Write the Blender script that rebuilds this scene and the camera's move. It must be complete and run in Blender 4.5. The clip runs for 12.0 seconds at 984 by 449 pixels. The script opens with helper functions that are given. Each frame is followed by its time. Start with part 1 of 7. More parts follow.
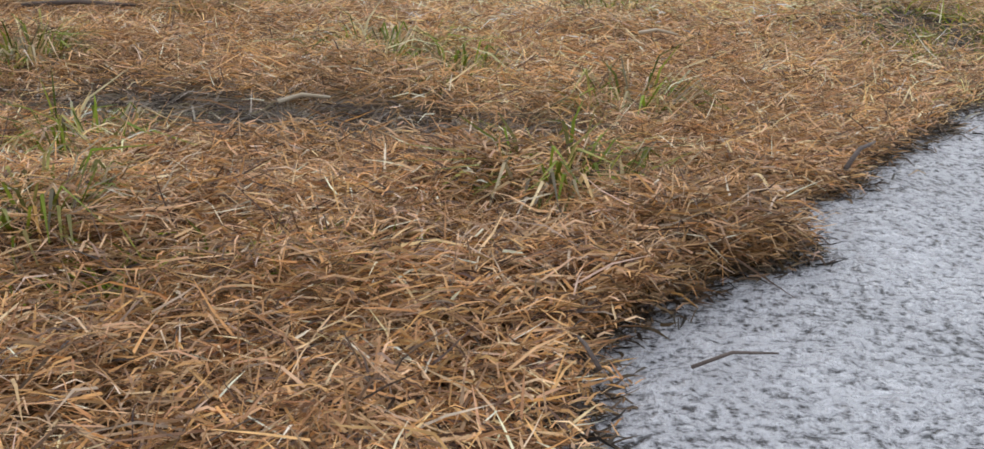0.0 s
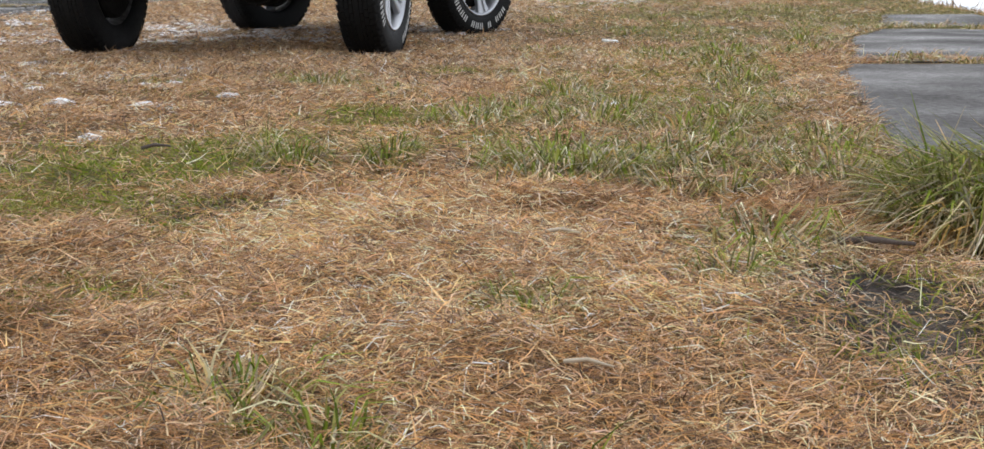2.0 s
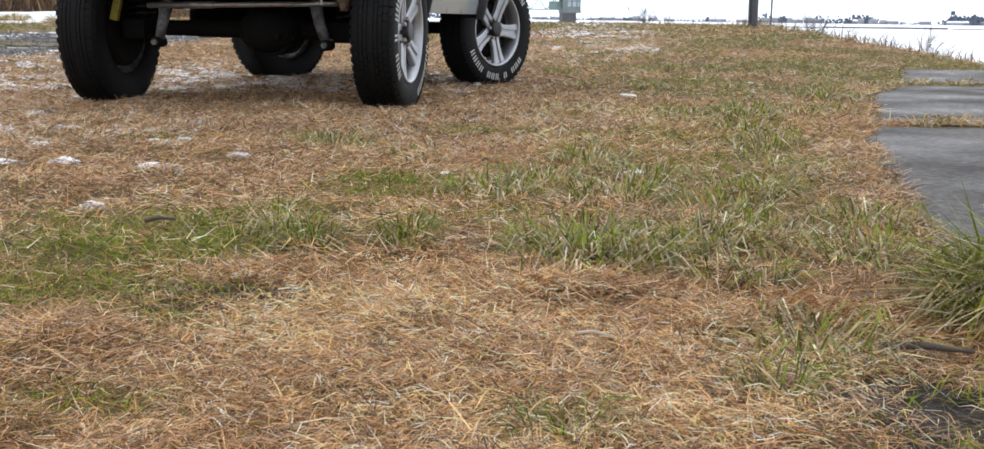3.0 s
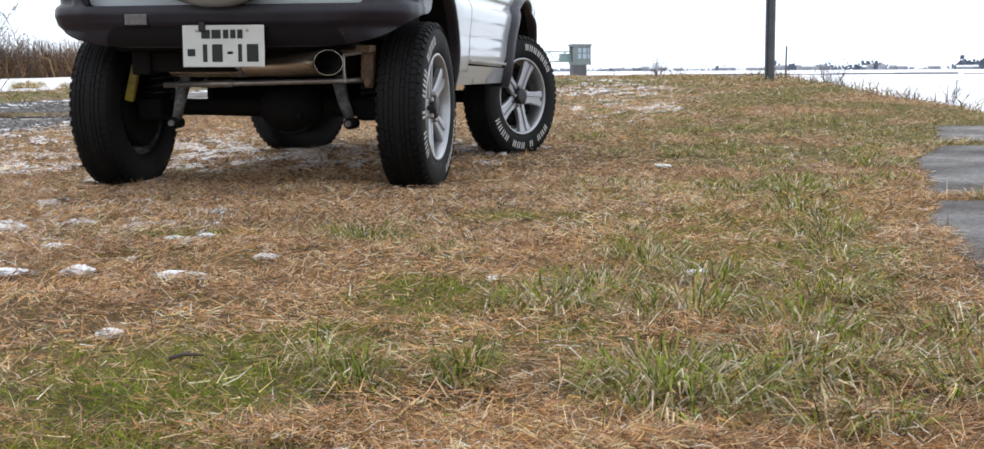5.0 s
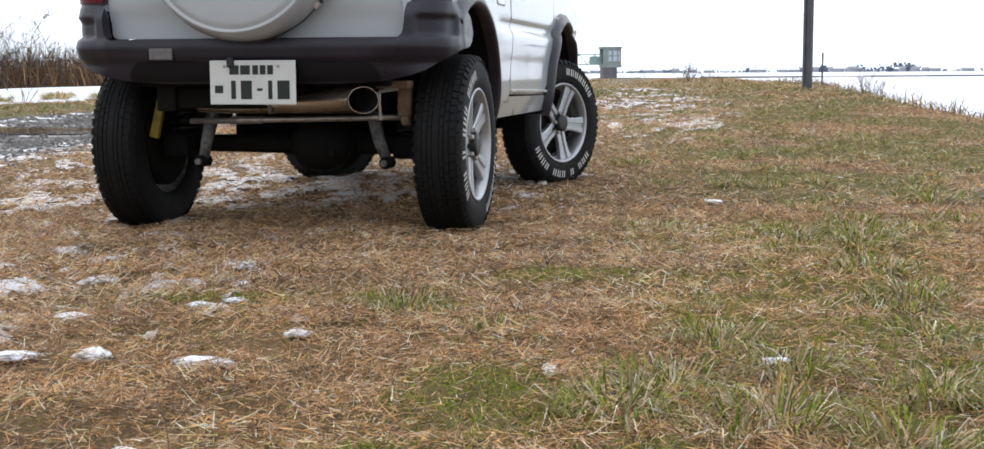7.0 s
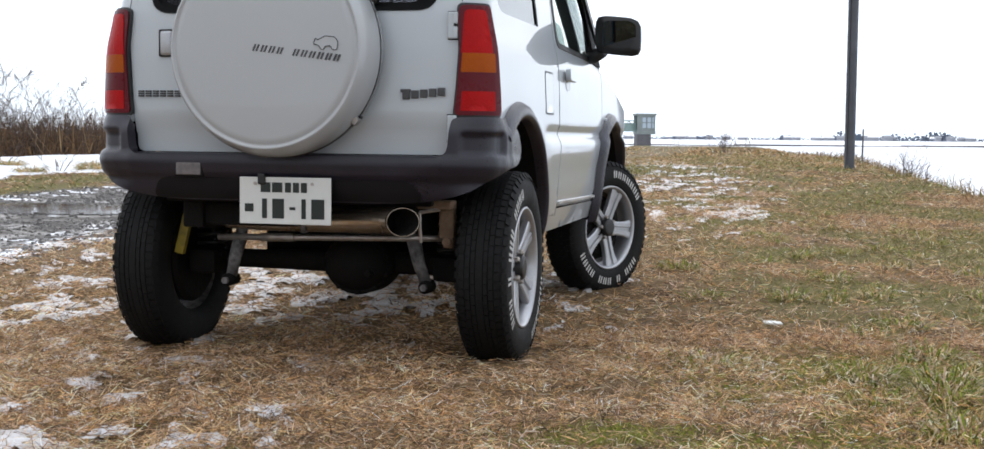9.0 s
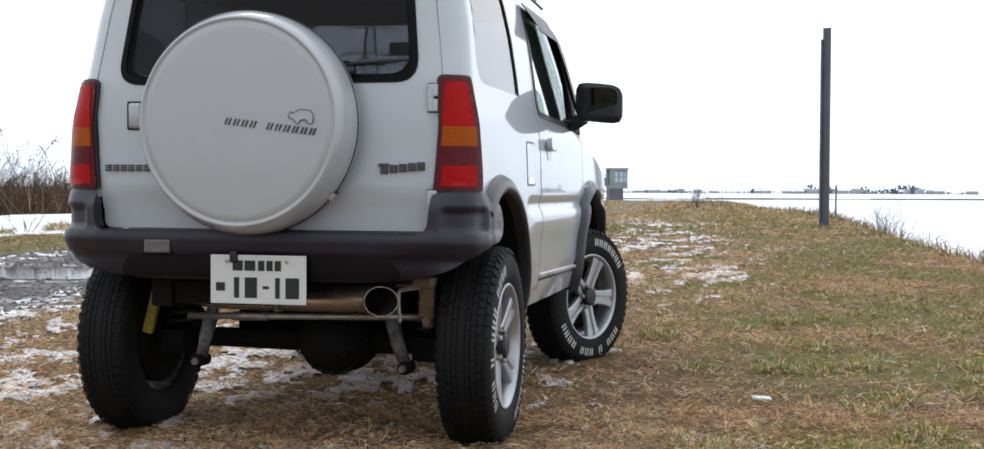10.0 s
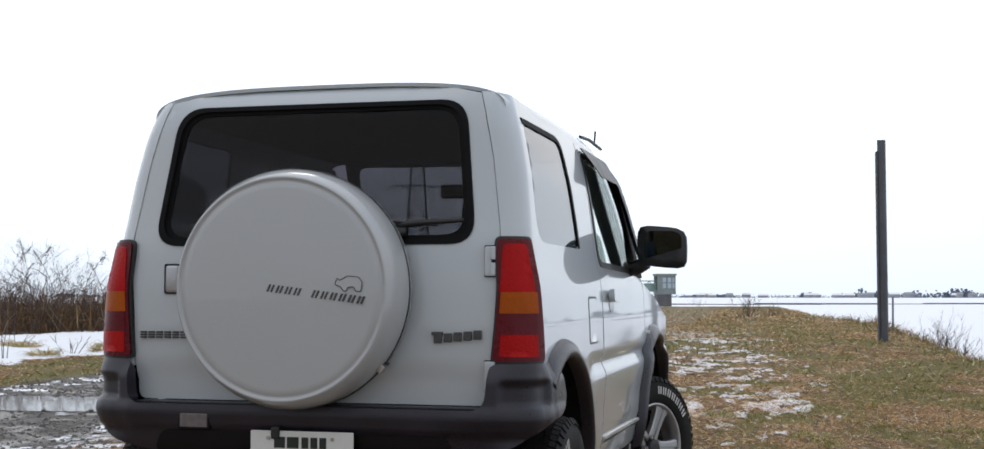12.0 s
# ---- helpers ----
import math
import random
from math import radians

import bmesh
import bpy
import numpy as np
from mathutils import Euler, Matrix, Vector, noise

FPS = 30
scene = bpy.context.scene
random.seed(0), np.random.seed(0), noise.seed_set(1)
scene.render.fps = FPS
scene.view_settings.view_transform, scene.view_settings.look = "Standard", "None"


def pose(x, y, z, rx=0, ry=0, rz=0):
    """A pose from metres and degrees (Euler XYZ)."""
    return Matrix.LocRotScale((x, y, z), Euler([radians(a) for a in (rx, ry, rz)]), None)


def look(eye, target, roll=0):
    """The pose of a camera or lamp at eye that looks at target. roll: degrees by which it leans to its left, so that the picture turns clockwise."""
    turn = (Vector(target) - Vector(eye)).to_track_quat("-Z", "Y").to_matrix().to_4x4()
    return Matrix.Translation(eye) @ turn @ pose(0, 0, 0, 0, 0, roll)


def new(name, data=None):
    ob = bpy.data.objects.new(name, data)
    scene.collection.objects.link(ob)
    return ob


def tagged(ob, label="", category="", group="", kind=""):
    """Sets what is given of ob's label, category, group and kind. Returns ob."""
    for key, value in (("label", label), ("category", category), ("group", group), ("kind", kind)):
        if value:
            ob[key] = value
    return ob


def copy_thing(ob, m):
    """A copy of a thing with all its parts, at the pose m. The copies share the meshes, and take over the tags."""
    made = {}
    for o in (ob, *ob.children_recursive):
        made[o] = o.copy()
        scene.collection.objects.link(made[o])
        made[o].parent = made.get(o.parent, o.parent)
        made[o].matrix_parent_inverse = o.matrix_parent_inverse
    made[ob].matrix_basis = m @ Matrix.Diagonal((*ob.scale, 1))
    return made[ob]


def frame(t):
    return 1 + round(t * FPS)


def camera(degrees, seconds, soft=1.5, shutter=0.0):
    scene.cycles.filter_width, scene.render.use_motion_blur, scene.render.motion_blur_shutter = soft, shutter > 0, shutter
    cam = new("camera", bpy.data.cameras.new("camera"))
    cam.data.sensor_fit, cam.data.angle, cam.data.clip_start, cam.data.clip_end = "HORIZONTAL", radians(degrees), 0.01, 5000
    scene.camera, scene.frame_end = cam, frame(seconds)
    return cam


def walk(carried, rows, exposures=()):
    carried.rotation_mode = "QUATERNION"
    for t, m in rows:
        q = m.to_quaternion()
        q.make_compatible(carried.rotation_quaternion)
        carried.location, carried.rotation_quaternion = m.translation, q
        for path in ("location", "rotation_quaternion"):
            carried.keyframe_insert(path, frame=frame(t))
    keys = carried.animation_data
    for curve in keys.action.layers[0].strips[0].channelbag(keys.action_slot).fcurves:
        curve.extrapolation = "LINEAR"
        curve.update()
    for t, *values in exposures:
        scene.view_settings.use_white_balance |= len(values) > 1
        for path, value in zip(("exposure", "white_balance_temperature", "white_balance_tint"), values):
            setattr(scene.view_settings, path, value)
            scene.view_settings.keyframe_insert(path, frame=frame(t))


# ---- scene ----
from mathutils import geometry

cam = camera(41.6, 12.0)
METRES, EYE, TILT, LEAN, TURN = 2.19, 0.205, -16.8, 0.0, 0.0
ROWS = [
    (0.0, 0.0, 0.0, 0.0, 0.0, 0.0, -0.0),
    (0.5, 0.007, 0.0413, 0.0201, -1.28, 1.96, -0.33),
    (1.0, 0.0113, 0.0782, 0.0482, -2.88, 3.88, 0.66),
    (1.5, 0.0152, 0.1198, 0.0779, -2.89, 4.93, 1.0),
    (2.0, 0.0172, 0.154, 0.1089, -3.34, 5.91, 1.13),
    (2.5, 0.0154, 0.1822, 0.1318, -3.09, 6.89, 0.69),
    (3.0, 0.0106, 0.2103, 0.1501, -3.06, 7.7, 0.1),
    (3.5, 0.0016, 0.237, 0.1705, -3.53, 8.63, 0.45),
    (5.5, -0.0233, 0.3482, 0.2428, -1.98, 10.07, 0.98),
    (6.0, -0.0227, 0.376, 0.2661, -1.91, 10.02, 0.36),
    (6.5, -0.0303, 0.4066, 0.2926, -1.48, 10.06, 0.44),
    (8.5, -0.0577, 0.5409, 0.4224, -0.16, 11.54, 0.37),
    (9.0, -0.062, 0.5735, 0.4569, 0.12, 12.89, -0.55),
    (9.5, -0.0676, 0.604, 0.483, 0.01, 14.13, -0.64),
    (10.0, -0.0758, 0.6365, 0.5091, -0.98, 15.29, -0.01),
    (10.5, -0.0846, 0.6635, 0.5358, -1.07, 16.46, 0.33),
    (11.0, -0.0909, 0.6891, 0.5634, -0.6, 17.76, -0.17),
    (11.5, -0.0946, 0.7188, 0.5971, 0.37, 18.89, -0.28),
    (12.0, -0.0949, 0.7487, 0.6364, 1.08, 19.94, -0.35),
]
walk(cam, [(t, pose(0, 0, EYE, TILT, LEAN, TURN) @ pose(METRES * x, METRES * y, METRES * z, 90 + pitch, roll, yaw)) for t, x, y, z, yaw, pitch, roll in ROWS],
     exposures=((0.0, -0.06), (1.2, 0.04), (2.5, 0.15), (9.5, 0.13), (10.5, -0.08), (11.0, -0.26), (12.0, -0.34)))

# ---- light ----
world = bpy.data.worlds.new("sky")
scene.world = world
world.use_nodes = True
wn, wl = world.node_tree.nodes, world.node_tree.links
back = wn["Background"]
sky = wn.new("ShaderNodeTexSky")
sky.sky_type, sky.sun_disc = "NISHITA", False
sky.sun_elevation, sky.sun_rotation = radians(41), radians(-6.6)
pale = wn.new("ShaderNodeMix"); pale.data_type = "RGBA"; pale.blend_type = "MULTIPLY"
pale.inputs[0].default_value = 1.0
pale.inputs[7].default_value = (0.13, 0.13, 0.13, 1)
where = wn.new("ShaderNodeTexCoord")
puff = wn.new("ShaderNodeTexNoise")
puff.inputs["Scale"].default_value, puff.inputs["Detail"].default_value = 2.2, 6.0
ramp = wn.new("ShaderNodeMapRange")
ramp.inputs[1].default_value, ramp.inputs[2].default_value = 0.36, 0.56
ramp.inputs[3].default_value, ramp.inputs[4].default_value = 0.0, 1.0
cloud = wn.new("ShaderNodeMix"); cloud.data_type = "RGBA"
cloud.inputs[7].default_value = (1.0, 1.02, 1.065, 1)
# towards the horizon the cloud thins to a pale blue haze
level = wn.new("ShaderNodeSeparateXYZ")
wl.new(where.outputs["Generated"], level.inputs[0])
low_sky = wn.new("ShaderNodeMapRange")
for k, v in enumerate((0.0, 0.16, 0.75, 0.0)):
    low_sky.inputs[k + 1].default_value = v
wl.new(level.outputs[2], low_sky.inputs[0])
haze = wn.new("ShaderNodeMix"); haze.data_type = "RGBA"
haze.inputs[7].default_value = (0.72, 0.83, 0.96, 1)
# thin cloud is brighter round the hidden sun
SUNWARD = Vector((-0.6, 5.2, 4.6)).normalized()
facing = wn.new("ShaderNodeVectorMath"); facing.operation = "DOT_PRODUCT"
facing.inputs[1].default_value = SUNWARD
glow = wn.new("ShaderNodeMapRange")
for k, v in enumerate((-0.5, 1.0, 0.95, 1.6)):
    glow.inputs[k + 1].default_value = v
wl.new(where.outputs["Generated"], puff.inputs["Vector"])
wl.new(puff.outputs["Fac"], ramp.inputs[0])
wl.new(ramp.outputs[0], cloud.inputs[0])
wl.new(sky.outputs[0], pale.inputs[6])
gap = wn.new("ShaderNodeMix"); gap.data_type = "RGBA"
gap.inputs[0].default_value = 0.25
gap.inputs[6].default_value = (0.93, 1.05, 1.28, 1)
wl.new(pale.outputs[2], gap.inputs[7])
wl.new(gap.outputs[2], cloud.inputs[6])
wl.new(low_sky.outputs[0], haze.inputs[0])
wl.new(cloud.outputs[2], haze.inputs[6])
wl.new(haze.outputs[2], back.inputs[0])
wl.new(where.outputs["Generated"], facing.inputs[0])
wl.new(facing.outputs["Value"], glow.inputs[0])
wl.new(glow.outputs[0], back.inputs[1])
sun = new("sun", bpy.data.lights.new("sun", "SUN"))
sun.data.energy, sun.data.angle, sun.data.color = 0.8, radians(18), (1.0, 0.95, 0.88)
sun.matrix_world = look(SUNWARD * 10, (0, 0, 0))


# ---- materials ----
def shade(name, a, b=None, scale=8.0, rough=0.6, bump=0.0, bump_scale=40.0, metal=0.0, coat=0.0, spec=0.5, rough_b=None, fine=60.0, attribute=""):
    """A two-scale mottled surface between the colours a and b."""
    m = bpy.data.materials.new(name)
    m.use_nodes = True
    n, l = m.node_tree.nodes, m.node_tree.links
    p = n["Principled BSDF"]
    p.inputs["Metallic"].default_value = metal
    p.inputs["Coat Weight"].default_value = coat
    p.inputs["Coat Roughness"].default_value = 0.03
    p.inputs["Specular IOR Level"].default_value = spec
    b = b or tuple(c * 0.75 for c in a)
    tc = n.new("ShaderNodeTexCoord")
    big, small = n.new("ShaderNodeTexNoise"), n.new("ShaderNodeTexNoise")
    big.inputs["Scale"].default_value, big.inputs["Detail"].default_value = scale, 5
    small.inputs["Scale"].default_value, small.inputs["Detail"].default_value = fine, 4
    l.new(tc.outputs["Object"], big.inputs["Vector"])
    l.new(tc.outputs["Object"], small.inputs["Vector"])
    add = n.new("ShaderNodeMath"); add.operation = "MULTIPLY_ADD"
    l.new(small.outputs["Fac"], add.inputs[0])
    add.inputs[1].default_value = 0.5
    l.new(big.outputs["Fac"], add.inputs[2])
    mr = n.new("ShaderNodeMapRange")
    mr.inputs[1].default_value, mr.inputs[2].default_value = 0.5, 1.0
    l.new(add.outputs[0], mr.inputs[0])
    mix = n.new("ShaderNodeMix"); mix.data_type = "RGBA"
    mix.inputs[6].default_value, mix.inputs[7].default_value = (*a, 1), (*b, 1)
    l.new(mr.outputs[0], mix.inputs[0])
    l.new(mix.outputs[2], p.inputs["Base Color"])
    rr = n.new("ShaderNodeMapRange")
    rr.inputs[3].default_value, rr.inputs[4].default_value = rough, rough_b if rough_b is not None else min(1, rough * 1.25)
    l.new(mr.outputs[0], rr.inputs[0])
    l.new(rr.outputs[0], p.inputs["Roughness"])
    if bump:
        bt, bn = n.new("ShaderNodeTexNoise"), n.new("ShaderNodeBump")
        bt.inputs["Scale"].default_value, bt.inputs["Detail"].default_value = bump_scale, 5
        l.new(tc.outputs["Object"], bt.inputs["Vector"])
        l.new(bt.outputs["Fac"], bn.inputs["Height"])
        bn.inputs["Strength"].default_value, bn.inputs["Distance"].default_value = bump, 0.01
        l.new(bn.outputs[0], p.inputs["Normal"])
    return m


def tinted(name, rough=0.6, spec=0.3, through_light=0.25):
    """Leaf and straw: the colour comes with each blade, and some light passes through it."""
    m = bpy.data.materials.new(name)
    m.use_nodes = True
    n, l = m.node_tree.nodes, m.node_tree.links
    p, out = n["Principled BSDF"], n["Material Output"]
    at = n.new("ShaderNodeAttribute"); at.attribute_name = "tint"
    tc, nz = n.new("ShaderNodeTexCoord"), n.new("ShaderNodeTexNoise")
    nz.inputs["Scale"].default_value = 90
    l.new(tc.outputs["Object"], nz.inputs["Vector"])
    mr = n.new("ShaderNodeMapRange")
    mr.inputs[1].default_value, mr.inputs[2].default_value = 0.3, 0.7
    mr.inputs[3].default_value, mr.inputs[4].default_value = 0.75, 1.2
    l.new(nz.outputs["Fac"], mr.inputs[0])
    mix = n.new("ShaderNodeMix"); mix.data_type = "RGBA"; mix.blend_type = "MULTIPLY"
    mix.inputs[0].default_value = 1
    l.new(at.outputs["Color"], mix.inputs[6])
    l.new(mr.outputs[0], mix.inputs[7])
    l.new(mix.outputs[2], p.inputs["Base Color"])
    p.inputs["Roughness"].default_value = rough
    p.inputs["Specular IOR Level"].default_value = spec
    tr, ms = n.new("ShaderNodeBsdfTranslucent"), n.new("ShaderNodeMixShader")
    l.new(mix.outputs[2], tr.inputs[0])
    ms.inputs[0].default_value = through_light
    l.new(p.outputs[0], ms.inputs[1])
    l.new(tr.outputs[0], ms.inputs[2])
    l.new(ms.outputs[0], out.inputs[0])
    return m


def glass(name, tint, rough=0.0):
    m = bpy.data.materials.new(name)
    m.use_nodes = True
    p = m.node_tree.nodes["Principled BSDF"]
    p.inputs["Base Color"].default_value = (*tint, 1)
    p.inputs["Transmission Weight"].default_value = 1.0
    p.inputs["Roughness"].default_value = rough
    p.inputs["IOR"].default_value = 1.55
    return m


PAINT = shade("pearl_white_paint", (0.438, 0.472, 0.494), (0.423, 0.456, 0.478), scale=1.5, rough=0.3, coat=1.0, spec=0.4, fine=300)
COVER = shade("spare_cover_paint", (0.395, 0.408, 0.416), (0.382, 0.394, 0.400), scale=2, rough=0.22, coat=0.6, spec=0.4, fine=200)
PLASTIC = shade("grey_bumper_plastic", (0.0098, 0.0086, 0.0145), (0.0190, 0.0165, 0.0260), scale=6, rough=0.27, spec=0.42, bump=0.15, bump_scale=500, fine=120)
TRIM = shade("black_trim", (0.006, 0.006, 0.0065), (0.010, 0.010, 0.0105), scale=10, rough=0.38)
UNDER = shade("underbody_black", (0.0045, 0.004, 0.0037), (0.009, 0.0078, 0.0065), scale=9, spec=0.15, rough=0.75, bump=0.4, bump_scale=60)
RUBBER = shade("tyre_rubber", (0.005, 0.005, 0.0053), (0.009, 0.0088, 0.0085), scale=14, rough=0.62, bump=0.25, bump_scale=150, spec=0.2)
ALLOY = shade("silver_alloy", (0.50, 0.51, 0.53), (0.38, 0.385, 0.40), scale=8, rough=0.36, metal=0.75, fine=150)
BRIGHT = shade("bright_strip", (0.74, 0.74, 0.74), (0.62, 0.62, 0.62), scale=12, rough=0.3, metal=0.2)
STEEL = shade("worn_steel", (0.50, 0.48, 0.46), (0.32, 0.28, 0.25), scale=18, rough=0.38, metal=0.8, bump=0.2, bump_scale=90)
EXHAUST = shade("stained_stainless_steel", (0.55, 0.50, 0.44), (0.34, 0.27, 0.20), scale=9, rough=0.22, metal=0.95)
RUSTY = shade("rusty_bracket", (0.20, 0.13, 0.08), (0.11, 0.07, 0.045), scale=25, rough=0.75, bump=0.4, bump_scale=90)
DULL_METAL = shade("dull_cast_metal", (0.24, 0.23, 0.225), (0.018, 0.016, 0.015), scale=16, rough=0.6, metal=0.3, bump=0.3, bump_scale=80)
YELLOW = shade("yellow_shock_paint", (0.30, 0.22, 0.012), (0.12, 0.09, 0.02), scale=20, rough=0.5)
RED = shade("red_lens", (0.40, 0.005, 0.005), (0.31, 0.004, 0.005), scale=9, rough=0.3, spec=0.12, bump=0.25, bump_scale=110)
DARK_RED = shade("dark_red_lens", (0.11, 0.005, 0.010), (0.08, 0.004, 0.009), scale=5, rough=0.25, spec=0.2)
AMBER = shade("amber_lens", (0.36, 0.080, 0.004), (0.29, 0.055, 0.003), scale=9, rough=0.3, spec=0.12, bump=0.25, bump_scale=110)
REFLECT = shade("smoked_reflector", (0.16, 0.14, 0.14), (0.11, 0.10, 0.10), scale=30, rough=0.2)
WHITE_PLATE = shade("white_plate", (0.66, 0.67, 0.64), (0.60, 0.61, 0.58), scale=9, rough=0.4)
PLATE_GREEN = shade("plate_dark_green", (0.006, 0.012, 0.009), (0.009, 0.017, 0.012), scale=40, rough=0.45)
INK = shade("dark_badge", (0.035, 0.035, 0.038), (0.06, 0.06, 0.06), scale=40, rough=0.3)
WHITE_RUBBER = shade("white_tyre_lettering", (0.62, 0.62, 0.6), (0.42, 0.41, 0.39), scale=40, rough=0.7)
FABRIC = shade("dark_seat_fabric", (0.012, 0.011, 0.013), (0.018, 0.017, 0.019), scale=40, rough=0.9)
REAR_GLASS = glass("dark_tinted_glass", (0.060, 0.055, 0.066))
REAR_GLASS.node_tree.nodes["Principled BSDF"].inputs["IOR"].default_value = 1.25
SIDE_GLASS = glass("grey_tinted_glass", (0.06, 0.07, 0.08))
SIDE_GLASS.node_tree.nodes["Principled BSDF"].inputs["IOR"].default_value = 2.8
SEAL = shade("matt_black_rubber", (0.004, 0.004, 0.0044), (0.006, 0.006, 0.0065), scale=10, rough=0.6, spec=0.12)
INSERT = shade("dark_grey_insert", (0.0035, 0.003, 0.0038), (0.006, 0.005, 0.006), scale=8, rough=0.5, spec=0.2)
CLEAR_GLASS = glass("green_clear_glass", (0.80, 0.88, 0.84))
MIRROR = shade("mirror_glass", (0.042, 0.060, 0.074), (0.038, 0.055, 0.068), rough=0.02, rough_b=0.03, metal=1.0)
STRAW = tinted("dry_straw", 0.6, 0.3)
LEAF = tinted("green_blade", 0.65, 0.12, 0.3)
REED = tinted("dead_reed", 0.7, 0.2)
TWIG = shade("grey_twig", (0.13, 0.10, 0.085), (0.07, 0.052, 0.045), scale=15, rough=0.85, bump=0.4, bump_scale=200)
PALE_TWIG = shade("pale_dead_stem", (0.50, 0.43, 0.33), (0.36, 0.28, 0.19), scale=30, rough=0.75)
SNOW = shade("old_snow", (0.82, 0.83, 0.86), (0.68, 0.69, 0.72), scale=14, rough=0.55, bump=0.8, bump_scale=70, fine=120)
OLD_SNOW = shade("thin_dirty_snow", (0.70, 0.70, 0.72), (0.42, 0.39, 0.37), scale=8, rough=0.6, bump=0.8, bump_scale=70, fine=50)
CONCRETE = shade("wet_concrete", (0.115, 0.108, 0.104), (0.045, 0.042, 0.040), scale=1.8, rough=0.34, rough_b=1.0, bump=0.8, bump_scale=90, fine=45, spec=0.22)


def icy_material():
    """Granular ice and wet grit on concrete: pale glossy crust over dark wet pits."""
    m = bpy.data.materials.new("wet_icy_concrete")
    m.use_nodes = True
    n, l = m.node_tree.nodes, m.node_tree.links
    p, tc = n["Principled BSDF"], n.new("ShaderNodeTexCoord")

    def speckle(scale, detail, rough=0.6):
        t_ = n.new("ShaderNodeTexNoise")
        t_.inputs["Scale"].default_value, t_.inputs["Detail"].default_value, t_.inputs["Roughness"].default_value = scale, detail, rough
        l.new(tc.outputs["Object"], t_.inputs["Vector"])
        return t_.outputs["Fac"]

    def sum_of(a, k, b):
        q = n.new("ShaderNodeMath"); q.operation = "MULTIPLY_ADD"
        l.new(a, q.inputs[0]); q.inputs[1].default_value = k
        l.new(b, q.inputs[2])
        return q.outputs[0]

    def span(v, lo, hi, c, d):
        r = n.new("ShaderNodeMapRange")
        l.new(v, r.inputs[0])
        for i, q in enumerate((lo, hi, c, d)):
            r.inputs[i + 1].default_value = q
        return r.outputs[0]
    grain, pits, broad = speckle(330, 3), speckle(140, 3), speckle(6, 4)
    mixed = sum_of(broad, 0.30, sum_of(grain, 0.45, pits))
    mix = n.new("ShaderNodeMix"); mix.data_type = "RGBA"
    mix.inputs[6].default_value, mix.inputs[7].default_value = (0.56, 0.565, 0.60, 1), (0.04, 0.039, 0.042, 1)
    l.new(span(mixed, 0.84, 1.06, 0.0, 1.0), mix.inputs[0])
    l.new(mix.outputs[2], p.inputs["Base Color"])
    l.new(span(broad, 0.35, 0.65, 0.06, 0.22), p.inputs["Roughness"])
    p.inputs["Specular IOR Level"].default_value = 0.7
    bn = n.new("ShaderNodeBump")
    l.new(sum_of(grain, 0.5, pits), bn.inputs["Height"])
    bn.inputs["Strength"].default_value, bn.inputs["Distance"].default_value, bn.invert = 1.0, 0.014, True
    l.new(bn.outputs[0], p.inputs["Normal"])
    return m


ICY = icy_material()
POST = shade("weathered_grey_steel", (0.085, 0.09, 0.105), (0.055, 0.058, 0.066), scale=3, rough=0.6, bump=0.2, bump_scale=50)
TOWER_WALL = shade("grey_green_concrete", (0.22, 0.25, 0.24), (0.16, 0.18, 0.17), scale=1.2, rough=0.85)
TOWER_BASE = shade("dark_concrete", (0.13, 0.125, 0.13), (0.09, 0.085, 0.09), scale=1.0, rough=0.9)
TOWER_GREEN = shade("pale_green_steel", (0.24, 0.32, 0.30), (0.18, 0.25, 0.23), scale=1.0, rough=0.6)
PANE = shade("sky_lit_pane", (0.45, 0.52, 0.58), (0.38, 0.45, 0.5), scale=0.6, rough=0.08)
# the haze of distance is mixed into the trees' own colour
WOODS = shade("haze_tinted_woods", (0.15, 0.175, 0.225), (0.11, 0.135, 0.175), scale=0.05, rough=0.95)
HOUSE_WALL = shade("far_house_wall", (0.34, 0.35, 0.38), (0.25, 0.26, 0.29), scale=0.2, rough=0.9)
GRAVEL = shade("wet_gravel", (0.14, 0.13, 0.125), (0.045, 0.04, 0.036), scale=3, rough=0.5, fine=40, bump=0.3, bump_scale=120)
WATER = shade("puddle_water", (0.05, 0.045, 0.04), (0.035, 0.03, 0.027), scale=1.0, rough=0.03, rough_b=0.08, bump=0.02, bump_scale=6, spec=0.6)


# ---- small tools ----
def bundle(name, verts, faces, material, parent=None, smooth=False, label=""):
    me = bpy.data.meshes.new(name)
    me.from_pydata([tuple(v) for v in verts], [], faces)
    me.materials.append(material)
    flags = smooth if isinstance(smooth, list) else [bool(smooth)] * len(me.polygons)
    me.polygons.foreach_set("use_smooth", flags)
    me.update()
    ob = new(name, me)
    if parent:
        ob.parent = parent
    if label:
        ob["label"] = label
    return ob


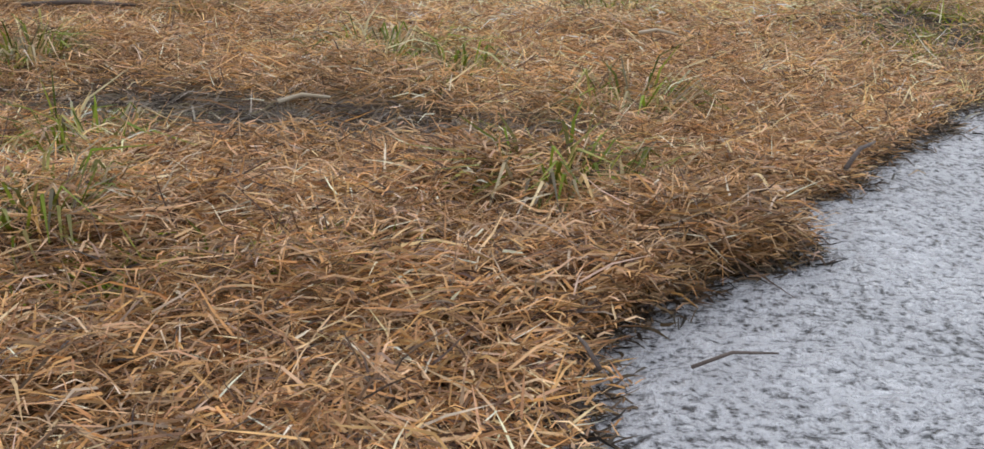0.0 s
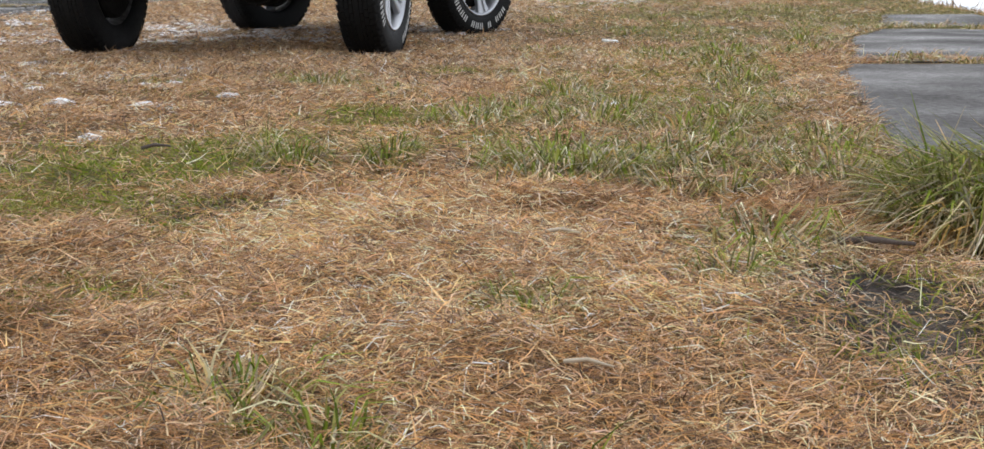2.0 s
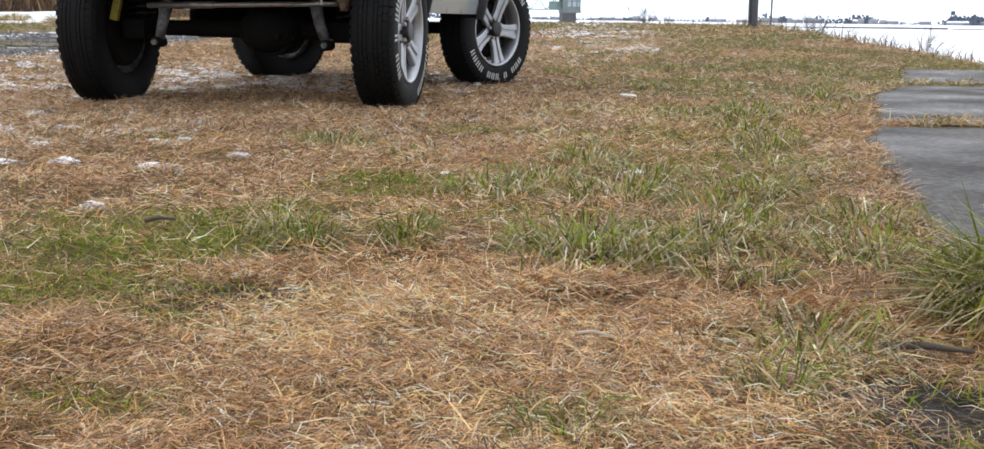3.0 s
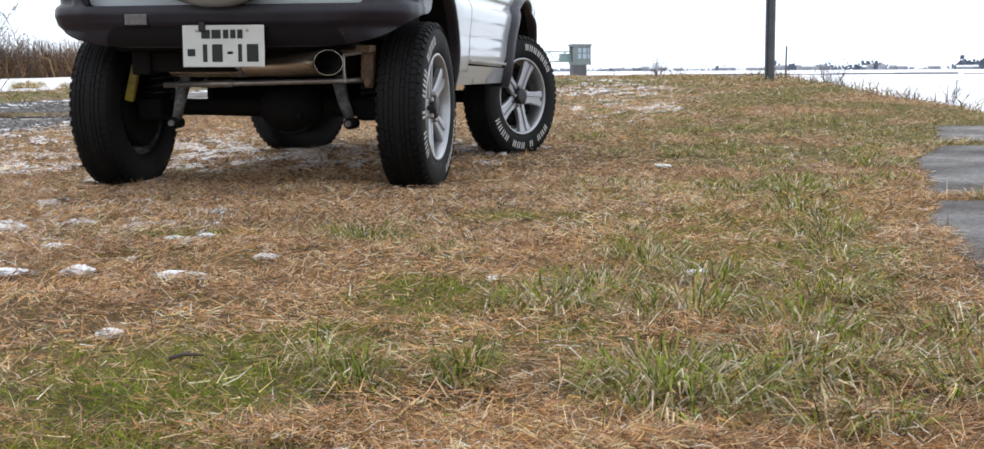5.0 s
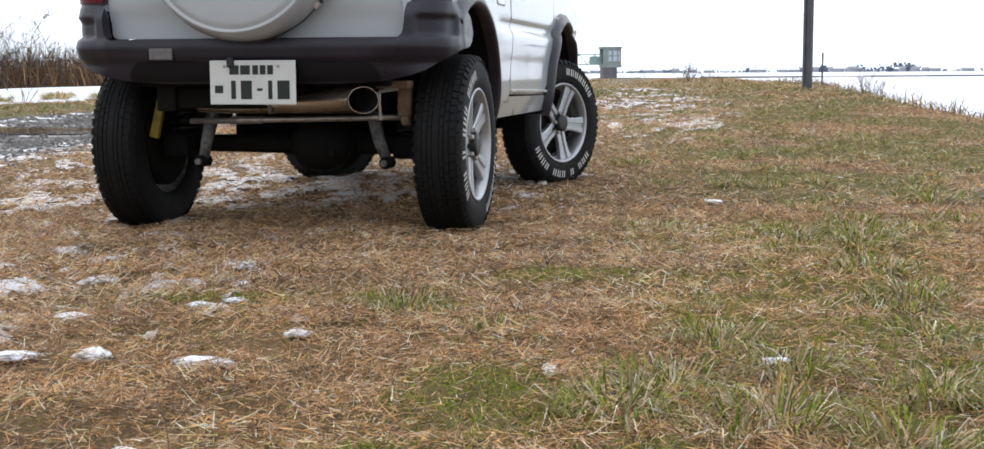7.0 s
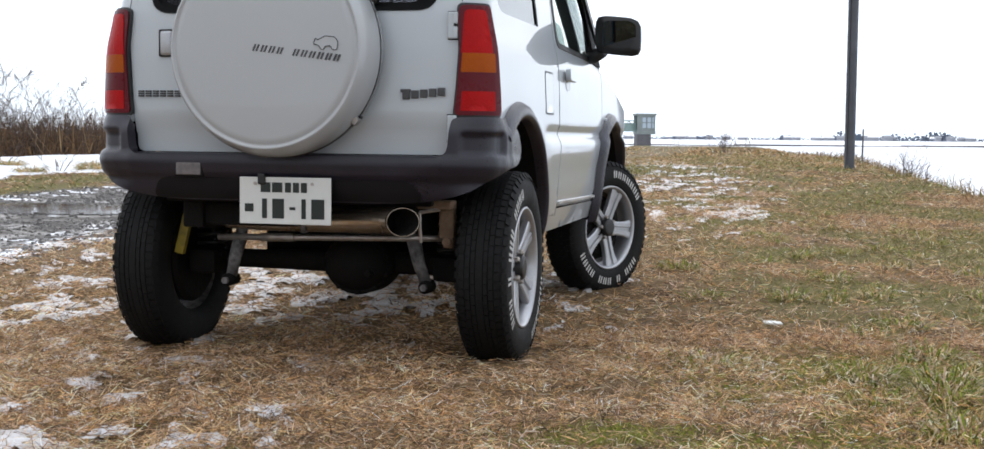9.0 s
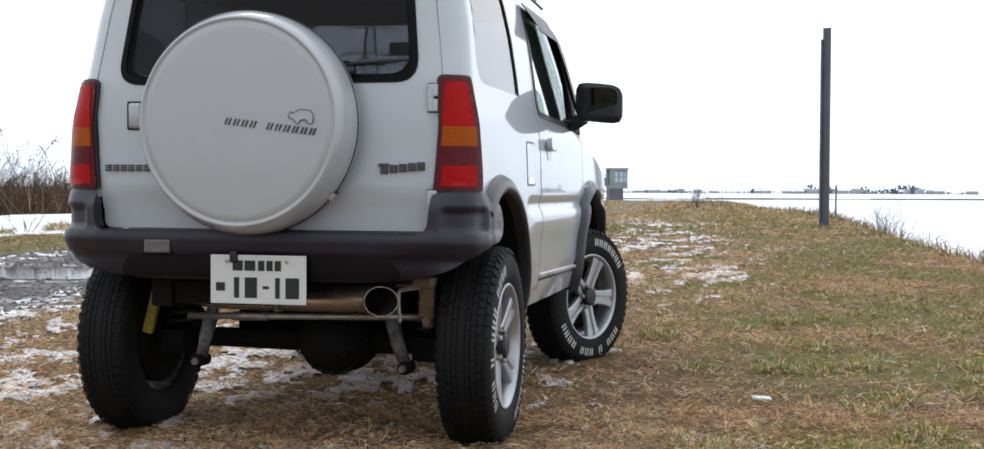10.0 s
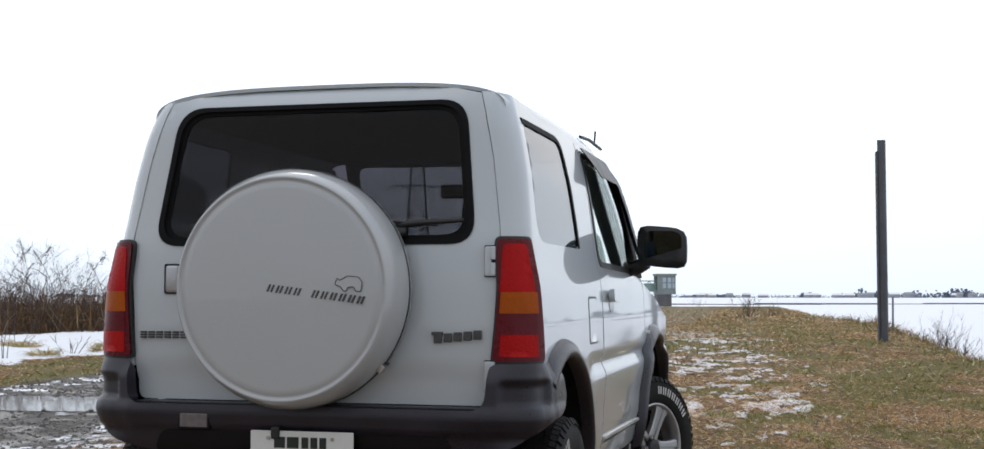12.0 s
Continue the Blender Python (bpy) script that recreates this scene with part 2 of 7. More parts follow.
def part(name, bm, material, parent, label="", smooth=False):
    me = bpy.data.meshes.new(name)
    bm.to_mesh(me)
    bm.free()
    me.materials.append(material)
    me.polygons.foreach_set("use_smooth", [bool(smooth)] * len(me.polygons))
    ob = new(name, me)
    ob.parent = parent
    if label:
        ob["label"] = label
    return ob


def brick(bm, lo, hi, bevel=0.0, m=None):
    """A box from corner to corner, bevelled."""
    c = bmesh.ops.create_cube(bm, size=1)["verts"]
    for v in c:
        v.co = Vector([lo[i] + (hi[i] - lo[i]) * (v.co[i] + 0.5) for i in range(3)])
    if bevel:
        es = list({e for v in c for e in v.link_edges})
        got = bmesh.ops.bevel(bm, geom=es, offset=bevel, segments=2, affect="EDGES", profile=0.6)
        c = list({v for f in got["faces"] for v in f.verts} | {v for v in c if v.is_valid})
    if m:
        bmesh.ops.transform(bm, matrix=m, verts=c)
    return c


def tube(bm, pts, radii, n=10, caps=True):
    """A round bar along points."""
    pts = [Vector(p) for p in pts]
    if not isinstance(radii, (list, tuple)):
        radii = [radii] * len(pts)
    rings = []
    for i, p in enumerate(pts):
        d = (pts[min(i + 1, len(pts) - 1)] - pts[max(i - 1, 0)]).normalized()
        q = d.to_track_quat("Z", "Y").to_matrix()
        rings.append([bm.verts.new(p + q @ Vector((math.cos(a) * radii[i], math.sin(a) * radii[i], 0))) for a in (2 * math.pi * k / n for k in range(n))])
    for a, b in zip(rings, rings[1:]):
        for k in range(n):
            bm.faces.new((a[k], a[(k + 1) % n], b[(k + 1) % n], b[k]))
    if caps:
        bm.faces.new(rings[0][::-1])
        bm.faces.new(rings[-1])
    return bm


def lathe(bm, profile, n=64, closed=False):
    """Turns (radius, x) points round the x axis."""
    rings = [[bm.verts.new((x, r * math.cos(a), r * math.sin(a))) for a in (2 * math.pi * k / n for k in range(n))] for r, x in profile]
    pairs = list(zip(rings, rings[1:])) + ([(rings[-1], rings[0])] if closed else [])
    for a, b in pairs:
        for k in range(n):
            bm.faces.new((a[k], b[k], b[(k + 1) % n], a[(k + 1) % n]))
    return rings


def rounded(pts, r, n=5):
    """A polygon with its corners rounded; r may be one radius or one a corner."""
    out = []
    rs = r if isinstance(r, (list, tuple)) else [r] * len(pts)
    for i, p in enumerate(pts):
        p, a, b = Vector(p), Vector(pts[i - 1]), Vector(pts[(i + 1) % len(pts)])
        if rs[i] <= 0:
            out.append(tuple(p))
            continue
        da, db = a - p, b - p
        cut = min(rs[i], da.length * 0.45, db.length * 0.45)
        s, e = p + da.normalized() * cut, p + db.normalized() * cut
        for k in range(n + 1):
            t = k / n
            q = s * (1 - t) ** 2 + p * 2 * t * (1 - t) + e * t * t
            out.append((q.x, q.y))
    return out


def inside(poly, x, y):
    hit = False
    for (x0, y0), (x1, y1) in zip(poly, poly[1:] + poly[:1]):
        if (y0 > y) != (y1 > y) and x < (x1 - x0) * (y - y0) / (y1 - y0) + x0:
            hit = not hit
    return hit


def along(poly, step):
    out = []
    for a, b in zip(poly, poly[1:] + poly[:1]):
        a, b = Vector(a), Vector(b)
        k = max(1, int((b - a).length / step))
        out += [tuple(a.lerp(b, i / k)) for i in range(k)]
    return out


def panel(name, outline, holes, f, material, parent, thick=0.012, step=0.035, both=False, mirror=False, label="", core=(0, 1.0, 0.95)):
    """A bent sheet: an outline with holes in a flat (u, v) plane, laid onto the surface f(u, v). both: its mirror image is joined to it."""
    loops = [along(list(p), step) for p in [outline] + list(holes)]
    pts, edges = [], []
    for lp in loops:
        k = len(pts)
        pts += lp
        edges += [(k + i, k + (i + 1) % len(lp)) for i in range(len(lp))]
    us, vs = [p[0] for p in loops[0]], [p[1] for p in loops[0]]
    nu, nv = int((max(us) - min(us)) / step), int((max(vs) - min(vs)) / step)
    rim = np.array(pts)
    for i in range(1, nu + 1):
        for j in range(1, nv + 1):
            u, v = min(us) + i * step + (j % 2) * step * 0.5, min(vs) + j * step
            if np.min(np.hypot(rim[:, 0] - u, rim[:, 1] - v)) > step * 0.55 and inside(loops[0], u, v) and not any(inside(h, u, v) for h in loops[1:]):
                pts.append((u, v))
    co, ce, tris, *_ = geometry.delaunay_2d_cdt([Vector(p) for p in pts], edges, [], 0, 1e-6)
    tris = [t for t in tris for c in [sum((co[i] for i in t), Vector((0, 0))) / 3] if inside(loops[0], c.x, c.y) and not any(inside(h, c.x, c.y) for h in loops[1:])]
    front, back_, norms = [], [], []
    h = 0.004
    middle = Vector(core)
    for c in co:
        p = Vector(f(c.x, c.y))
        n = (Vector(f(c.x + h, c.y)) - Vector(f(c.x - h, c.y))).cross(Vector(f(c.x, c.y + h)) - Vector(f(c.x, c.y - h))).normalized()
        norms.append(n)
        front.append(p)
    turn = 1 if sum((n.dot(p - middle) for n, p in zip(norms, front))) > 0 else -1
    norms = [n * turn for n in norms]
    back_ = [p - n * thick for p, n in zip(front, norms)]
    N = len(front)
    verts = front + back_
    faces, flags = [], []
    count = {}
    for t in tris:
        t = tuple(t)
        a, b, c = t
        if (front[b] - front[a]).cross(front[c] - front[a]).dot(norms[a]) < 0:
            t = (a, c, b)
        faces.append(tuple(t)); flags.append(True)
        faces.append(tuple(i + N for i in t[::-1])); flags.append(True)
        for e in zip(t, t[1:] + t[:1]):
            count[e] = count.get(e, 0) + 1
    for (a, b) in [e for e in count if (e[1], e[0]) not in count]:
        k = len(verts)
        verts += [front[a], front[b], back_[b], back_[a]]
        faces.append((k + 3, k + 2, k + 1, k)); flags.append(False)
    if mirror:
        verts = [Vector((-v.x, v.y, v.z)) for v in verts]
        faces = [g[::-1] for g in faces]
    if both:
        k = len(verts)
        verts = verts + [Vector((-v.x, v.y, v.z)) for v in verts]
        faces = faces + [tuple(i + k for i in g[::-1]) for g in faces]
        flags = flags + flags
    return bundle(name, verts, faces, material, parent, flags, label)


def smooth_table(pairs, blur):
    """A function through the pairs with its corners softened."""
    a, b = [p[0] for p in pairs], [p[1] for p in pairs]
    u = np.linspace(a[0], a[-1], 400)
    w = np.interp(u, a, b)
    k = max(1, int(blur / (u[1] - u[0])))
    ker = np.hanning(2 * k + 3)[1:-1]
    wide = np.concatenate([np.full(len(ker), w[0]) , w, np.full(len(ker), w[-1])])
    wide[:len(ker)] = w[0] + (np.arange(-len(ker), 0)) * (w[1] - w[0])
    wide[-len(ker):] = w[-1] + (np.arange(1, len(ker) + 1)) * (w[-1] - w[-2])
    w = np.convolve(wide, ker / ker.sum(), "same")[len(ker):-len(ker)]
    return lambda q: float(np.interp(q, u, w))


def lattice(ix, iy, seed):
    v = np.sin(ix * 127.1 + iy * 311.7 + seed * 74.7) * 43758.5453
    return v - np.floor(v)


def hills(x, y, seed=0, octaves=4):
    """Soft value noise from 0 to 1, over arrays."""
    x, y = np.asarray(x, float), np.asarray(y, float)
    total, amp, norm = 0.0, 1.0, 0.0
    for o in range(octaves):
        ix, iy = np.floor(x), np.floor(y)
        fx, fy = x - ix, y - iy
        fx, fy = fx * fx * (3 - 2 * fx), fy * fy * (3 - 2 * fy)
        v = (lattice(ix, iy, seed + o) * (1 - fx) + lattice(ix + 1, iy, seed + o) * fx) * (1 - fy) + (lattice(ix, iy + 1, seed + o) * (1 - fx) + lattice(ix + 1, iy + 1, seed + o) * fx) * fy
        total, norm = total + v * amp, norm + amp
        amp, x, y = amp * 0.5, x * 2.03 + 7.1, y * 2.03 + 3.7
    return total / norm


def ease(a, b, x):
    t = np.clip((np.asarray(x, float) - a) / (b - a), 0, 1)
    return t * t * (3 - 2 * t)


# ---- the ground ----
def bank_edge(y):
    """Where the grass bank begins to fall to the snowfield."""
    return np.interp(y, [-20, 0, 10, 13, 24, 42, 69, 150, 400], [1.0, 3.2, 5.2, 5.7, 7.2, 11.2, 15.4, 30, 70])


def track_mid(y):
    """The middle of the muddy track."""
    return np.interp(y, [-40, 5, 14, 22, 30, 45, 80, 150, 200], [-14, -6.5, -4.6, -2.6, 0.2, 4.2, 10.2, 19.5, 26])


def track_half(y):
    return np.interp(y, [0, 10, 14, 16, 30, 60, 200], [2.6, 2.45, 2.1, 1.75, 1.3, 1.6, 2.5])


def slab_edge(y):
    """The ragged left edge of the concrete path."""
    y = np.asarray(y, float)
    return np.interp(y, [-3, 0.4, 0.66, 0.74, 0.82, 0.9, 1.02, 1.29, 1.5, 2.0, 3.3, 4.56, 5.53, 7.4, 8.4, 10.1, 14], [-0.8, 0.015, 0.055, 0.125, 0.215, 0.20, 0.285, 0.455, 0.60, 0.78, 1.13, 1.43, 1.79, 2.45, 2.95, 3.6, 5.0]) + (hills(y * 5, y * 0, 5, 3) - 0.5) * 0.05 * ease(1.6, 3, y) + (hills(y * 22, y * 0, 9, 3) - 0.5) * 0.05


def slab_right(y):
    return slab_edge(y) + np.interp(y, [0, 3, 8.5, 10.5], [2.0, 2.0, 1.55, 0.75])


JOINTS = ((-2.5, 1.66), (2.16, 5.36), (5.50, 8.55), (8.95, 10.5))


def on_slab(x, y):
    y = np.asarray(y, float)
    lies = np.zeros(np.shape(y), bool)
    for a, b in JOINTS:
        lies |= (y > a) & (y < b)
    return lies & (x > slab_edge(y)) & (x < slab_right(y))


def ground_z(x, y):
    x, y = np.asarray(x, float), np.asarray(y, float)
    z = np.interp(y, [-40, -5, 1.2, 1.75, 2.4, 2.9, 4, 8, 25, 36, 60, 150, 400], [-0.07, -0.07, -0.07, -0.055, -0.035, -0.012, -0.005, -0.02, 0.28, 0.19, 0.10, -0.08, -0.8])
    z = z - 0.05 * ease(0.0, 0.7, x - 0.1 * y) * (1 - ease(2.2, 4.5, y))
    tm = np.abs(x - track_mid(y)) / track_half(y)
    z = z - 0.05 * (1 - ease(0.7, 1.6, tm)) * ease(12, 17, y) * (1 - ease(20, 32, y)) - 0.03 * (1 - ease(0.6, 1.2, tm))
    lift = ease(1.1, 4.5, (track_mid(y) - track_half(y)) - x) * ease(8, 20, y)
    z = z + 0.11 * lift + 0.40 * lift * ease(20, 26, y) * (hills(x * 0.45, y * 0.4, 25, 3) - 0.80)
    z = z + (hills(x * 0.9, y * 0.9, 21, 3) - 0.5) * 0.05 * ease(2.5, 9, y) + (hills(x * 0.35, y * 0.35, 23, 2) - 0.5) * 0.07 * ease(14, 30, y) * (1 - lift) * ease(0.9, 2.5, tm)
    basin = ease(1.5, 1.0, np.hypot((x + 4.7) / 2.3, (y - 14.1) / 0.85))
    z = z * (1 - basin) + 0.050 * basin
    fall = ease(-0.9, 2.0, x - bank_edge(y))
    z = z * (1 - fall) - 1.0 * fall
    far = ease(120, 300, np.hypot(x, y))
    return z * (1 - far) - 1.0 * far


def mound(x, y):
    """How high the matted straw is heaped."""
    return 0.06 * np.clip(hills(x * 7, y * 7, 85, 3) - 0.42, 0, 1) * (1 - near_wheel(x, y))


def near_wheel(x, y):
    """Where the tyres and the cars before them have pressed the grass down."""
    k = np.zeros(np.shape(x))
    for wx, wy in ((-0.129, 6.238), (0.385, 8.428), (-1.418, 6.540), (-0.904, 8.731)):
        k = np.maximum(k, np.exp(-((x - wx) / 0.20) ** 2 - ((y - wy + 0.06) / 0.34) ** 2))
    return np.clip(k * 1.3, 0, 1)


def lawn(x, y):
    """How green the grass is, 0 to 1."""
    g_ = np.zeros(np.shape(x))
    for cx, cy, rx, ry, k in LAWNS:
        g_ = np.maximum(g_, k * np.exp(-((x - cx) / rx) ** 2 - ((y - cy) / ry) ** 2))
    patch = hills(x * 1.6, y * 1.2, 31, 4)
    region = 0.40 * ease(0.0, 0.6, x - 0.05) * ease(2.0, 2.6, y) * (1 - ease(5.2, 6.5, y)) * (1 - ease(0.75, 1.0, x / np.maximum(0.33 * y, 0.2)))
    region = np.maximum(region, 0.70 * ease(5.6, 7.0, y) * ease(0.2, 1.5, x - 0.04 * y) * (1 - ease(3.5, 5, x - 0.22 * y)))
    region = np.maximum(region, 0.72 * ease(12, 16, y) * ease(0.8, 2.4, x - track_mid(y) - track_half(y)))
    region = np.maximum(region, 0.95 * (1 - ease(0.4, 1.3, np.abs(track_mid(y) - track_half(y) - 0.7 - x))) * ease(9, 12, y))
    return np.clip(g_ * (0.55 + 0.9 * patch) + region * ease(0.40, 0.56, patch) + 0.06 * ease(0.5, 0.7, patch), 0, 1)


LAWNS = [(-0.44, 2.78, 0.30, 0.22, 1.0), (-0.60, 2.45, 0.25, 0.16, 0.9), (-0.24, 3.02, 0.22, 0.16, 0.9), (-0.38, 1.92, 0.16, 0.07, 0.8), (-0.05, 3.45, 0.20, 0.35, 1.0), (0.17, 1.85, 0.05, 0.05, 0.5), (-0.33, 2.30, 0.10, 0.06, 0.7),
         (0.26, 4.86, 0.35, 0.12, 0.9), (0.18, 3.10, 0.16, 0.14, 0.7), (-0.24, 4.40, 0.20, 0.12, 0.8), (-0.72, 4.55, 0.35, 0.18, 0.6), (0.20, 4.95, 0.25, 0.10, 0.8), (-0.16, 0.76, 0.09, 0.035, 1.0), (-0.07, 0.77, 0.07, 0.035, 1.0), (-0.24, 0.71, 0.06, 0.03, 0.9), (1.15, 6.0, 0.5, 0.35, 0.6), (0.80, 1.80, 0.22, 0.18, 0.28), (1.0, 2.05, 0.30, 0.10, 0.3), (0.55, 1.72, 0.10, 0.08, 0.25)]
BARE = [(-0.39, 1.27, 0.19, 0.09, 1.0), (-0.24, 1.20, 0.24, 0.09, 1.0), (-0.14, 1.21, 0.09, 0.07, 0.9), (0.02, 1.12, 0.15, 0.085, 1.0), (-0.06, 1.17, 0.08, 0.04, 0.9), (-0.30, 2.42, 0.16, 0.06, 0.9), (0.68, 1.90, 0.28, 0.36, 0.72), (1.0, 4.0, 0.18, 0.10, 0.8), (-0.36, 1.0, 0.05, 0.04, 0.6), (-0.2, 0.55, 0.06, 0.04, 0.6)]


def bare(x, y):
    b_ = np.zeros(np.shape(x))
    for cx, cy, rx, ry, k in BARE:
        b_ = np.maximum(b_, k * np.exp(-((x - cx) / rx) ** 2 - ((y - cy) / ry) ** 2))
    return np.clip(b_ * (0.65 + 1.15 * hills(x * 9, y * 9, 41, 3)), 0, 1)


def snow_amount(x, y):
    """How much old snow lies on the grass, 0 to 1."""
    a = 0.47 * ease(-0.35, -1.3, x) * ease(3.3, 4.6, y) * (1 - ease(9, 12, y)) 
    under = 0.90 * np.exp(-((x + 0.95 - 0.10 * (y - 6.4)) / 1.0) ** 4) * ease(6.3, 7.2, y) * (1 - ease(8.5, 10, y))
    far = 0.60 * ease(0.9, 0.2, np.abs(x - 0.115 * y - 0.25) / (0.5 + 0.045 * y)) * ease(10.5, 13.5, y) * (1 - ease(28, 40, y))
    left = 0.48 * ease(0.95, 1.3, np.abs(x - track_mid(y)) / track_half(y)) * ease(8.5, 11, y) * ease(-2.2, -3.2, x) * (1 - ease(17, 20, y))
    return np.maximum(np.maximum(a, under), np.maximum(far, left))


def snowfield(x, y):
    """Whole snow: the field beyond the bank, and the drift before the reeds."""
    fall = ease(0.9, 1.5, x - bank_edge(y))
    drift = ease(1.35, 1.85, track_mid(y) - track_half(y) - x + (hills(x * 1.1, y * 1.1, 51, 3) - 0.5) * 1.4) * ease(12, 15, y)
    far = ease(110, 200, np.hypot(x, y))
    return np.maximum(np.maximum(fall, drift), far)


def spread(lo, mid0, mid1, hi, fine_step, grow):
    out = list(np.arange(mid0, mid1, fine_step))
    d, v = fine_step, out[-1]
    while v < hi:
        d *= grow
        v += d
        out.append(v)
    d, v = fine_step, out[0]
    while v > lo:
        d *= grow
        v -= d
        out.insert(0, v)
    return np.array(out)


gx, gy = spread(-3500, -2.5, 3.5, 3500, 0.05, 1.045), spread(-400, 0.2, 9.0, 4200, 0.06, 1.035)
X, Y = np.meshgrid(gx, gy)
Z = ground_z(X, Y)
inner = on_slab(X - 0.05, Y) & on_slab(X + 0.0, Y)
Z = Z - np.where(inner, 0.03, 0.0)
nx, ny = len(gx), len(gy)
idx = np.arange(nx * ny).reshape(ny, nx)
quads = np.stack([idx[:-1, :-1], idx[:-1, 1:], idx[1:, 1:], idx[1:, :-1]], -1).reshape(-1, 4)


def arrays_mesh(name, verts, quads, material, smooth=True, attributes=()):
    """A mesh from arrays of corners and four-sided faces."""
    me = bpy.data.meshes.new(name)
    me.vertices.add(len(verts))
    me.vertices.foreach_set("co", np.ascontiguousarray(verts, np.float32).ravel())
    me.loops.add(len(quads) * 4)
    me.loops.foreach_set("vertex_index", np.ascontiguousarray(quads, np.int32).ravel())
    me.polygons.add(len(quads))
    me.polygons.foreach_set("loop_start", np.arange(0, len(quads) * 4, 4, dtype=np.int32))
    me.polygons.foreach_set("use_smooth", np.full(len(quads), smooth))
    for nm, col in attributes:
        at = me.color_attributes.new(nm, "FLOAT_COLOR", "POINT")
        at.data.foreach_set("color", np.ascontiguousarray(col, np.float32).ravel())
    me.materials.append(material)
    me.update(calc_edges=True)
    me.validate()
    return new(name, me)


def ground_material():
    """Thatch, mud and snow: their amounts come with the sheet, their edges from noise."""
    m = bpy.data.materials.new("ground_cover")
    m.use_nodes = True
    n, l = m.node_tree.nodes, m.node_tree.links
    p = n["Principled BSDF"]
    at = n.new("ShaderNodeAttribute"); at.attribute_name = "cover"
    sep = n.new("ShaderNodeSeparateColor")
    l.new(at.outputs["Color"], sep.inputs[0])
    tc = n.new("ShaderNodeTexCoord")

    def noise_node(scale, detail=6):
        t_ = n.new("ShaderNodeTexNoise")
        t_.inputs["Scale"].default_value, t_.inputs["Detail"].default_value = scale, detail
        l.new(tc.outputs["Object"], t_.inputs["Vector"])
        return t_.outputs["Fac"]

    def mixed(fac, a, b):
        mx_ = n.new("ShaderNodeMix"); mx_.data_type = "RGBA"
        l.new(fac, mx_.inputs[0])
        for sock, c in ((mx_.inputs[6], a), (mx_.inputs[7], b)):
            if isinstance(c, tuple):
                sock.default_value = (*c, 1)
            else:
                l.new(c, sock)
        return mx_.outputs[2]

    def span(v, a, b, c=0.0, d=1.0):
        r = n.new("ShaderNodeMapRange")
        l.new(v, r.inputs[0])
        for i, q in enumerate((a, b, c, d)):
            r.inputs[i + 1].default_value = q
        return r.outputs[0]

    def maths(op, a, b):
        q = n.new("ShaderNodeMath"); q.operation = op
        for sock, c in ((q.inputs[0], a), (q.inputs[1], b)):
            if isinstance(c, (int, float)):
                sock.default_value = c
            else:
                l.new(c, sock)
        return q.outputs[0]

    fine, mid_, wide = noise_node(160), noise_node(22), noise_node(1.3)
    thatch = mixed(span(fine, 0.35, 0.7), (0.04, 0.026, 0.015), (0.24, 0.155, 0.075))
    thatch = mixed(span(wide, 0.4, 0.65), thatch, mixed(span(mid_, 0.4, 0.65), (0.17, 0.115, 0.055), (0.24, 0.165, 0.085)))
    green = mixed(span(fine, 0.35, 0.7), (0.07, 0.08, 0.025), (0.19, 0.18, 0.07))
    base = mixed(maths("MULTIPLY", sep.outputs[2], 0.75), thatch, green)
    mud = mixed(span(noise_node(9), 0.35, 0.7), (0.030, 0.026, 0.023), (0.098, 0.088, 0.080))
    base = mixed(span(maths("ADD", sep.outputs[1], maths("MULTIPLY", maths("SUBTRACT", mid_, 0.5), 0.8)), 0.4, 0.6), base, mud)
    snow_f = span(maths("ADD", sep.outputs[0], maths("MULTIPLY", maths("SUBTRACT", noise_node(3.5, 9), 0.5), 1.6)), 0.62, 0.74)
    base = mixed(snow_f, base, mixed(noise_node(5), (0.72, 0.75, 0.80), (0.84, 0.86, 0.90)))
    l.new(base, p.inputs["Base Color"])
    l.new(span(at.outputs["Alpha"], 0, 1, 0.12, 0.5), p.inputs["Specular IOR Level"])
    wet = maths("MULTIPLY", span(noise_node(2.2), 0.42, 0.6), at.outputs["Alpha"])
    l.new(span(wet, 0, 1, 0.9, 0.32), p.inputs["Roughness"])
    bn = n.new("ShaderNodeBump")
    l.new(maths("ADD", fine, maths("MULTIPLY", mid_, 2.0)), bn.inputs["Height"])
    bn.inputs["Strength"].default_value, bn.inputs["Distance"].default_value = 0.7, 0.012
    l.new(bn.outputs[0], p.inputs["Normal"])
    return m


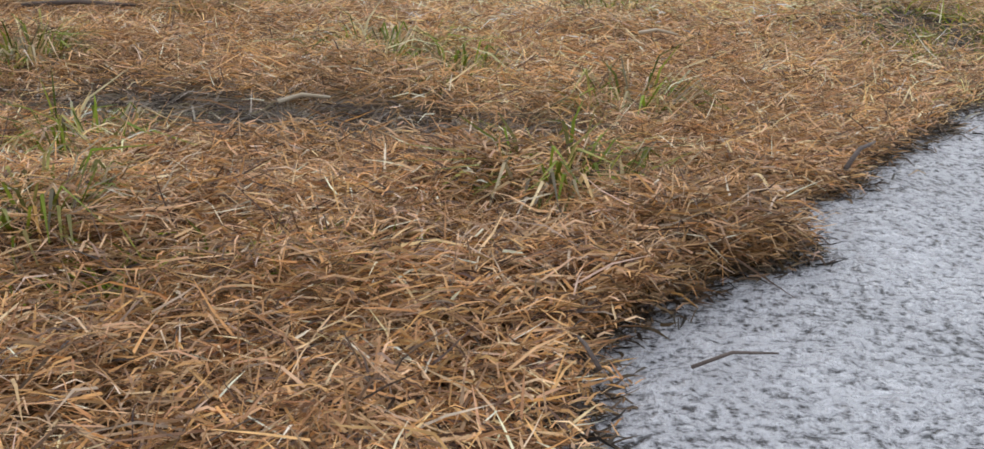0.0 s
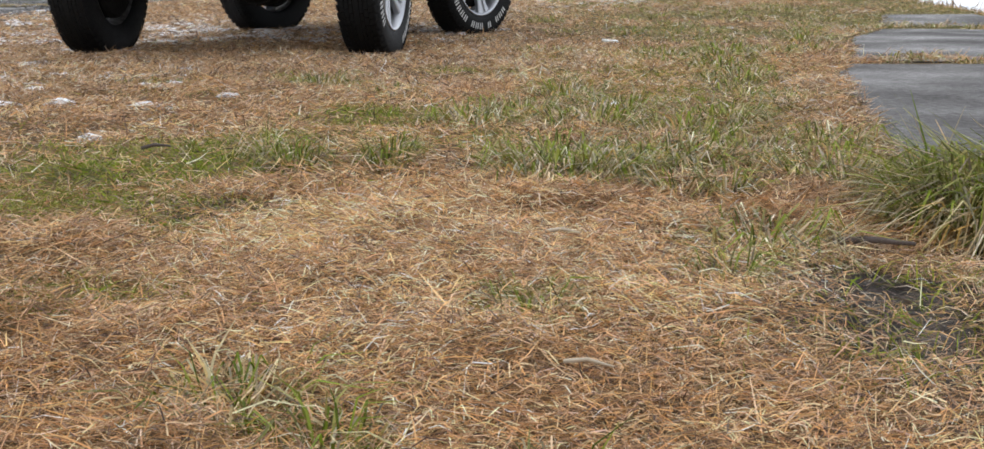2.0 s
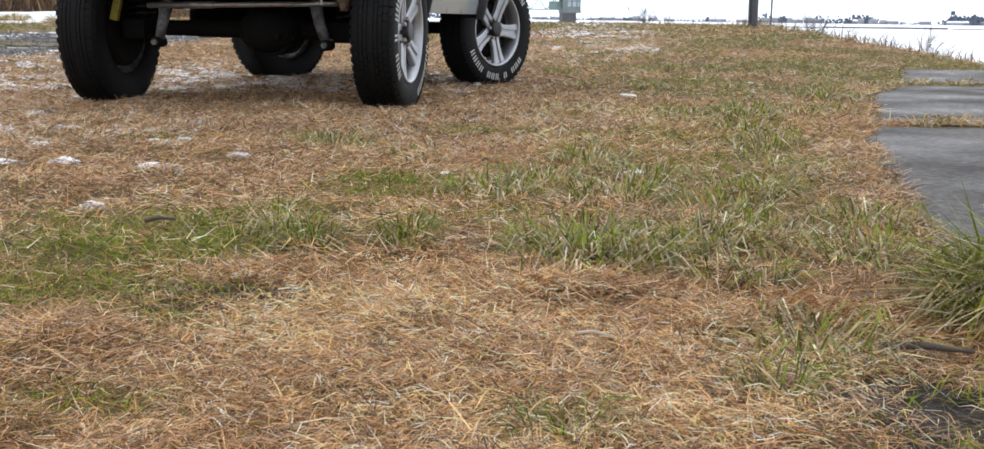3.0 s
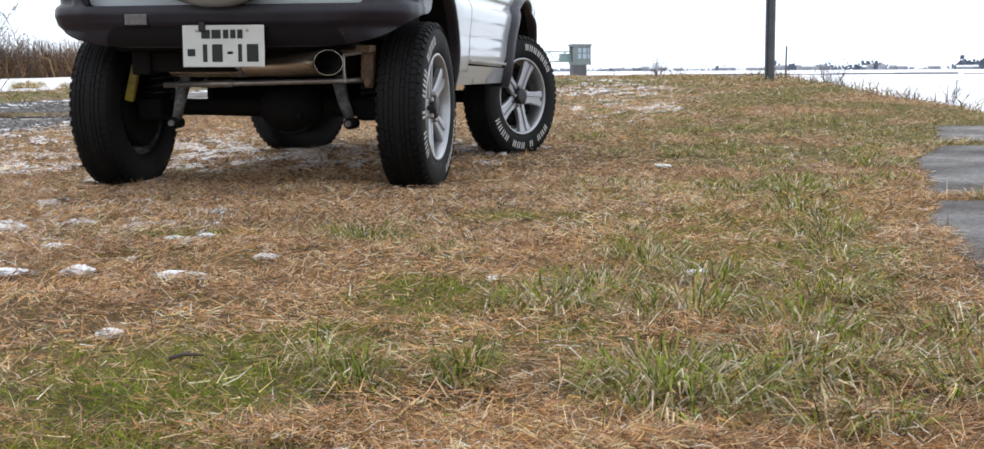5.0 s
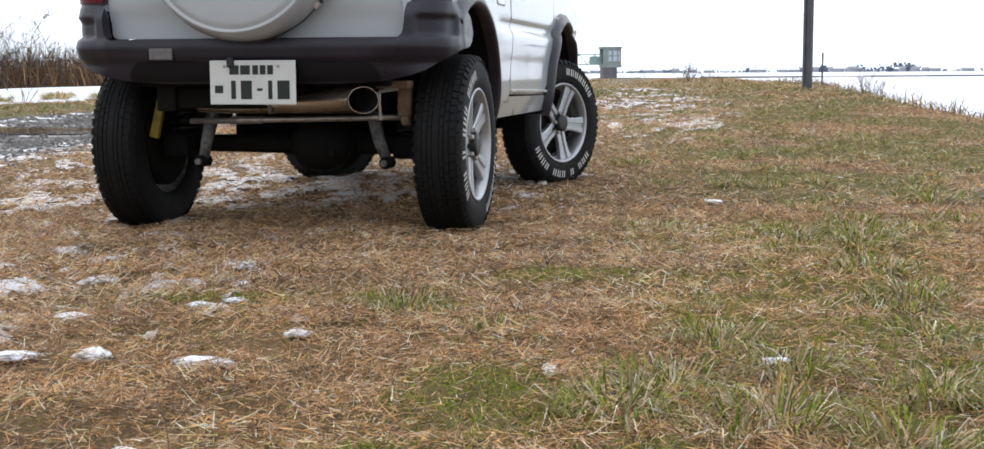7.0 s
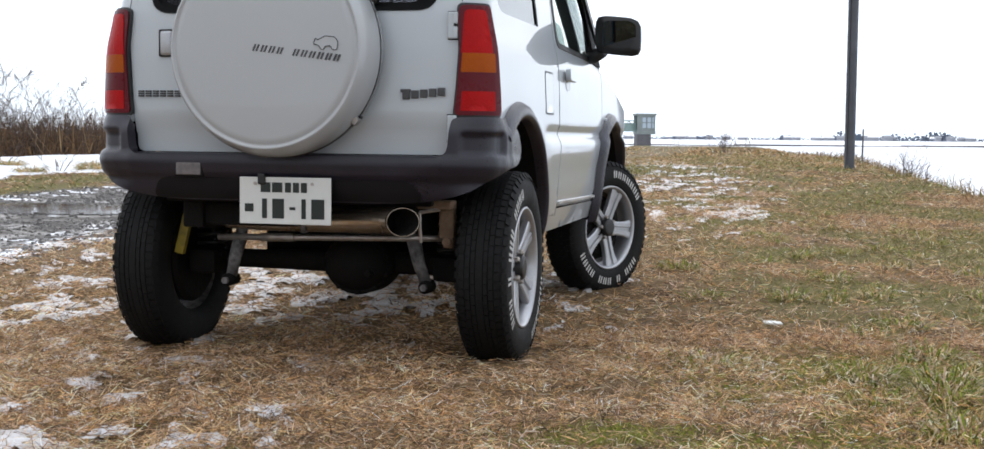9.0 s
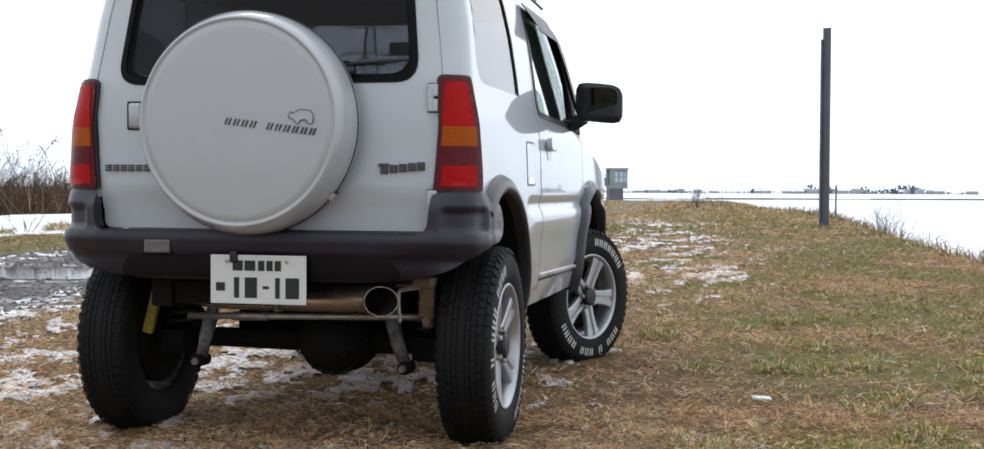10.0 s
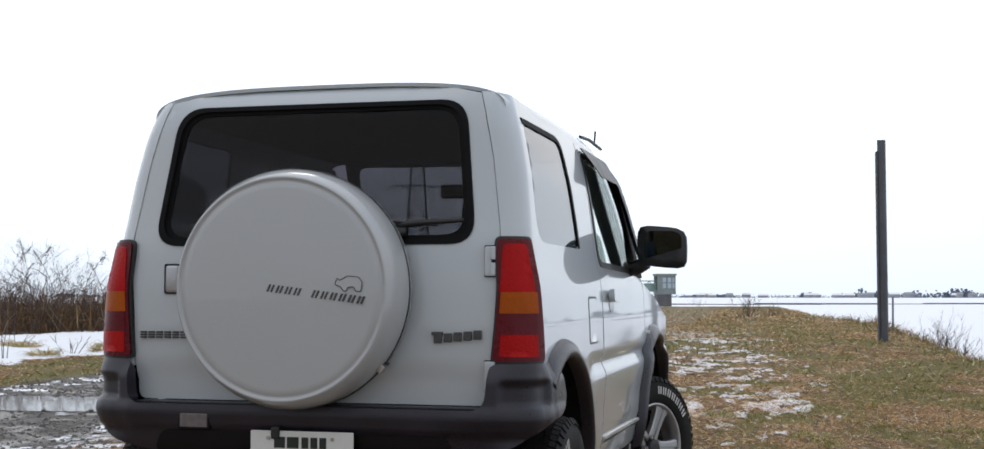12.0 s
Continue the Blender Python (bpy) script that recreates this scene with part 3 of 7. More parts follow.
mudness = np.clip((1 - ease(0.75, 1.15, np.abs(X - track_mid(Y)) / track_half(Y))) * ease(6, 9, Y) * (1 - 0.75 * ease(22, 40, Y)) * (1 - ease(150, 190, Y)) + bare(X, Y), 0, 1)
cover_rgb = np.stack([np.maximum(snowfield(X, Y), 0.5 * snow_amount(X, Y) * ease(9, 12, Y) * ease(-3.0, -3.2, X) + 0.39 * (mudness > 0.4) * (Y > 5) * (1 + 0.55 * (np.abs(np.abs(X - track_mid(Y)) / track_half(Y) - 0.85) < 0.2))), mudness, lawn(X, Y), mudness * (Y > 5)], -1).reshape(-1, 4)
ground = arrays_mesh("ground", np.stack([X, Y, Z], -1).reshape(-1, 3), quads, ground_material(), True, [("cover", cover_rgb)])
tagged(ground, "dry brown grass bank with mud track and snowfield", "ground", kind="structure")

# the puddle in the track
bm = bmesh.new()
for cx, cy, ax, ay in ((-4.7, 14.1, 2.3, 0.80),):
    pts = []
    for i in range(80):
        a = 2 * math.pi * i / 80
        r = 0.75 + 0.5 * float(hills(math.cos(a) * 2 + cx, math.sin(a) * 2 + cy, 61, 3))
        pts.append(bm.verts.new((cx + ax * r * math.cos(a), cy + ay * r * math.sin(a), 0)))
    bm.faces.new(pts)
pool = part("puddle", bm, WATER, None)
pool.location.z = 0.057
tagged(pool, "shallow meltwater puddle in the mud track", "puddle", kind="structure")

# loose stones and clods on the muddy track
gr = np.random.RandomState(44)
n = 9000
py = gr.uniform(9.0, 18.0, n)
px = track_mid(py) + gr.uniform(-1.0, 1.0, n) * track_half(py)
ok = np.hypot((px + 4.7) / 2.3, (py - 14.1) / 0.75) > 0.95
px, py = px[ok], py[ok]
n = len(px)
size = gr.uniform(0.007, 0.020, n) * (0.6 + 0.9 * gr.rand(n) ** 3)
unit = np.array([(-1, -1, -1), (1, -1, -1), (1, 1, -1), (-1, 1, -1), (-0.6, -0.6, 1), (0.6, -0.6, 1), (0.6, 0.6, 1), (-0.6, 0.6, 1)], float)
lump = unit[None] * gr.uniform(0.55, 1.25, (n, 8, 3)) * size[:, None, None] * np.array([1.0, 1.0, 0.45])
turn_ = gr.uniform(0, 6.283, n)
lx = lump[..., 0] * np.cos(turn_)[:, None] - lump[..., 1] * np.sin(turn_)[:, None]
ly = lump[..., 0] * np.sin(turn_)[:, None] + lump[..., 1] * np.cos(turn_)[:, None]
stones = np.stack([lx + px[:, None], ly + py[:, None], lump[..., 2] + (ground_z(px, py) + size * 0.25)[:, None]], -1).reshape(-1, 3)
cube = np.array([(0, 3, 2, 1), (4, 5, 6, 7), (0, 1, 5, 4), (1, 2, 6, 5), (2, 3, 7, 6), (3, 0, 4, 7)])
ob = arrays_mesh("gravel", stones, (np.arange(n)[:, None, None] * 8 + cube[None]).reshape(-1, 4), GRAVEL, False)
tagged(ob, "dark wet gravel and mud clods on the track", "gravel", kind="stuff")

# the concrete path in four slabs
path_ob = tagged(new("pavement"), "wet worn concrete path of separate slabs", "path", kind="structure")
for k, (a, b) in enumerate(JOINTS):
    ys = np.concatenate([np.linspace(a, 0.4, 12, endpoint=False), np.linspace(0.4, 1.45, 240, endpoint=False), np.linspace(1.45, b, 40)]) if k == 0 else np.linspace(a, b, 40)
    us = np.concatenate([np.linspace(0, 0.36, 150, endpoint=False), np.linspace(0.36, 1, 24)]) if k == 0 else np.linspace(0, 1, 24)
    verts, faces = [], []
    for y in ys:
        x0, x1 = float(slab_edge(y)) - 0.015, float(slab_right(y))
        xs = x0 + (x1 - x0) * us
        zs = ground_z(np.minimum(xs, float(slab_edge(y)) + 2.2), xs * 0 + y) + 0.006
        if k == 0:
            zs = zs + (hills(xs * 110, xs * 0 + y * 110, 65, 2) - 0.5) * 0.0045 + (hills(xs * 30, xs * 0 + y * 30, 67, 2) - 0.5) * 0.003
        verts += [(float(x), float(y), float(z)) for x, z in zip(xs, zs)]
    n = len(us)
    top = len(verts)
    verts += [(x, y, z - 0.10) for x, y, z in verts]
    for i in range(len(ys) - 1):
        for j in range(n - 1):
            q = (i * n + j, i * n + j + 1, (i + 1) * n + j + 1, (i + 1) * n + j)
            faces += [q, tuple(v + top for v in q[::-1])]
    rim = [j for j in range(n)] + [i * n + n - 1 for i in range(1, len(ys))] + [(len(ys) - 1) * n + j for j in range(n - 2, -1, -1)] + [i * n for i in range(len(ys) - 2, 0, -1)]
    faces += [(p_, p_ + top, q_ + top, q_) for p_, q_ in zip(rim, rim[1:] + rim[:1])]
    bundle("slab", verts, faces, ICY if k == 0 else CONCRETE, path_ob, k == 0, "wet slab with a crust of granular ice" if k == 0 else "")

# old snow lying in the grass: a sheet that shows where it rises above the ground
sx_, sy_ = np.arange(-4.2, 6.2, 0.03), np.concatenate([np.arange(3.0, 12.0, 0.03), np.arange(12.0, 36.0, 0.07)])
SX, SY = np.meshgrid(sx_, sy_)
body = hills(SX * np.interp(SY, [9, 14], [11.0, 5.5]), SY * np.interp(SY, [9, 14], [4.6, 4.0]), 71, 4) + 0.46 * (hills(SX * 30, SY * 30, 73, 2) - 0.5) + 0.25 * (hills(SX * 0.9, SY * 0.9, 77, 2) - 0.5)
amount = snow_amount(SX, SY)
rise = np.where(amount > 0.02, (body - (0.79 - 0.33 * amount)), -0.2)
SZ = ground_z(SX, SY) + np.clip(rise * 0.14, -0.03, np.interp(SY, [5, 7], [0.012, 0.005])) + 0.009
keep = (rise > -0.14)
si = np.arange(SX.size).reshape(SX.shape)
sq = np.stack([si[:-1, :-1], si[:-1, 1:], si[1:, 1:], si[1:, :-1]], -1).reshape(-1, 4)
ok = keep[:-1, :-1] & keep[:-1, 1:] & keep[1:, 1:] & keep[1:, :-1]
sq = sq[ok.ravel()]
used, inv = np.unique(sq, return_inverse=True)
ob = arrays_mesh("snow_patches", np.stack([SX, SY, SZ], -1).reshape(-1, 3)[used], inv.reshape(-1, 4), OLD_SNOW)
tagged(ob, "thin lace of old melting snow on dry grass", "snow", kind="stuff")


# ---- the car ----
# Car space: origin on the ground under the middle of the rear axle, x to its right, y ahead.
TRACK, BASE, HUB = 0.662, 2.25, 0.322
car = new("off_road_car")
car.matrix_world = pose(-0.7736, 6.389, 0, 0, 0.12, -13.21)
tagged(car, "lifted silvery-white compact off-road car parked on dry grass", "car")

side_x = smooth_table([(0.38, 0.700), (0.46, 0.722), (0.55, 0.732), (0.76, 0.738), (0.80, 0.738), (0.95, 0.736), (1.10, 0.728), (1.19, 0.708), (1.25, 0.700), (1.45, 0.677), (1.58, 0.652), (1.66, 0.628), (1.72, 0.606)], 0.05)
rear_y = smooth_table([(0.35, -0.372), (0.60, -0.388), (0.80, -0.392), (0.85, -0.398), (1.10, -0.396), (1.22, -0.388), (1.32, -0.368), (1.60, -0.322), (1.68, -0.300), (1.715, -0.280), (1.74, -0.245), (1.80, -0.20)], 0.025)
BEND = 0.10


def shoulder(z):
    """The pressed groove along the side: it turns in under the upper panel and out again below."""
    return -0.011 * float(ease(0.846, 0.818, z)) + 0.018 * float(ease(0.812, 0.766, z)) - 0.007 * float(ease(0.74, 0.62, z))


def taper(y):
    return 1 - 0.011 * ((y - 1.15) / 1.45) ** 2


def flank(y, z, off=0.0):
    """The body's right side."""
    return ((side_x(z) + off + shoulder(z) * float(ease(0.44, 0.60, y))) * taper(y), y, z)


def wrap(s, z, off=0.0):
    """The body's skin from its side (s > 0) round the rear corner to its back (s < 0)."""
    x, y = side_x(z) * 0.99, rear_y(z)
    turn = BEND * math.pi / 2
    if s >= 0:
        px, py, _ = flank(y + BEND + s, z, off)
        k = float(ease(0, 0.15, s))
        return (px * k + (x + off) * (1 - k), py, z)
    if s > -turn:
        a = -s / BEND
        return (x - BEND + (BEND + off) * math.cos(a), y + BEND - (BEND + off) * math.sin(a), z)
    d = -s - turn
    return (x - BEND - d, y - off, z)


def s_of_y(y, z):
    return y - rear_y(z) - BEND


def s_of_x(x, z):
    return -(side_x(z) * 0.99 - BEND - x) - BEND * math.pi / 2


def in_s(pts):
    return [(s_of_y(y, z), z) for y, z in pts]


def stern(x, z, off=0.0):
    return (x, rear_y(z) - off, z)


def arch(cy, cz, r, a0, a1, n=14):
    return [(cy + r * math.cos(radians(a0 + (a1 - a0) * i / n)), cz + r * math.sin(radians(a0 + (a1 - a0) * i / n))) for i in range(n + 1)]


RAIL = 1.665
# rear quarters, one a side
q_win = rounded([(-0.215, 1.235), (0.445, 1.235), (0.44, 1.30), (0.375, 1.60), (0.33, 1.618), (-0.185, 1.618)], [0.10, 0.05, 0.05, 0.06, 0.05, 0.05], 5)
gate_edge = smooth_table([(0.40, 0.592), (0.80, 0.592), (1.24, 0.618), (1.50, 0.582), (1.66, 0.545), (1.72, 0.525)], 0.05)
quarter = in_s([(0.70, RAIL), (0.76, 1.50), (0.782, 1.15)] + [(0.782, 0.465)] + [(y, z) for y, z in arch(0.0, HUB + 0.12, 0.44, 5, 150) if y > -0.27])
quarter += [(-0.02, 0.72), (s_of_x(0.66, 0.82), 0.825)] + [(s_of_x(gate_edge(z), z), z) for z in np.linspace(0.84, 1.705, 18)]
for mirrored in (False, True):
    panel("rear_quarter", quarter, [in_s(q_win)], wrap, PAINT, car, mirror=mirrored, step=0.02)
    seal = in_s([(-0.190, 1.632), (0.320, 1.634), (0.372, 1.624), (0.398, 1.600), (0.462, 1.30), (0.462, 1.236), (0.438, 1.236), (0.436, 1.30), (0.372, 1.590), (0.350, 1.608), (0.318, 1.613), (-0.184, 1.613)])
    panel("window_seal", seal, [], lambda s, z: wrap(s, z, 0.003), SEAL, car, mirror=mirrored, thick=0.01, step=0.02, label="black rubber seal along the quarter window's top and front")
    w = panel("quarter_window", in_s(q_win), [], lambda s, z: wrap(s, z, -0.002), SIDE_GLASS, car, mirror=mirrored, thick=0.004, label="grey tinted fixed quarter window glass")
    w.visible_shadow = False

    # doors
    door_line = rounded([(0.79, 0.505), (1.70, 0.49), (1.80, 0.56), (1.96, 0.80), (1.99, 1.13), (1.93, 1.22), (1.42, 1.625), (1.36, 1.655), (0.71, 1.655), (0.765, 1.50), (0.79, 1.15)], [0.03, 0.1, 0.1, 0.1, 0.06, 0.02, 0.08, 0.05, 0.03, 0.05, 0.05], 5)
    d_win = rounded([(0.845, 1.195), (1.86, 1.175), (1.86, 1.215), (1.40, 1.60), (1.34, 1.61), (0.785, 1.61)], [0.05, 0.02, 0.03, 0.05, 0.04, 0.04], 5)
    door = panel("door", door_line, [d_win], flank, PAINT, car, mirror=mirrored, step=0.016)
    gl = panel("door_window", [(0.83, 1.18)] + [(1.87, 1.165), (1.87, 1.22), (1.405, 1.61), (1.34, 1.615), (0.775, 1.615)], [], lambda y, z: flank(y, z, -0.016), CLEAR_GLASS, door, mirror=mirrored, thick=0.004, label="clear door glass with a green tint")
    gl.visible_shadow = False
    sash = rounded([(0.832, 1.18), (1.875, 1.16), (1.875, 1.222), (1.41, 1.615), (1.345, 1.625), (0.772, 1.625)], [0.05, 0.02, 0.03, 0.05, 0.04, 0.04], 5)
    panel("window_trim", sash, [[(1.33 + (y - 1.33) * 0.975, 1.39 + (z - 1.39) * 0.965) for y, z in d_win]], lambda y, z: flank(y, z, 0.004), TRIM, door, mirror=mirrored, thick=0.012)
    panel("rain_visor", rounded([(0.80, 1.60), (0.84, 1.535), (1.27, 1.535), (1.68, 1.235), (1.88, 1.215), (1.44, 1.63), (1.35, 1.645), (0.78, 1.645)], 0.02, 4), [], lambda y, z: flank(y, z, 0.012 + 0.043 * max(0.0, min(1.0, (1.645 - z - max(0, y - 1.35) * 0.75) / 0.1))), TRIM, door, mirror=mirrored, thick=0.004, label="smoked plastic rain visor over the door window")
    # added black sheet: stands for the visor's shaded inner side before the pillar
    panel("pillar_trim", rounded([(1.63, 1.168), (1.985, 1.150), (1.975, 1.205), (1.46, 1.640), (1.38, 1.650), (1.36, 1.60), (1.62, 1.36)], 0.02, 4), [], lambda y, z: flank(y, z, 0.007), SEAL, door, mirror=mirrored, thick=0.010, label="added matt black panel over the body-coloured windscreen pillar")
    panel("rocker_strip", rounded([(0.80, 0.515), (1.76, 0.500), (1.765, 0.512), (0.80, 0.527)], 0.004, 2), [], lambda y, z: flank(y, z, 0.009), BRIGHT, door, mirror=mirrored, thick=0.010, label="bright strip along the door's lower edge")
    grip_ = panel("door_handle", rounded([(0.905, 1.045), (1.075, 1.04), (1.075, 1.085), (0.905, 1.095)], 0.02, 4), [], lambda y, z: flank(y, z, 0.030), PAINT, door, mirror=mirrored, thick=0.022)
    panel("handle_recess", rounded([(0.94, 1.0), (1.04, 1.0), (1.05, 1.08), (0.93, 1.08)], 0.035, 4), [], lambda y, z: flank(y, z, 0.002), COVER, door, mirror=mirrored, thick=0.006)
    # sill, fender and arch flares
    panel("sill", [(0.44, 0.405), (1.86, 0.405), (1.84, 0.50), (1.78, 0.485), (0.47, 0.50)], [], lambda y, z: flank(y, z, -0.004), PAINT, car, mirror=mirrored)
    fender = [(2.00, 1.128), (1.972, 0.80), (1.84, 0.60), (1.80, 0.54)] + [(y, z) for y, z in arch(BASE, HUB + 0.12, 0.44, 168, 0) if z > 0.44] + [(2.86, 0.50), (2.90, 0.95), (2.55, 1.035)]
    panel("front_fender", fender, [], flank, PAINT, car, mirror=mirrored, step=0.02)
    lamp_y = rounded([(2.06, 0.845), (2.16, 0.845), (2.16, 0.90), (2.06, 0.90)], 0.02, 4)
    panel("side_marker", lamp_y, [], lambda y, z: flank(y, z, 0.012), PAINT, car, mirror=mirrored, thick=0.014)


def flare(name, cy, a0, a1, r0, r1, out, mirrored):
    n = 26
    verts, faces = [], []
    sect = [(r0 + 0.0, -0.10), (r0 - 0.005, out * 0.6), (r0 + 0.008, out), (r0 + 0.022, out * 1.02), (r1 - 0.01, out * 0.6), (r1, 0.001)]
    for i in range(n + 1):
        a = radians(a0 + (a1 - a0) * i / n)
        for r, o in sect:
            y, z = cy + r * math.cos(a), HUB + 0.12 + r * math.sin(a)
            x = flank(y, z, o)[0]
            verts.append(Vector((-x if mirrored else x, y, z)))
    k = len(sect)
    for i in range(n):
        for j in range(k - 1):
            g = (i * k + j, i * k + j + 1, (i + 1) * k + j + 1, (i + 1) * k + j)
            faces.append(g if mirrored else g[::-1])
    return bundle(name, verts, faces, PLASTIC, car, True)


for mirrored in (False, True):
    flare("rear_arch_flare", 0.0, -8, 128, 0.425, 0.485, 0.034, mirrored)
    flare("front_arch_flare", BASE, -2, 188, 0.425, 0.485, 0.040, mirrored)

# roof, tail, windscreen, bonnet, nose
roof_edge = smooth_table([(-0.45, 0.618), (0.2, 0.624), (1.2, 0.624), (1.6, 0.60)], 0.1)
roof_top = smooth_table([(-0.36, 1.738), (-0.26, 1.748), (-0.15, 1.758), (0.5, 1.774), (1.1, 1.758), (1.40, 1.725), (1.55, 1.68)], 0.06)


def roof_skin(u, y):
    """u runs across the roof from -1 to 1."""
    a = abs(u)
    half, top = roof_edge(y), roof_top(y)
    half -= BEND - math.sqrt(max(0.0, BEND * BEND - max(0.0, -0.215 - y) ** 2))
    base_z = 1.632
    ang = a * math.pi / 2
    cx, cz = math.sin(ang) ** 0.66, max(0.0, math.cos(ang)) ** 0.55
    return (math.copysign(half * cx, u), y, base_z + (top - base_z) * cz)


panel("roof", rounded([(-1, -0.268), (1, -0.268), (1, 1.36), (0.86, 1.42), (0.4, 1.47), (-0.4, 1.47), (-0.86, 1.42), (-1, 1.36)], [0.02, 0.02, 0.05, 0, 0, 0, 0, 0.05], 4), [], roof_skin, PAINT, car, step=0.05)


def screen(u, v):
    """The windscreen, from the cowl up to the roof."""
    y = 1.98 - 0.50 * v - 0.10 * u * u * (1 - 0.3 * v)
    return ((0.655 - 0.085 * v) * u, y, 1.145 + 0.555 * v)


ws = rounded([(-1, 0), (1, 0), (1, 1), (-1, 1)], 0.05, 4)
wsi = rounded([(-0.92, 0.07), (0.92, 0.07), (0.90, 0.93), (-0.90, 0.93)], 0.08, 4)
panel("windscreen_surround", ws, [wsi], screen, PAINT, car, step=0.06)
g = panel("windscreen", wsi, [], screen, CLEAR_GLASS, car, thick=0.005, step=0.08, label="clear windscreen glass")
g.visible_shadow = False


def bonnet(u, y):
    z = 1.125 - 0.055 * float(ease(1.9, 2.9, y)) - 0.06 * abs(u) ** 4 - 0.12 * float(ease(2.7, 2.95, y)) ** 2 + 0.015 * math.cos(u * 3.1)
    return (u * 0.715 * taper(y), y, z)


panel("bonnet", rounded([(-1, 1.93), (1, 1.93), (1, 2.88), (-1, 2.88)], 0.04, 4), [], bonnet, PAINT, car, step=0.06)
nose = bmesh.new()
brick(nose, (-0.66, 2.80, 0.62), (0.66, 2.885, 0.98), 0.03)
part("front_panel", nose, PAINT, car)
nose = bmesh.new()
brick(nose, (-0.70, 2.80, 0.47), (0.70, 2.98, 0.64), 0.04)
part("front_bumper", nose, PLASTIC, car)

# tailgate with its window
left_edge = [(-gate_edge(z) + 0.003, z) for z in np.linspace(1.70, 0.80, 18)]
left_edge = [(-0.05 * k, 1.744 - 0.044 * (k / 10.4) ** 4) for k in range(10)] + left_edge
gate_line = left_edge + rounded([(-0.586, 0.80), (-0.586, 0.735), (0.586, 0.735), (0.586, 0.80)], [0, 0.035, 0.035, 0], 4) + [(-x, z) for x, z in left_edge[:0:-1]]
gw = rounded([(-0.527, 1.232), (0.527, 1.232), (0.478, 1.672), (-0.478, 1.672)], 0.085, 7)


def gate_skin(x, z, off=0.0):
    dip = 0.006 * float(ease(0.845, 0.825, z))
    return (x, rear_y(z) - off + dip + 0.005 * (x / 0.6) ** 2, z)


gate = panel("tailgate", gate_line, [gw], gate_skin, PAINT, car, step=0.03, thick=0.03)
big = [(x * 1.022, 1.452 + (z - 1.452) * 1.04) for x, z in gw]
small = [(x * 0.955, 1.452 + (z - 1.452) * 0.91) for x, z in gw]
panel("window_seal", big, [[(x * 0.985, 1.452 + (z - 1.452) * 0.97) for x, z in gw]], lambda x, z: gate_skin(x, z, 0.005), SEAL, gate, thick=0.012)
panel("window_border", [(x * 0.995, 1.452 + (z - 1.452) * 0.99) for x, z in gw], [small], lambda x, z: gate_skin(x, z, -0.006), SEAL, gate, thick=0.003, label="black printed border of the rear glass")
g = panel("rear_window", gw, [], lambda x, z: gate_skin(x, z, -0.010), REAR_GLASS, gate, thick=0.004, step=0.05, label="dark tinted rear window glass")
g.visible_shadow = False
bm = bmesh.new()
wy = lambda z: rear_y(z) - 0.012
tube(bm, [(0.24, wy(1.30), 1.262), (0.33, wy(1.30) - 0.006, 1.287), (0.50, wy(1.30) - 0.004, 1.296)], [0.012, 0.011, 0.006], 8)
tube(bm, [(0.25, wy(1.27), 1.262), (0.32, wy(1.27), 1.262)], 0.016, 10)
tube(bm, [(0.18, wy(1.26) - 0.004, 1.300), (0.42, wy(1.28), 1.282)], 0.005, 6)
part("wiper", bm, TRIM, gate, "black rear wiper arm", smooth=True)
bm = bmesh.new()
brick(bm, (-0.487, rear_y(1.12) - 0.012, 1.075), (-0.440, rear_y(1.12) + 0.004, 1.16), 0.009)
la = part("latch", bm, ALLOY, gate, "silver tailgate latch handle", smooth=True)
bm = bmesh.new()
brick(bm, (-0.493, rear_y(1.12) - 0.004, 1.069), (-0.434, rear_y(1.12) + 0.004, 1.166), 0.008)
part("latch_recess", bm, TRIM, la)
for zc in (1.17, 0.825):
    bm = bmesh.new()
    brick(bm, (0.570, rear_y(zc) - 0.012, zc - 0.045), (0.592, rear_y(zc) + 0.01, zc + 0.045), 0.005)
    brick(bm, (0.590, rear_y(zc) - 0.018, zc - 0.045), (0.606, rear_y(zc) + 0.01, zc - 0.004), 0.005)
    brick(bm, (0.590, rear_y(zc) - 0.018, zc + 0.004), (0.606, rear_y(zc) + 0.01, zc + 0.045), 0.005)
    hinge = part("hinge", bm, PAINT, gate)
    bm = bmesh.new()
    brick(bm, (0.568, rear_y(zc) - 0.004, zc - 0.048), (0.609, rear_y(zc) + 0.008, zc + 0.048), 0.003)
    part("gasket", bm, SEAL, hinge)
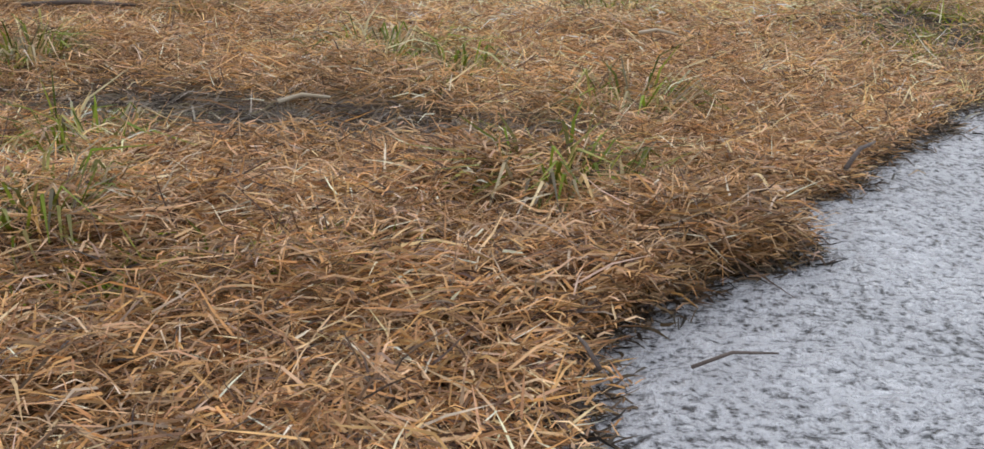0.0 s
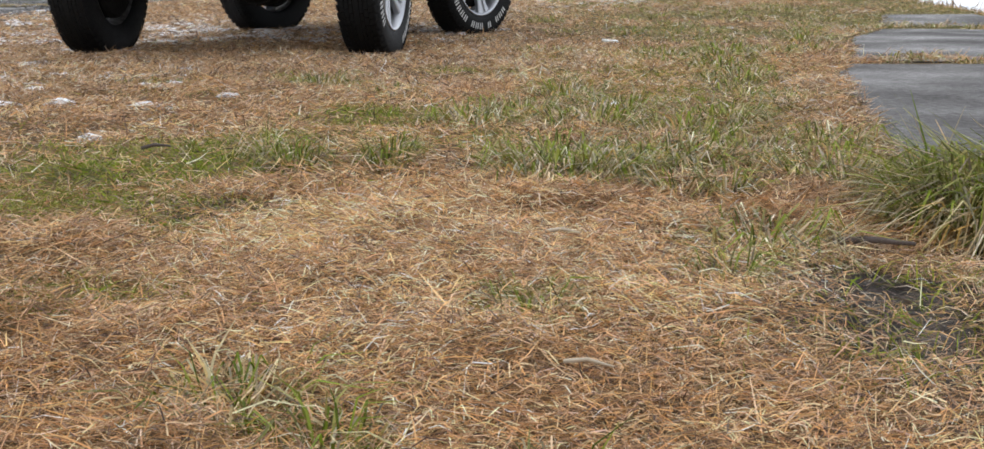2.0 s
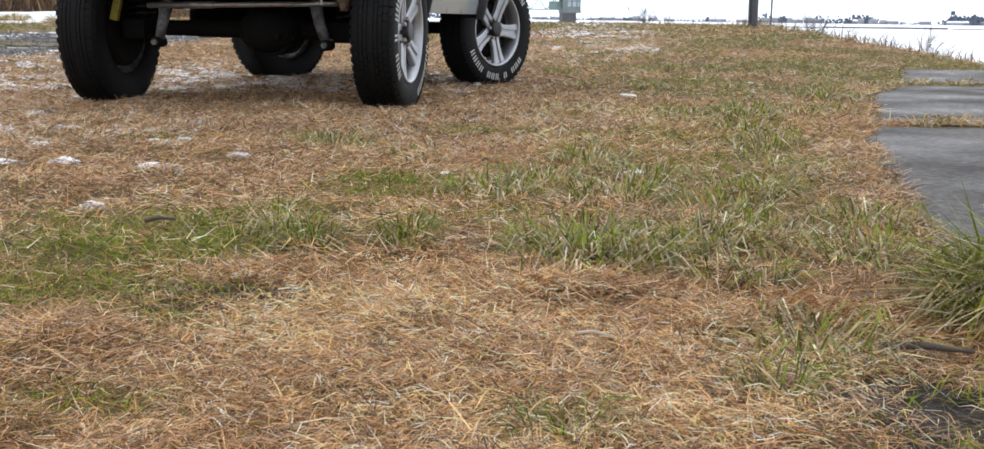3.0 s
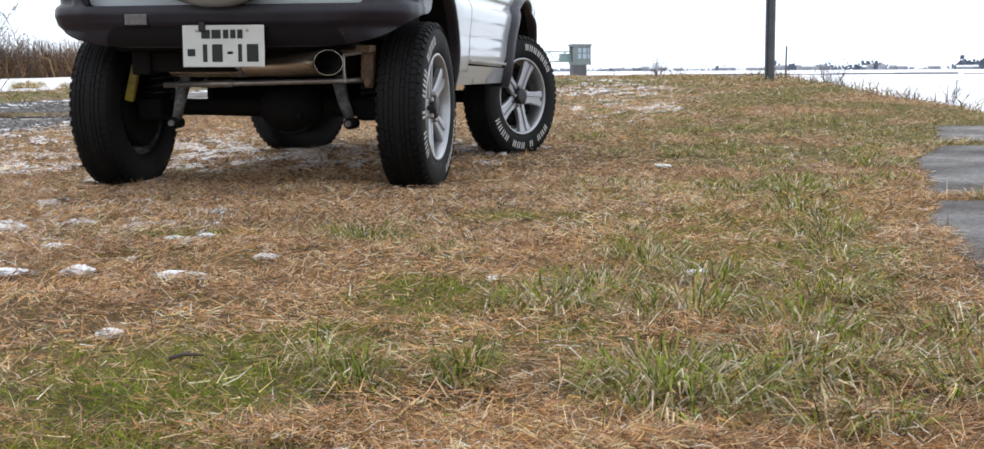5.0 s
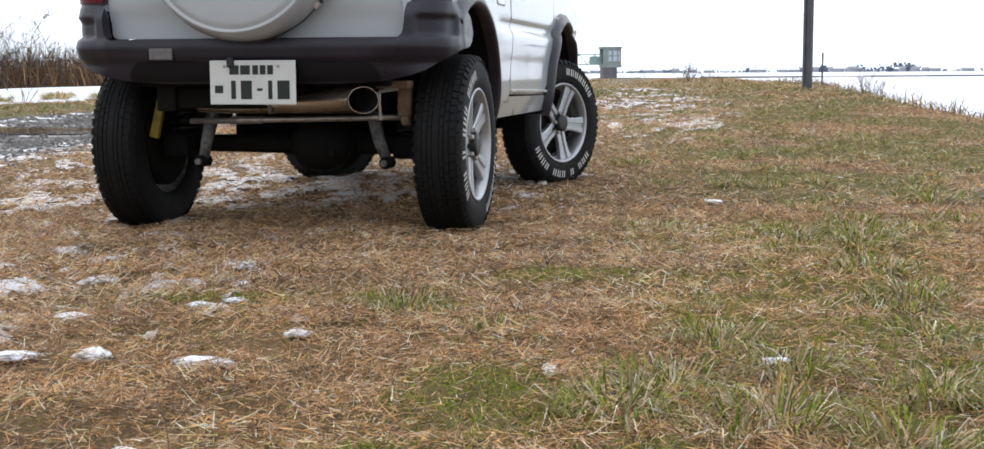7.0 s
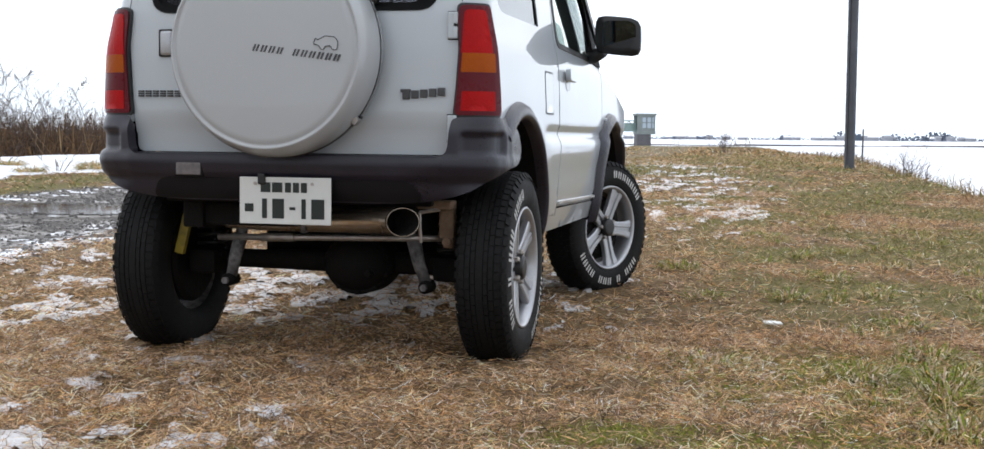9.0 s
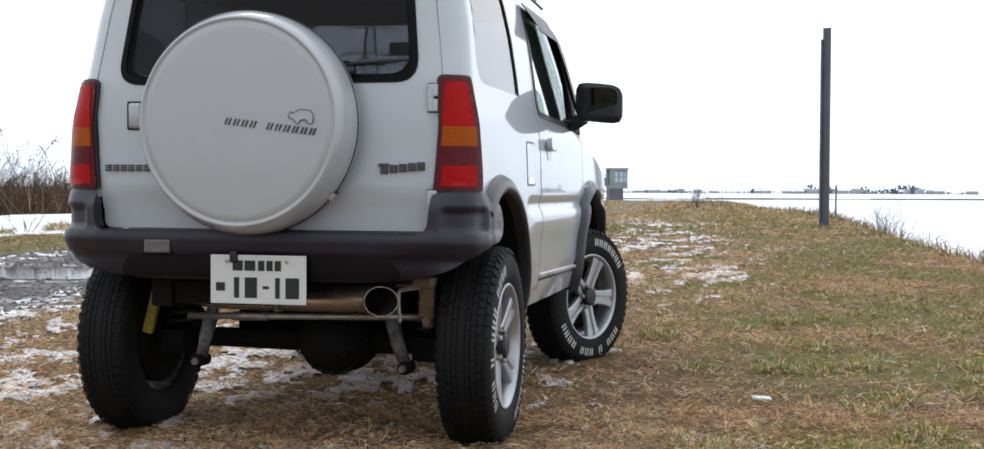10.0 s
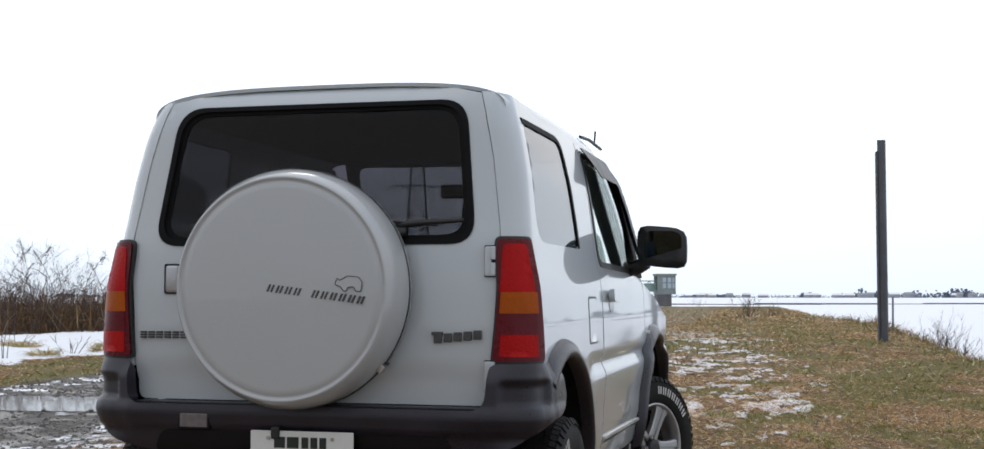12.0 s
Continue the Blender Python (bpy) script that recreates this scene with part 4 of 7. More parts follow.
# maker and model marks as plain dark shapes
for i in range(6):
    bm = bmesh.new()
    brick(bm, (-0.573 + i * 0.0283, rear_y(0.94) - 0.006, 0.928), (-0.5535 + i * 0.0283, rear_y(0.94) + 0.01, 0.934), 0.001)
    brick(bm, (-0.573 + i * 0.0283, rear_y(0.94) - 0.006, 0.9365), (-0.5535 + i * 0.0283, rear_y(0.94) + 0.01, 0.9420), 0.001)
    brick(bm, (-0.573 + i * 0.0283, rear_y(0.94) - 0.006, 0.9445), (-0.5535 + i * 0.0283, rear_y(0.94) + 0.01, 0.9505), 0.001)
    part("maker_mark", bm, INK, gate, "small dark block in place of a badge letter")
bm = bmesh.new()
for i in range(5):
    x0 = 0.412 + i * 0.031
    brick(bm, (x0, rear_y(0.94) - 0.007, 0.922 + i * 0.003), (x0 + 0.025, rear_y(0.94) + 0.012, 0.950 + i * 0.003), 0.003)
brick(bm, (0.405, rear_y(0.94) - 0.007, 0.946), (0.44, rear_y(0.94) + 0.012, 0.957), 0.002)
part("model_mark", bm, INK, gate, "row of small dark slanted blocks in place of the model mark")

# spare wheel cover
CX, CZ, CR = -0.017, 1.086, 0.366
bm = bmesh.new()
prof = [(0.0, -0.580), (0.15, -0.5795), (0.26, -0.5775), (0.300, -0.5765), (0.314, -0.576), (0.319, -0.5725), (0.324, -0.5705), (0.329, -0.573), (0.332, -0.577), (0.336, -0.577), (0.340, -0.572), (0.349, -0.555), (0.360, -0.530), (CR, -0.50), (CR, -0.445), (0.366, -0.415), (0.30, -0.412)]
rings = [[bm.verts.new((CX + r * math.cos(a), y, CZ + r * math.sin(a))) for a in (2 * math.pi * k / 96 for k in range(96))] for r, y in prof[1:]]
tip_v = bm.verts.new((CX, prof[0][1], CZ))
for k in range(96):
    bm.faces.new((tip_v, rings[0][k], rings[0][(k + 1) % 96]))
for a, b in zip(rings, rings[1:]):
    for k in range(96):
        bm.faces.new((a[k], b[k], b[(k + 1) % 96], a[(k + 1) % 96]))
bmesh.ops.recalc_face_normals(bm, faces=bm.faces)
cover = part("spare_wheel_cover", bm, COVER, gate, "round silver hard spare wheel cover", smooth=True)
bm = bmesh.new()
ang = [radians(a) for a in range(0, 361, 5)]
tube(bm, [(CX + (CR + 0.001) * math.cos(a), -0.446, CZ + (CR + 0.001) * math.sin(a)) for a in ang], 0.0025, 5, caps=False)
part("seam", bm, TRIM, cover)
bm = bmesh.new()
a = radians(-40)
brick(bm, (-0.013, -0.024, -0.006), (0.013, 0.012, 0.016), 0.003, Matrix.Translation((CX + CR * math.cos(a), -0.455, CZ + CR * math.sin(a))) @ Matrix.Rotation(math.pi / 2 - a, 4, "Y"))
clasp = part("clasp", bm, STEEL, cover, "small metal clasp on the cover's rim")
bm = bmesh.new()
brick(bm, (-0.020, -0.004, -0.006), (0.020, 0.026, 0.008), 0.003, Matrix.Translation((CX + CR * math.cos(a), -0.450, CZ + CR * math.sin(a))) @ Matrix.Rotation(math.pi / 2 - a, 4, "Y"))
part("catch", bm, TRIM, clasp)
for i in range(11):
    if i == 4:
        continue
    bm = bmesh.new()
    x0, z0 = -0.052 + i * 0.0285, 1.088 - i * 0.0034
    lean_ = Matrix.Translation((x0, -0.579, z0)) @ Matrix(((1, 0, 0.35, 0), (0, 1, 0, 0), (0, 0, 1, 0), (0, 0, 0, 1))) @ Matrix.Rotation(radians(6), 4, "Y")
    brick(bm, (0.0, -0.0025, -0.011), (0.0065, 0.004, 0.011), 0, lean_)
    brick(bm, (0.0125, -0.0025, -0.011), (0.019, 0.004, 0.011), 0, lean_)
    part("letter_mark", bm, INK, cover, "pair of small dark strokes in place of a letter")
bm = bmesh.new()
shape = [(x + 0.011, z + 0.020) for x, z in rounded([(0.150, 1.078), (0.158, 1.098), (0.165, 1.090), (0.19, 1.104), (0.225, 1.100), (0.236, 1.085), (0.232, 1.058), (0.216, 1.058), (0.210, 1.072), (0.190, 1.070), (0.186, 1.058), (0.176, 1.060), (0.170, 1.072)], 0.005, 3)]
vs = [bm.verts.new((x, -0.5815, z)) for x, z in shape]
f0 = bm.faces.new(vs)
got = bmesh.ops.extrude_face_region(bm, geom=[f0])
bmesh.ops.translate(bm, vec=(0, 0.006, 0), verts=[v for v in got["geom"] if isinstance(v, bmesh.types.BMVert)])
bmesh.ops.recalc_face_normals(bm, faces=bm.faces)
part("emblem", bm, COVER, cover, "small raised grey emblem shape")
bm = bmesh.new()
tube(bm, [(x, -0.5825, z) for x, z in shape + shape[:1]], 0.0013, 4, caps=False)
part("emblem_outline", bm, INK, cover)

# tail lamps, one a side
for mirrored in (False, True):
    lamp = panel("tail_lamp", rounded([(s_of_x(0.590, 0.862), 0.862), (-0.02, 0.862), (-0.037, 1.246), (s_of_x(0.600, 1.246), 1.246)], 0.02, 4), [], lambda s, z: wrap(s, z, 0.012), TRIM, car, mirror=mirrored, thick=0.03, step=0.02, label="tall red and amber tail lamp in a dark surround")
    for nm, z0, z1, m_, tag in (("brake_lens", 1.0775, 1.223, RED, "red upper lens"), ("turn_lens", 1.0135, 1.077, AMBER, "amber turn signal lens"), ("reflector_lens", 0.9505, 1.013, DARK_RED, "dark red middle lens"), ("lower_lens", 0.884, 0.950, RED, "red lower lens")):
        o0, o1 = -0.034 - 0.018 * (z0 - 0.862), -0.034 - 0.018 * (z1 - 0.862)
        edge_ = 0.016 if nm == "turn_lens" else 0.024
        ln = [(s_of_x(0.620, z0), z0), (o0 - edge_, z0), (o1 - edge_, z1), (s_of_x(0.624, z1), z1)]
        panel(nm, rounded(ln, [0.003] * 4 if nm != "brake_lens" else [0.003, 0.003, 0.014, 0.014], 3), [], lambda s, z: wrap(s, z, 0.0195), m_, lamp, mirror=mirrored, thick=0.012, step=0.02, label=tag)
    ring_ = rounded([(s_of_x(0.598, 0.870), 0.870), (-0.028, 0.870), (-0.044, 1.238), (s_of_x(0.607, 1.238), 1.238)], 0.018, 4)
    panel("outer_lens", ring_, [], lambda s, z: wrap(s, z, 0.0175), DARK_RED, lamp, mirror=mirrored, thick=0.006, step=0.02, label="dark red edge of the lamp")

# dark shell behind the lamps and the bumper
for mirrored in (False, True):
    panel("inner_shell", [(s_of_x(0.52, 0.75), 0.60), (-0.02, 0.70), (0.0, 1.20), (s_of_x(0.54, 1.2), 1.20)], [], lambda s, z: wrap(s, z, -0.03), UNDER, car, mirror=mirrored, thick=0.004, step=0.05)

# rear bumper
bump_out = smooth_table([(0.50, 0.010), (0.565, 0.022), (0.60, 0.036), (0.648, 0.043), (0.656, 0.058), (0.70, 0.065), (0.722, 0.061), (0.735, 0.058), (0.806, 0.056), (0.822, 0.050), (0.862, 0.008), (0.88, 0.0)], 0.004)


def bumper_skin(t, z):
    """t runs along the bumper from its middle, both ways."""
    s = s_of_x(0.0, z) + abs(t)
    hollow = 0.015 * float(ease(0.736, 0.745, z) * ease(0.812, 0.804, z) * ease(s_of_x(0.622, 0.78), s_of_x(0.632, 0.78), s) * ease(-0.012, -0.024, s))
    crease = 0.006 * float(ease(0.655, 0.70, z) * ease(0.735, 0.722, z) * ease(s_of_x(0.45, 0.7), s_of_x(0.56, 0.7), s))
    half_ = -BEND * math.pi / 4
    corner = -0.024 * min(1.0, 1.5 * max(0.0, 1 - abs(s - half_ + 0.01) / 0.125)) * float(ease(0.868, 0.815, z) * ease(0.56, 0.66, z))
    out_ = (bump_out(z) + crease) * (1 - 0.42 * float(ease(-0.13, 0.02, s)))
    x, y, z = wrap(s, z, out_ + corner - hollow + 0.010 * float(ease(-0.75, -0.5, s) * ease(0.05, -0.10, s)))
    return (math.copysign(x, t), y, z)


zz = 0.72
x_end = s_of_x(0.0, zz)
outline_b = [(x_end, 0.566), (s_of_x(0.36, zz), 0.566), (s_of_x(0.50, zz), 0.574), (s_of_x(0.63, zz), 0.600), (-0.08, 0.655), (0.0, 0.690), (0.10, 0.700), (s_of_y(-0.10, 0.74), 0.745), (s_of_y(-0.14, 0.80), 0.80), (s_of_y(-0.17, 0.852), 0.864), (s_of_x(0.615, zz), 0.863), (s_of_x(0.592, zz), 0.856), (s_of_x(0.587, zz), 0.77), (s_of_x(0.580, zz), 0.742), (s_of_x(0.555, zz), 0.727), (x_end, 0.727)]
right_b = [(s - x_end, z) for s, z in rounded(outline_b, [0, 0.05, 0.05, 0.08, 0.05, 0.05, 0.03, 0.03, 0.03, 0.02, 0.02, 0.02, 0.02, 0.02, 0.02, 0], 4)]
bumper = panel("rear_bumper", right_b + [(-t, z) for t, z in right_b[-2:0:-1]], [], bumper_skin, PLASTIC, car, thick=0.040, step=0.0105, label="grey plastic rear bumper with scuffed corners")
bm = bmesh.new()
brick(bm, (-0.575, -0.43, 0.724), (0.575, -0.34, 0.732), 0.003)
part("bumper_ledge", bm, PLASTIC, bumper)
for sx in (1, -1):
    bm = bmesh.new()
    brick(bm, (sx * 0.35 - 0.047, rear_y(0.677) - bump_out(0.677) - 0.014, 0.655), (sx * 0.35 + 0.047, rear_y(0.677) - 0.03, 0.699), 0.004)
    if sx < 0:
        refl = part("reflector", bm, REFLECT, bumper, "small smoked reflector let into the bumper")
        bm = bmesh.new()
        brick(bm, (-0.404, rear_y(0.677) - bump_out(0.677) - 0.0115, 0.649), (-0.296, rear_y(0.677) - 0.03, 0.705), 0.004)
        part("reflector_frame", bm, INSERT, refl)
    else:
        bm.free()
panel("lower_insert", rounded([(-0.50, 0.572), (-0.47, 0.645), (0.46, 0.645), (0.50, 0.572)], 0.03, 5), [], lambda t, z: (t, bumper_skin(t, z)[1] - 0.004, z), INSERT, bumper, thick=0.01, step=0.02, label="dark insert along the bumper's lower edge")

# number plate, its characters as plain bars
bm = bmesh.new()
brick(bm, (-0.157, -0.462, 0.490), (0.179, -0.457, 0.652), 0.003)
plate = part("number_plate", bm, WHITE_PLATE, car, "white number plate with dark green bars")
for x0, x1, z0, z1 in ((-0.073, -0.055, 0.510, 0.578), (-0.035, 0.008, 0.510, 0.578), (0.028, 0.050, 0.540, 0.550), (0.072, 0.088, 0.510, 0.578), (0.108, 0.155, 0.510, 0.578), (-0.137, -0.105, 0.532, 0.560), (-0.078, -0.042, 0.600, 0.634), (-0.036, 0.002, 0.600, 0.634), (0.012, 0.034, 0.600, 0.634), (0.041, 0.063, 0.600, 0.634), (0.070, 0.092, 0.600, 0.634)):
    bm = bmesh.new()
    brick(bm, (x0, -0.4635, z0), (x1, -0.4615, z1))
    part("character_bar", bm, PLATE_GREEN, plate)
for x in (-0.098, 0.112):
    bm = bmesh.new()
    tube(bm, [(x, -0.466, 0.630), (x, -0.460, 0.630)], 0.006, 10)
    part("bolt", bm, STEEL, plate)
bm = bmesh.new()
brick(bm, (-0.145, -0.457, 0.50), (0.167, -0.430, 0.640), 0.004)
brick(bm, (-0.088, -0.470, 0.626), (-0.060, -0.440, 0.664), 0.006)
part("plate_bracket", bm, TRIM, car)

# door mirror
for sx in (1, -1):
    def mx(x):
        return x * sx
    bm = bmesh.new()
    got = bmesh.ops.create_cube(bm, size=1)
    bmesh.ops.subdivide_edges(bm, edges=bm.edges[:], cuts=4, use_grid_fill=True)
    for v in bm.verts:
        x, y, z = v.co * 2
        k = (abs(x) ** 5 + abs(z) ** 5) ** 0.2
        k = max(abs(x), abs(z)) / k if k else 1
        fade = 1 - 0.22 * max(0, y) ** 2
        v.co = Vector((mx(0.868 + 0.108 * x * k * fade), 1.60 + 0.055 * y * (1 - 0.4 * max(abs(x), abs(z)) ** 3 * (y > 0)), 1.282 + 0.090 * z * k * fade - 0.01 * x))
    bmesh.ops.recalc_face_normals(bm, faces=bm.faces)
    mir = part("door_mirror", bm, TRIM, car, "black door mirror", smooth=True)
    bm = bmesh.new()
    tube(bm, [(mx(0.69), 1.66, 1.185), (mx(0.74), 1.645, 1.19), (mx(0.79), 1.62, 1.215)], [0.035, 0.034, 0.03], 10)
    part("mirror_foot", bm, TRIM, mir, smooth=True)
    gl_line = rounded([(0.790, 1.212), (0.955, 1.208), (0.955, 1.335), (0.92, 1.352), (0.80, 1.352)], 0.025, 4)
    panel("mirror_glass", gl_line, [], lambda x, z: (x, 1.541 + 0.04 * (x - 0.87) - 0.14 * (z - 1.28), z), MIRROR, mir, mirror=sx < 0, thick=0.004, step=0.06, core=(0, 9, 1.2), label="mirror glass reflecting the grass")

bm = bmesh.new()
tube(bm, [(0.60, 1.02, 1.715), (0.606, 1.2, 1.722), (0.605, 1.50, 1.716)], 0.007, 6)
tube(bm, [(0.603, 1.34, 1.716), (0.615, 1.30, 1.77)], 0.004, 6)
part("aerial", bm, TRIM, car, "thin black aerial along the roof's edge")
flap = panel("fuel_flap", rounded([(0.487, 0.897), (0.643, 0.897), (0.643, 1.056), (0.487, 1.056)], 0.02, 4), [], lambda y, z: flank(y, z, 0.002), PAINT, car, thick=0.003)
panel("flap_gap", rounded([(0.479, 0.889), (0.651, 0.889), (0.651, 1.064), (0.479, 1.064)], 0.022, 4), [], lambda y, z: flank(y, z, 0.0008), TRIM, flap, thick=0.002)
# cabin
bm = bmesh.new()
brick(bm, (-0.48, -0.29, 0.56), (0.48, 0.50, 0.60))
brick(bm, (-0.66, 0.48, 0.56), (0.66, 1.95, 0.60))
brick(bm, (-0.66, 1.86, 0.58), (0.66, 1.94, 1.12))
brick(bm, (-0.60, -0.20, 0.60), (-0.52, 0.50, 1.20), 0.02)
brick(bm, (0.52, -0.20, 0.60), (0.60, 0.50, 1.20), 0.02)
part("cabin_floor", bm, FABRIC, car)
bm = bmesh.new()
brick(bm, (-0.62, 1.58, 0.92), (0.62, 1.90, 1.13), 0.06)
part("dashboard", bm, TRIM, car, smooth=True)
for x in (-0.34, 0.34):
    seat = part("seat", (lambda b: (brick(b, (x - 0.23, 0.72, 0.64), (x + 0.23, 1.20, 0.86), 0.05), b)[1])(bmesh.new()), FABRIC, car, smooth=True)
    bm = bmesh.new()
    brick(bm, (x - 0.22, 0.58, 0.84), (x + 0.22, 0.74, 1.26), 0.05)
    part("backrest", bm, FABRIC, seat, smooth=True)
    bm = bmesh.new()
    brick(bm, (x - 0.13, 0.58, 1.29), (x + 0.13, 0.68, 1.44), 0.045)
    part("headrest", bm, FABRIC, seat, smooth=True)
    bm = bmesh.new()
    brick(bm, (x - 0.27, -0.10, 0.80), (x + 0.27, 0.06, 1.22), 0.05)
    part("rear_seat", bm, FABRIC, car, smooth=True)
bm = bmesh.new()
brick(bm, (-0.11, 1.40, 1.50), (0.11, 1.43, 1.565), 0.014)
tube(bm, [(0, 1.42, 1.56), (0, 1.47, 1.66)], 0.01, 6)
part("rear_view_mirror", bm, TRIM, car, smooth=True)
bm = bmesh.new()
brick(bm, (-0.58, -0.26, 1.66), (0.58, 1.38, 1.672))
part("headlining", bm, FABRIC, car)

# underbody
bm = bmesh.new()
for x in (-0.40, 0.40):
    brick(bm, (x - 0.04, -0.33, 0.46), (x + 0.04, 2.80, 0.56), 0.01)
for y in (-0.31, 0.35, 1.3, 2.3):
    brick(bm, (-0.40, y, 0.47), (0.40, y + 0.08, 0.55), 0.01)
brick(bm, (-0.62, 0.55, 0.44), (0.62, 1.80, 0.50), 0.02)
brick(bm, (-0.20, 1.2, 0.36), (0.22, 2.4, 0.50), 0.05)
part("chassis", bm, UNDER, car, "dark grimy ladder chassis")
for sx in (-1, 1):
    for cy in (0.0, BASE):
        bm = bmesh.new()
        n = 14
        rr = 0.42
        prev = None
        for i in range(n + 1):
            a = radians(-5 + (130 if cy == 0 else 190) * i / n)
            y, z = cy + rr * math.cos(a), HUB + 0.12 + rr * math.sin(a)
            q = (bm.verts.new((sx * 0.45, y, z)), bm.verts.new((sx * 0.722, y, z)))
            if prev:
                bm.faces.new((prev[0], prev[1], q[1], q[0]))
            prev = q
        got = [bm.verts.new((sx * 0.45, cy + rr * math.cos(radians(-5 + (130 if cy == 0 else 190) * i / n)), HUB + 0.12 + rr * math.sin(radians(-5 + (130 if cy == 0 else 190) * i / n)))) for i in range(n + 1)]
        bm.faces.new(got)
        part("wheel_housing", bm, UNDER, car)
bm = bmesh.new()
brick(bm, (-0.40, 0.30, 0.275), (0.36, 0.95, 0.52), 0.05)
part("fuel_tank", bm, UNDER, car, "black grimy fuel tank", smooth=True)
bm = bmesh.new()
tube(bm, [(-0.56, 0, HUB), (-0.30, 0, HUB), (0.02, 0, HUB), (0.34, 0, HUB), (0.56, 0, HUB)], [0.036, 0.036, 0.042, 0.042, 0.036], 14)
axle = part("rear_axle", bm, UNDER, car, smooth=True)
bm = bmesh.new()
bmesh.ops.create_uvsphere(bm, u_segments=20, v_segments=12, radius=1)
bmesh.ops.transform(bm, matrix=Matrix.Translation((0.135, 0.0, HUB - 0.004)) @ Matrix.Diagonal((0.150, 0.135, 0.112, 1)), verts=bm.verts)
diff = part("differential", bm, UNDER, axle, "black bulging differential housing", smooth=True)
bm = bmesh.new()
ring = [(0.135 + 0.118 * math.cos(a), -0.062, HUB - 0.004 + 0.104 * math.sin(a)) for a in (2 * math.pi * k / 40 for k in range(41))]
tube(bm, ring, 0.009, 6, caps=False)
part("flange", bm, UNDER, diff, smooth=True)
for k in range(10):
    a = 2 * math.pi * (k + 0.5) / 10
    bm = bmesh.new()
    tube(bm, [(0.135 + 0.118 * math.cos(a), -0.080, HUB - 0.004 + 0.104 * math.sin(a)), (0.135 + 0.118 * math.cos(a), -0.06, HUB - 0.004 + 0.104 * math.sin(a))], 0.009, 6)
    part("bolt", bm, UNDER, diff)
bm = bmesh.new()
tube(bm, [(0.20, -0.142, HUB - 0.03), (0.20, -0.10, HUB - 0.03)], 0.013, 6)
part("plug", bm, UNDER, diff)
bm = bmesh.new()
tube(bm, [(-0.54, BASE, HUB), (0.54, BASE, HUB)], 0.036, 12)
fa = part("front_axle", bm, UNDER, car, smooth=True)
bm = bmesh.new()
bmesh.ops.create_uvsphere(bm, u_segments=16, v_segments=10, radius=0.12, matrix=Matrix.Translation((0.18, BASE, HUB)))
part("differential", bm, UNDER, fa, smooth=True)
bm = bmesh.new()
tube(bm, [(-0.360, -0.20, 0.418), (0.545, -0.20, 0.437)], 0.0125, 10)
rod = part("track_rod", bm, STEEL, car, "straight worn steel cross rod", smooth=True)
bm = bmesh.new()
tube(bm, [(-0.19, -0.20, 0.4215), (-0.06, -0.20, 0.4245)], 0.0165, 10)
part("rod_sleeve", bm, STEEL, rod, smooth=True)
for sx, x0, x1 in ((-1, -0.275, -0.312), (1, 0.382, 0.446)):
    bm = bmesh.new()
    tube(bm, [(x0, -0.17, 0.475), (x0 + 0.2 * (x1 - x0), -0.18, 0.41)], 0.022, 8)
    tube(bm, [(x0 + 0.1 * (x1 - x0), -0.18, 0.43), (x0 + 0.5 * (x1 - x0), -0.20, 0.345), (x1, -0.20, 0.262)], [0.027, 0.024, 0.020], 10)
    dm = part("damper", bm, DULL_METAL, car, "grey scratched lower damper", smooth=True)
    bm = bmesh.new()
    tube(bm, [(x1, -0.235, 0.262), (x1, -0.165, 0.262)], 0.024, 12)
    tube(bm, [(x1, -0.243, 0.262), (x1, -0.23, 0.262)], 0.012, 8)
    bush = part("bush", bm, UNDER, dm, smooth=True)
    bm = bmesh.new()
    tube(bm, [(x1, -0.256, 0.262), (x1, -0.240, 0.262)], 0.013, 6)
    part("bolt", bm, DULL_METAL, bush)
for x in (-0.47, 0.49):
    bm = bmesh.new()
    turns = 5.5
    tube(bm, [(x + 0.052 * math.cos(a), -0.02 + 0.052 * math.sin(a), 0.36 + 0.17 * a / (2 * math.pi * turns)) for a in (2 * math.pi * turns * i / 66 for i in range(67))], 0.008, 6)
    part("coil_spring", bm, TRIM, car, smooth=True)
    bm = bmesh.new()
    brick(bm, (x - 0.07, -0.09, 0.325), (x + 0.07, 0.05, 0.355), 0.01)
    brick(bm, (x - 0.05, -0.13, 0.27), (x + 0.06, 0.06, 0.36), 0.02)
    part("spring_seat", bm, UNDER, car)
bm = bmesh.new()
brick(bm, (-0.018, -0.012, -0.075), (0.018, 0.012, 0.075), 0.004, Matrix.Translation((-0.50, -0.20, 0.425)) @ Matrix.Rotation(radians(14), 4, "Y"))
part("yellow_bracket", bm, YELLOW, car, "yellow painted bracket beside the wheel")
bm = bmesh.new()
tube(bm, [(-0.54, -0.20, 0.50), (-0.545, -0.21, 0.45), (-0.53, -0.21, 0.40), (-0.545, -0.21, 0.37), (-0.55, -0.20, 0.40)], 0.006, 6)
part("brake_hose", bm, UNDER, car)
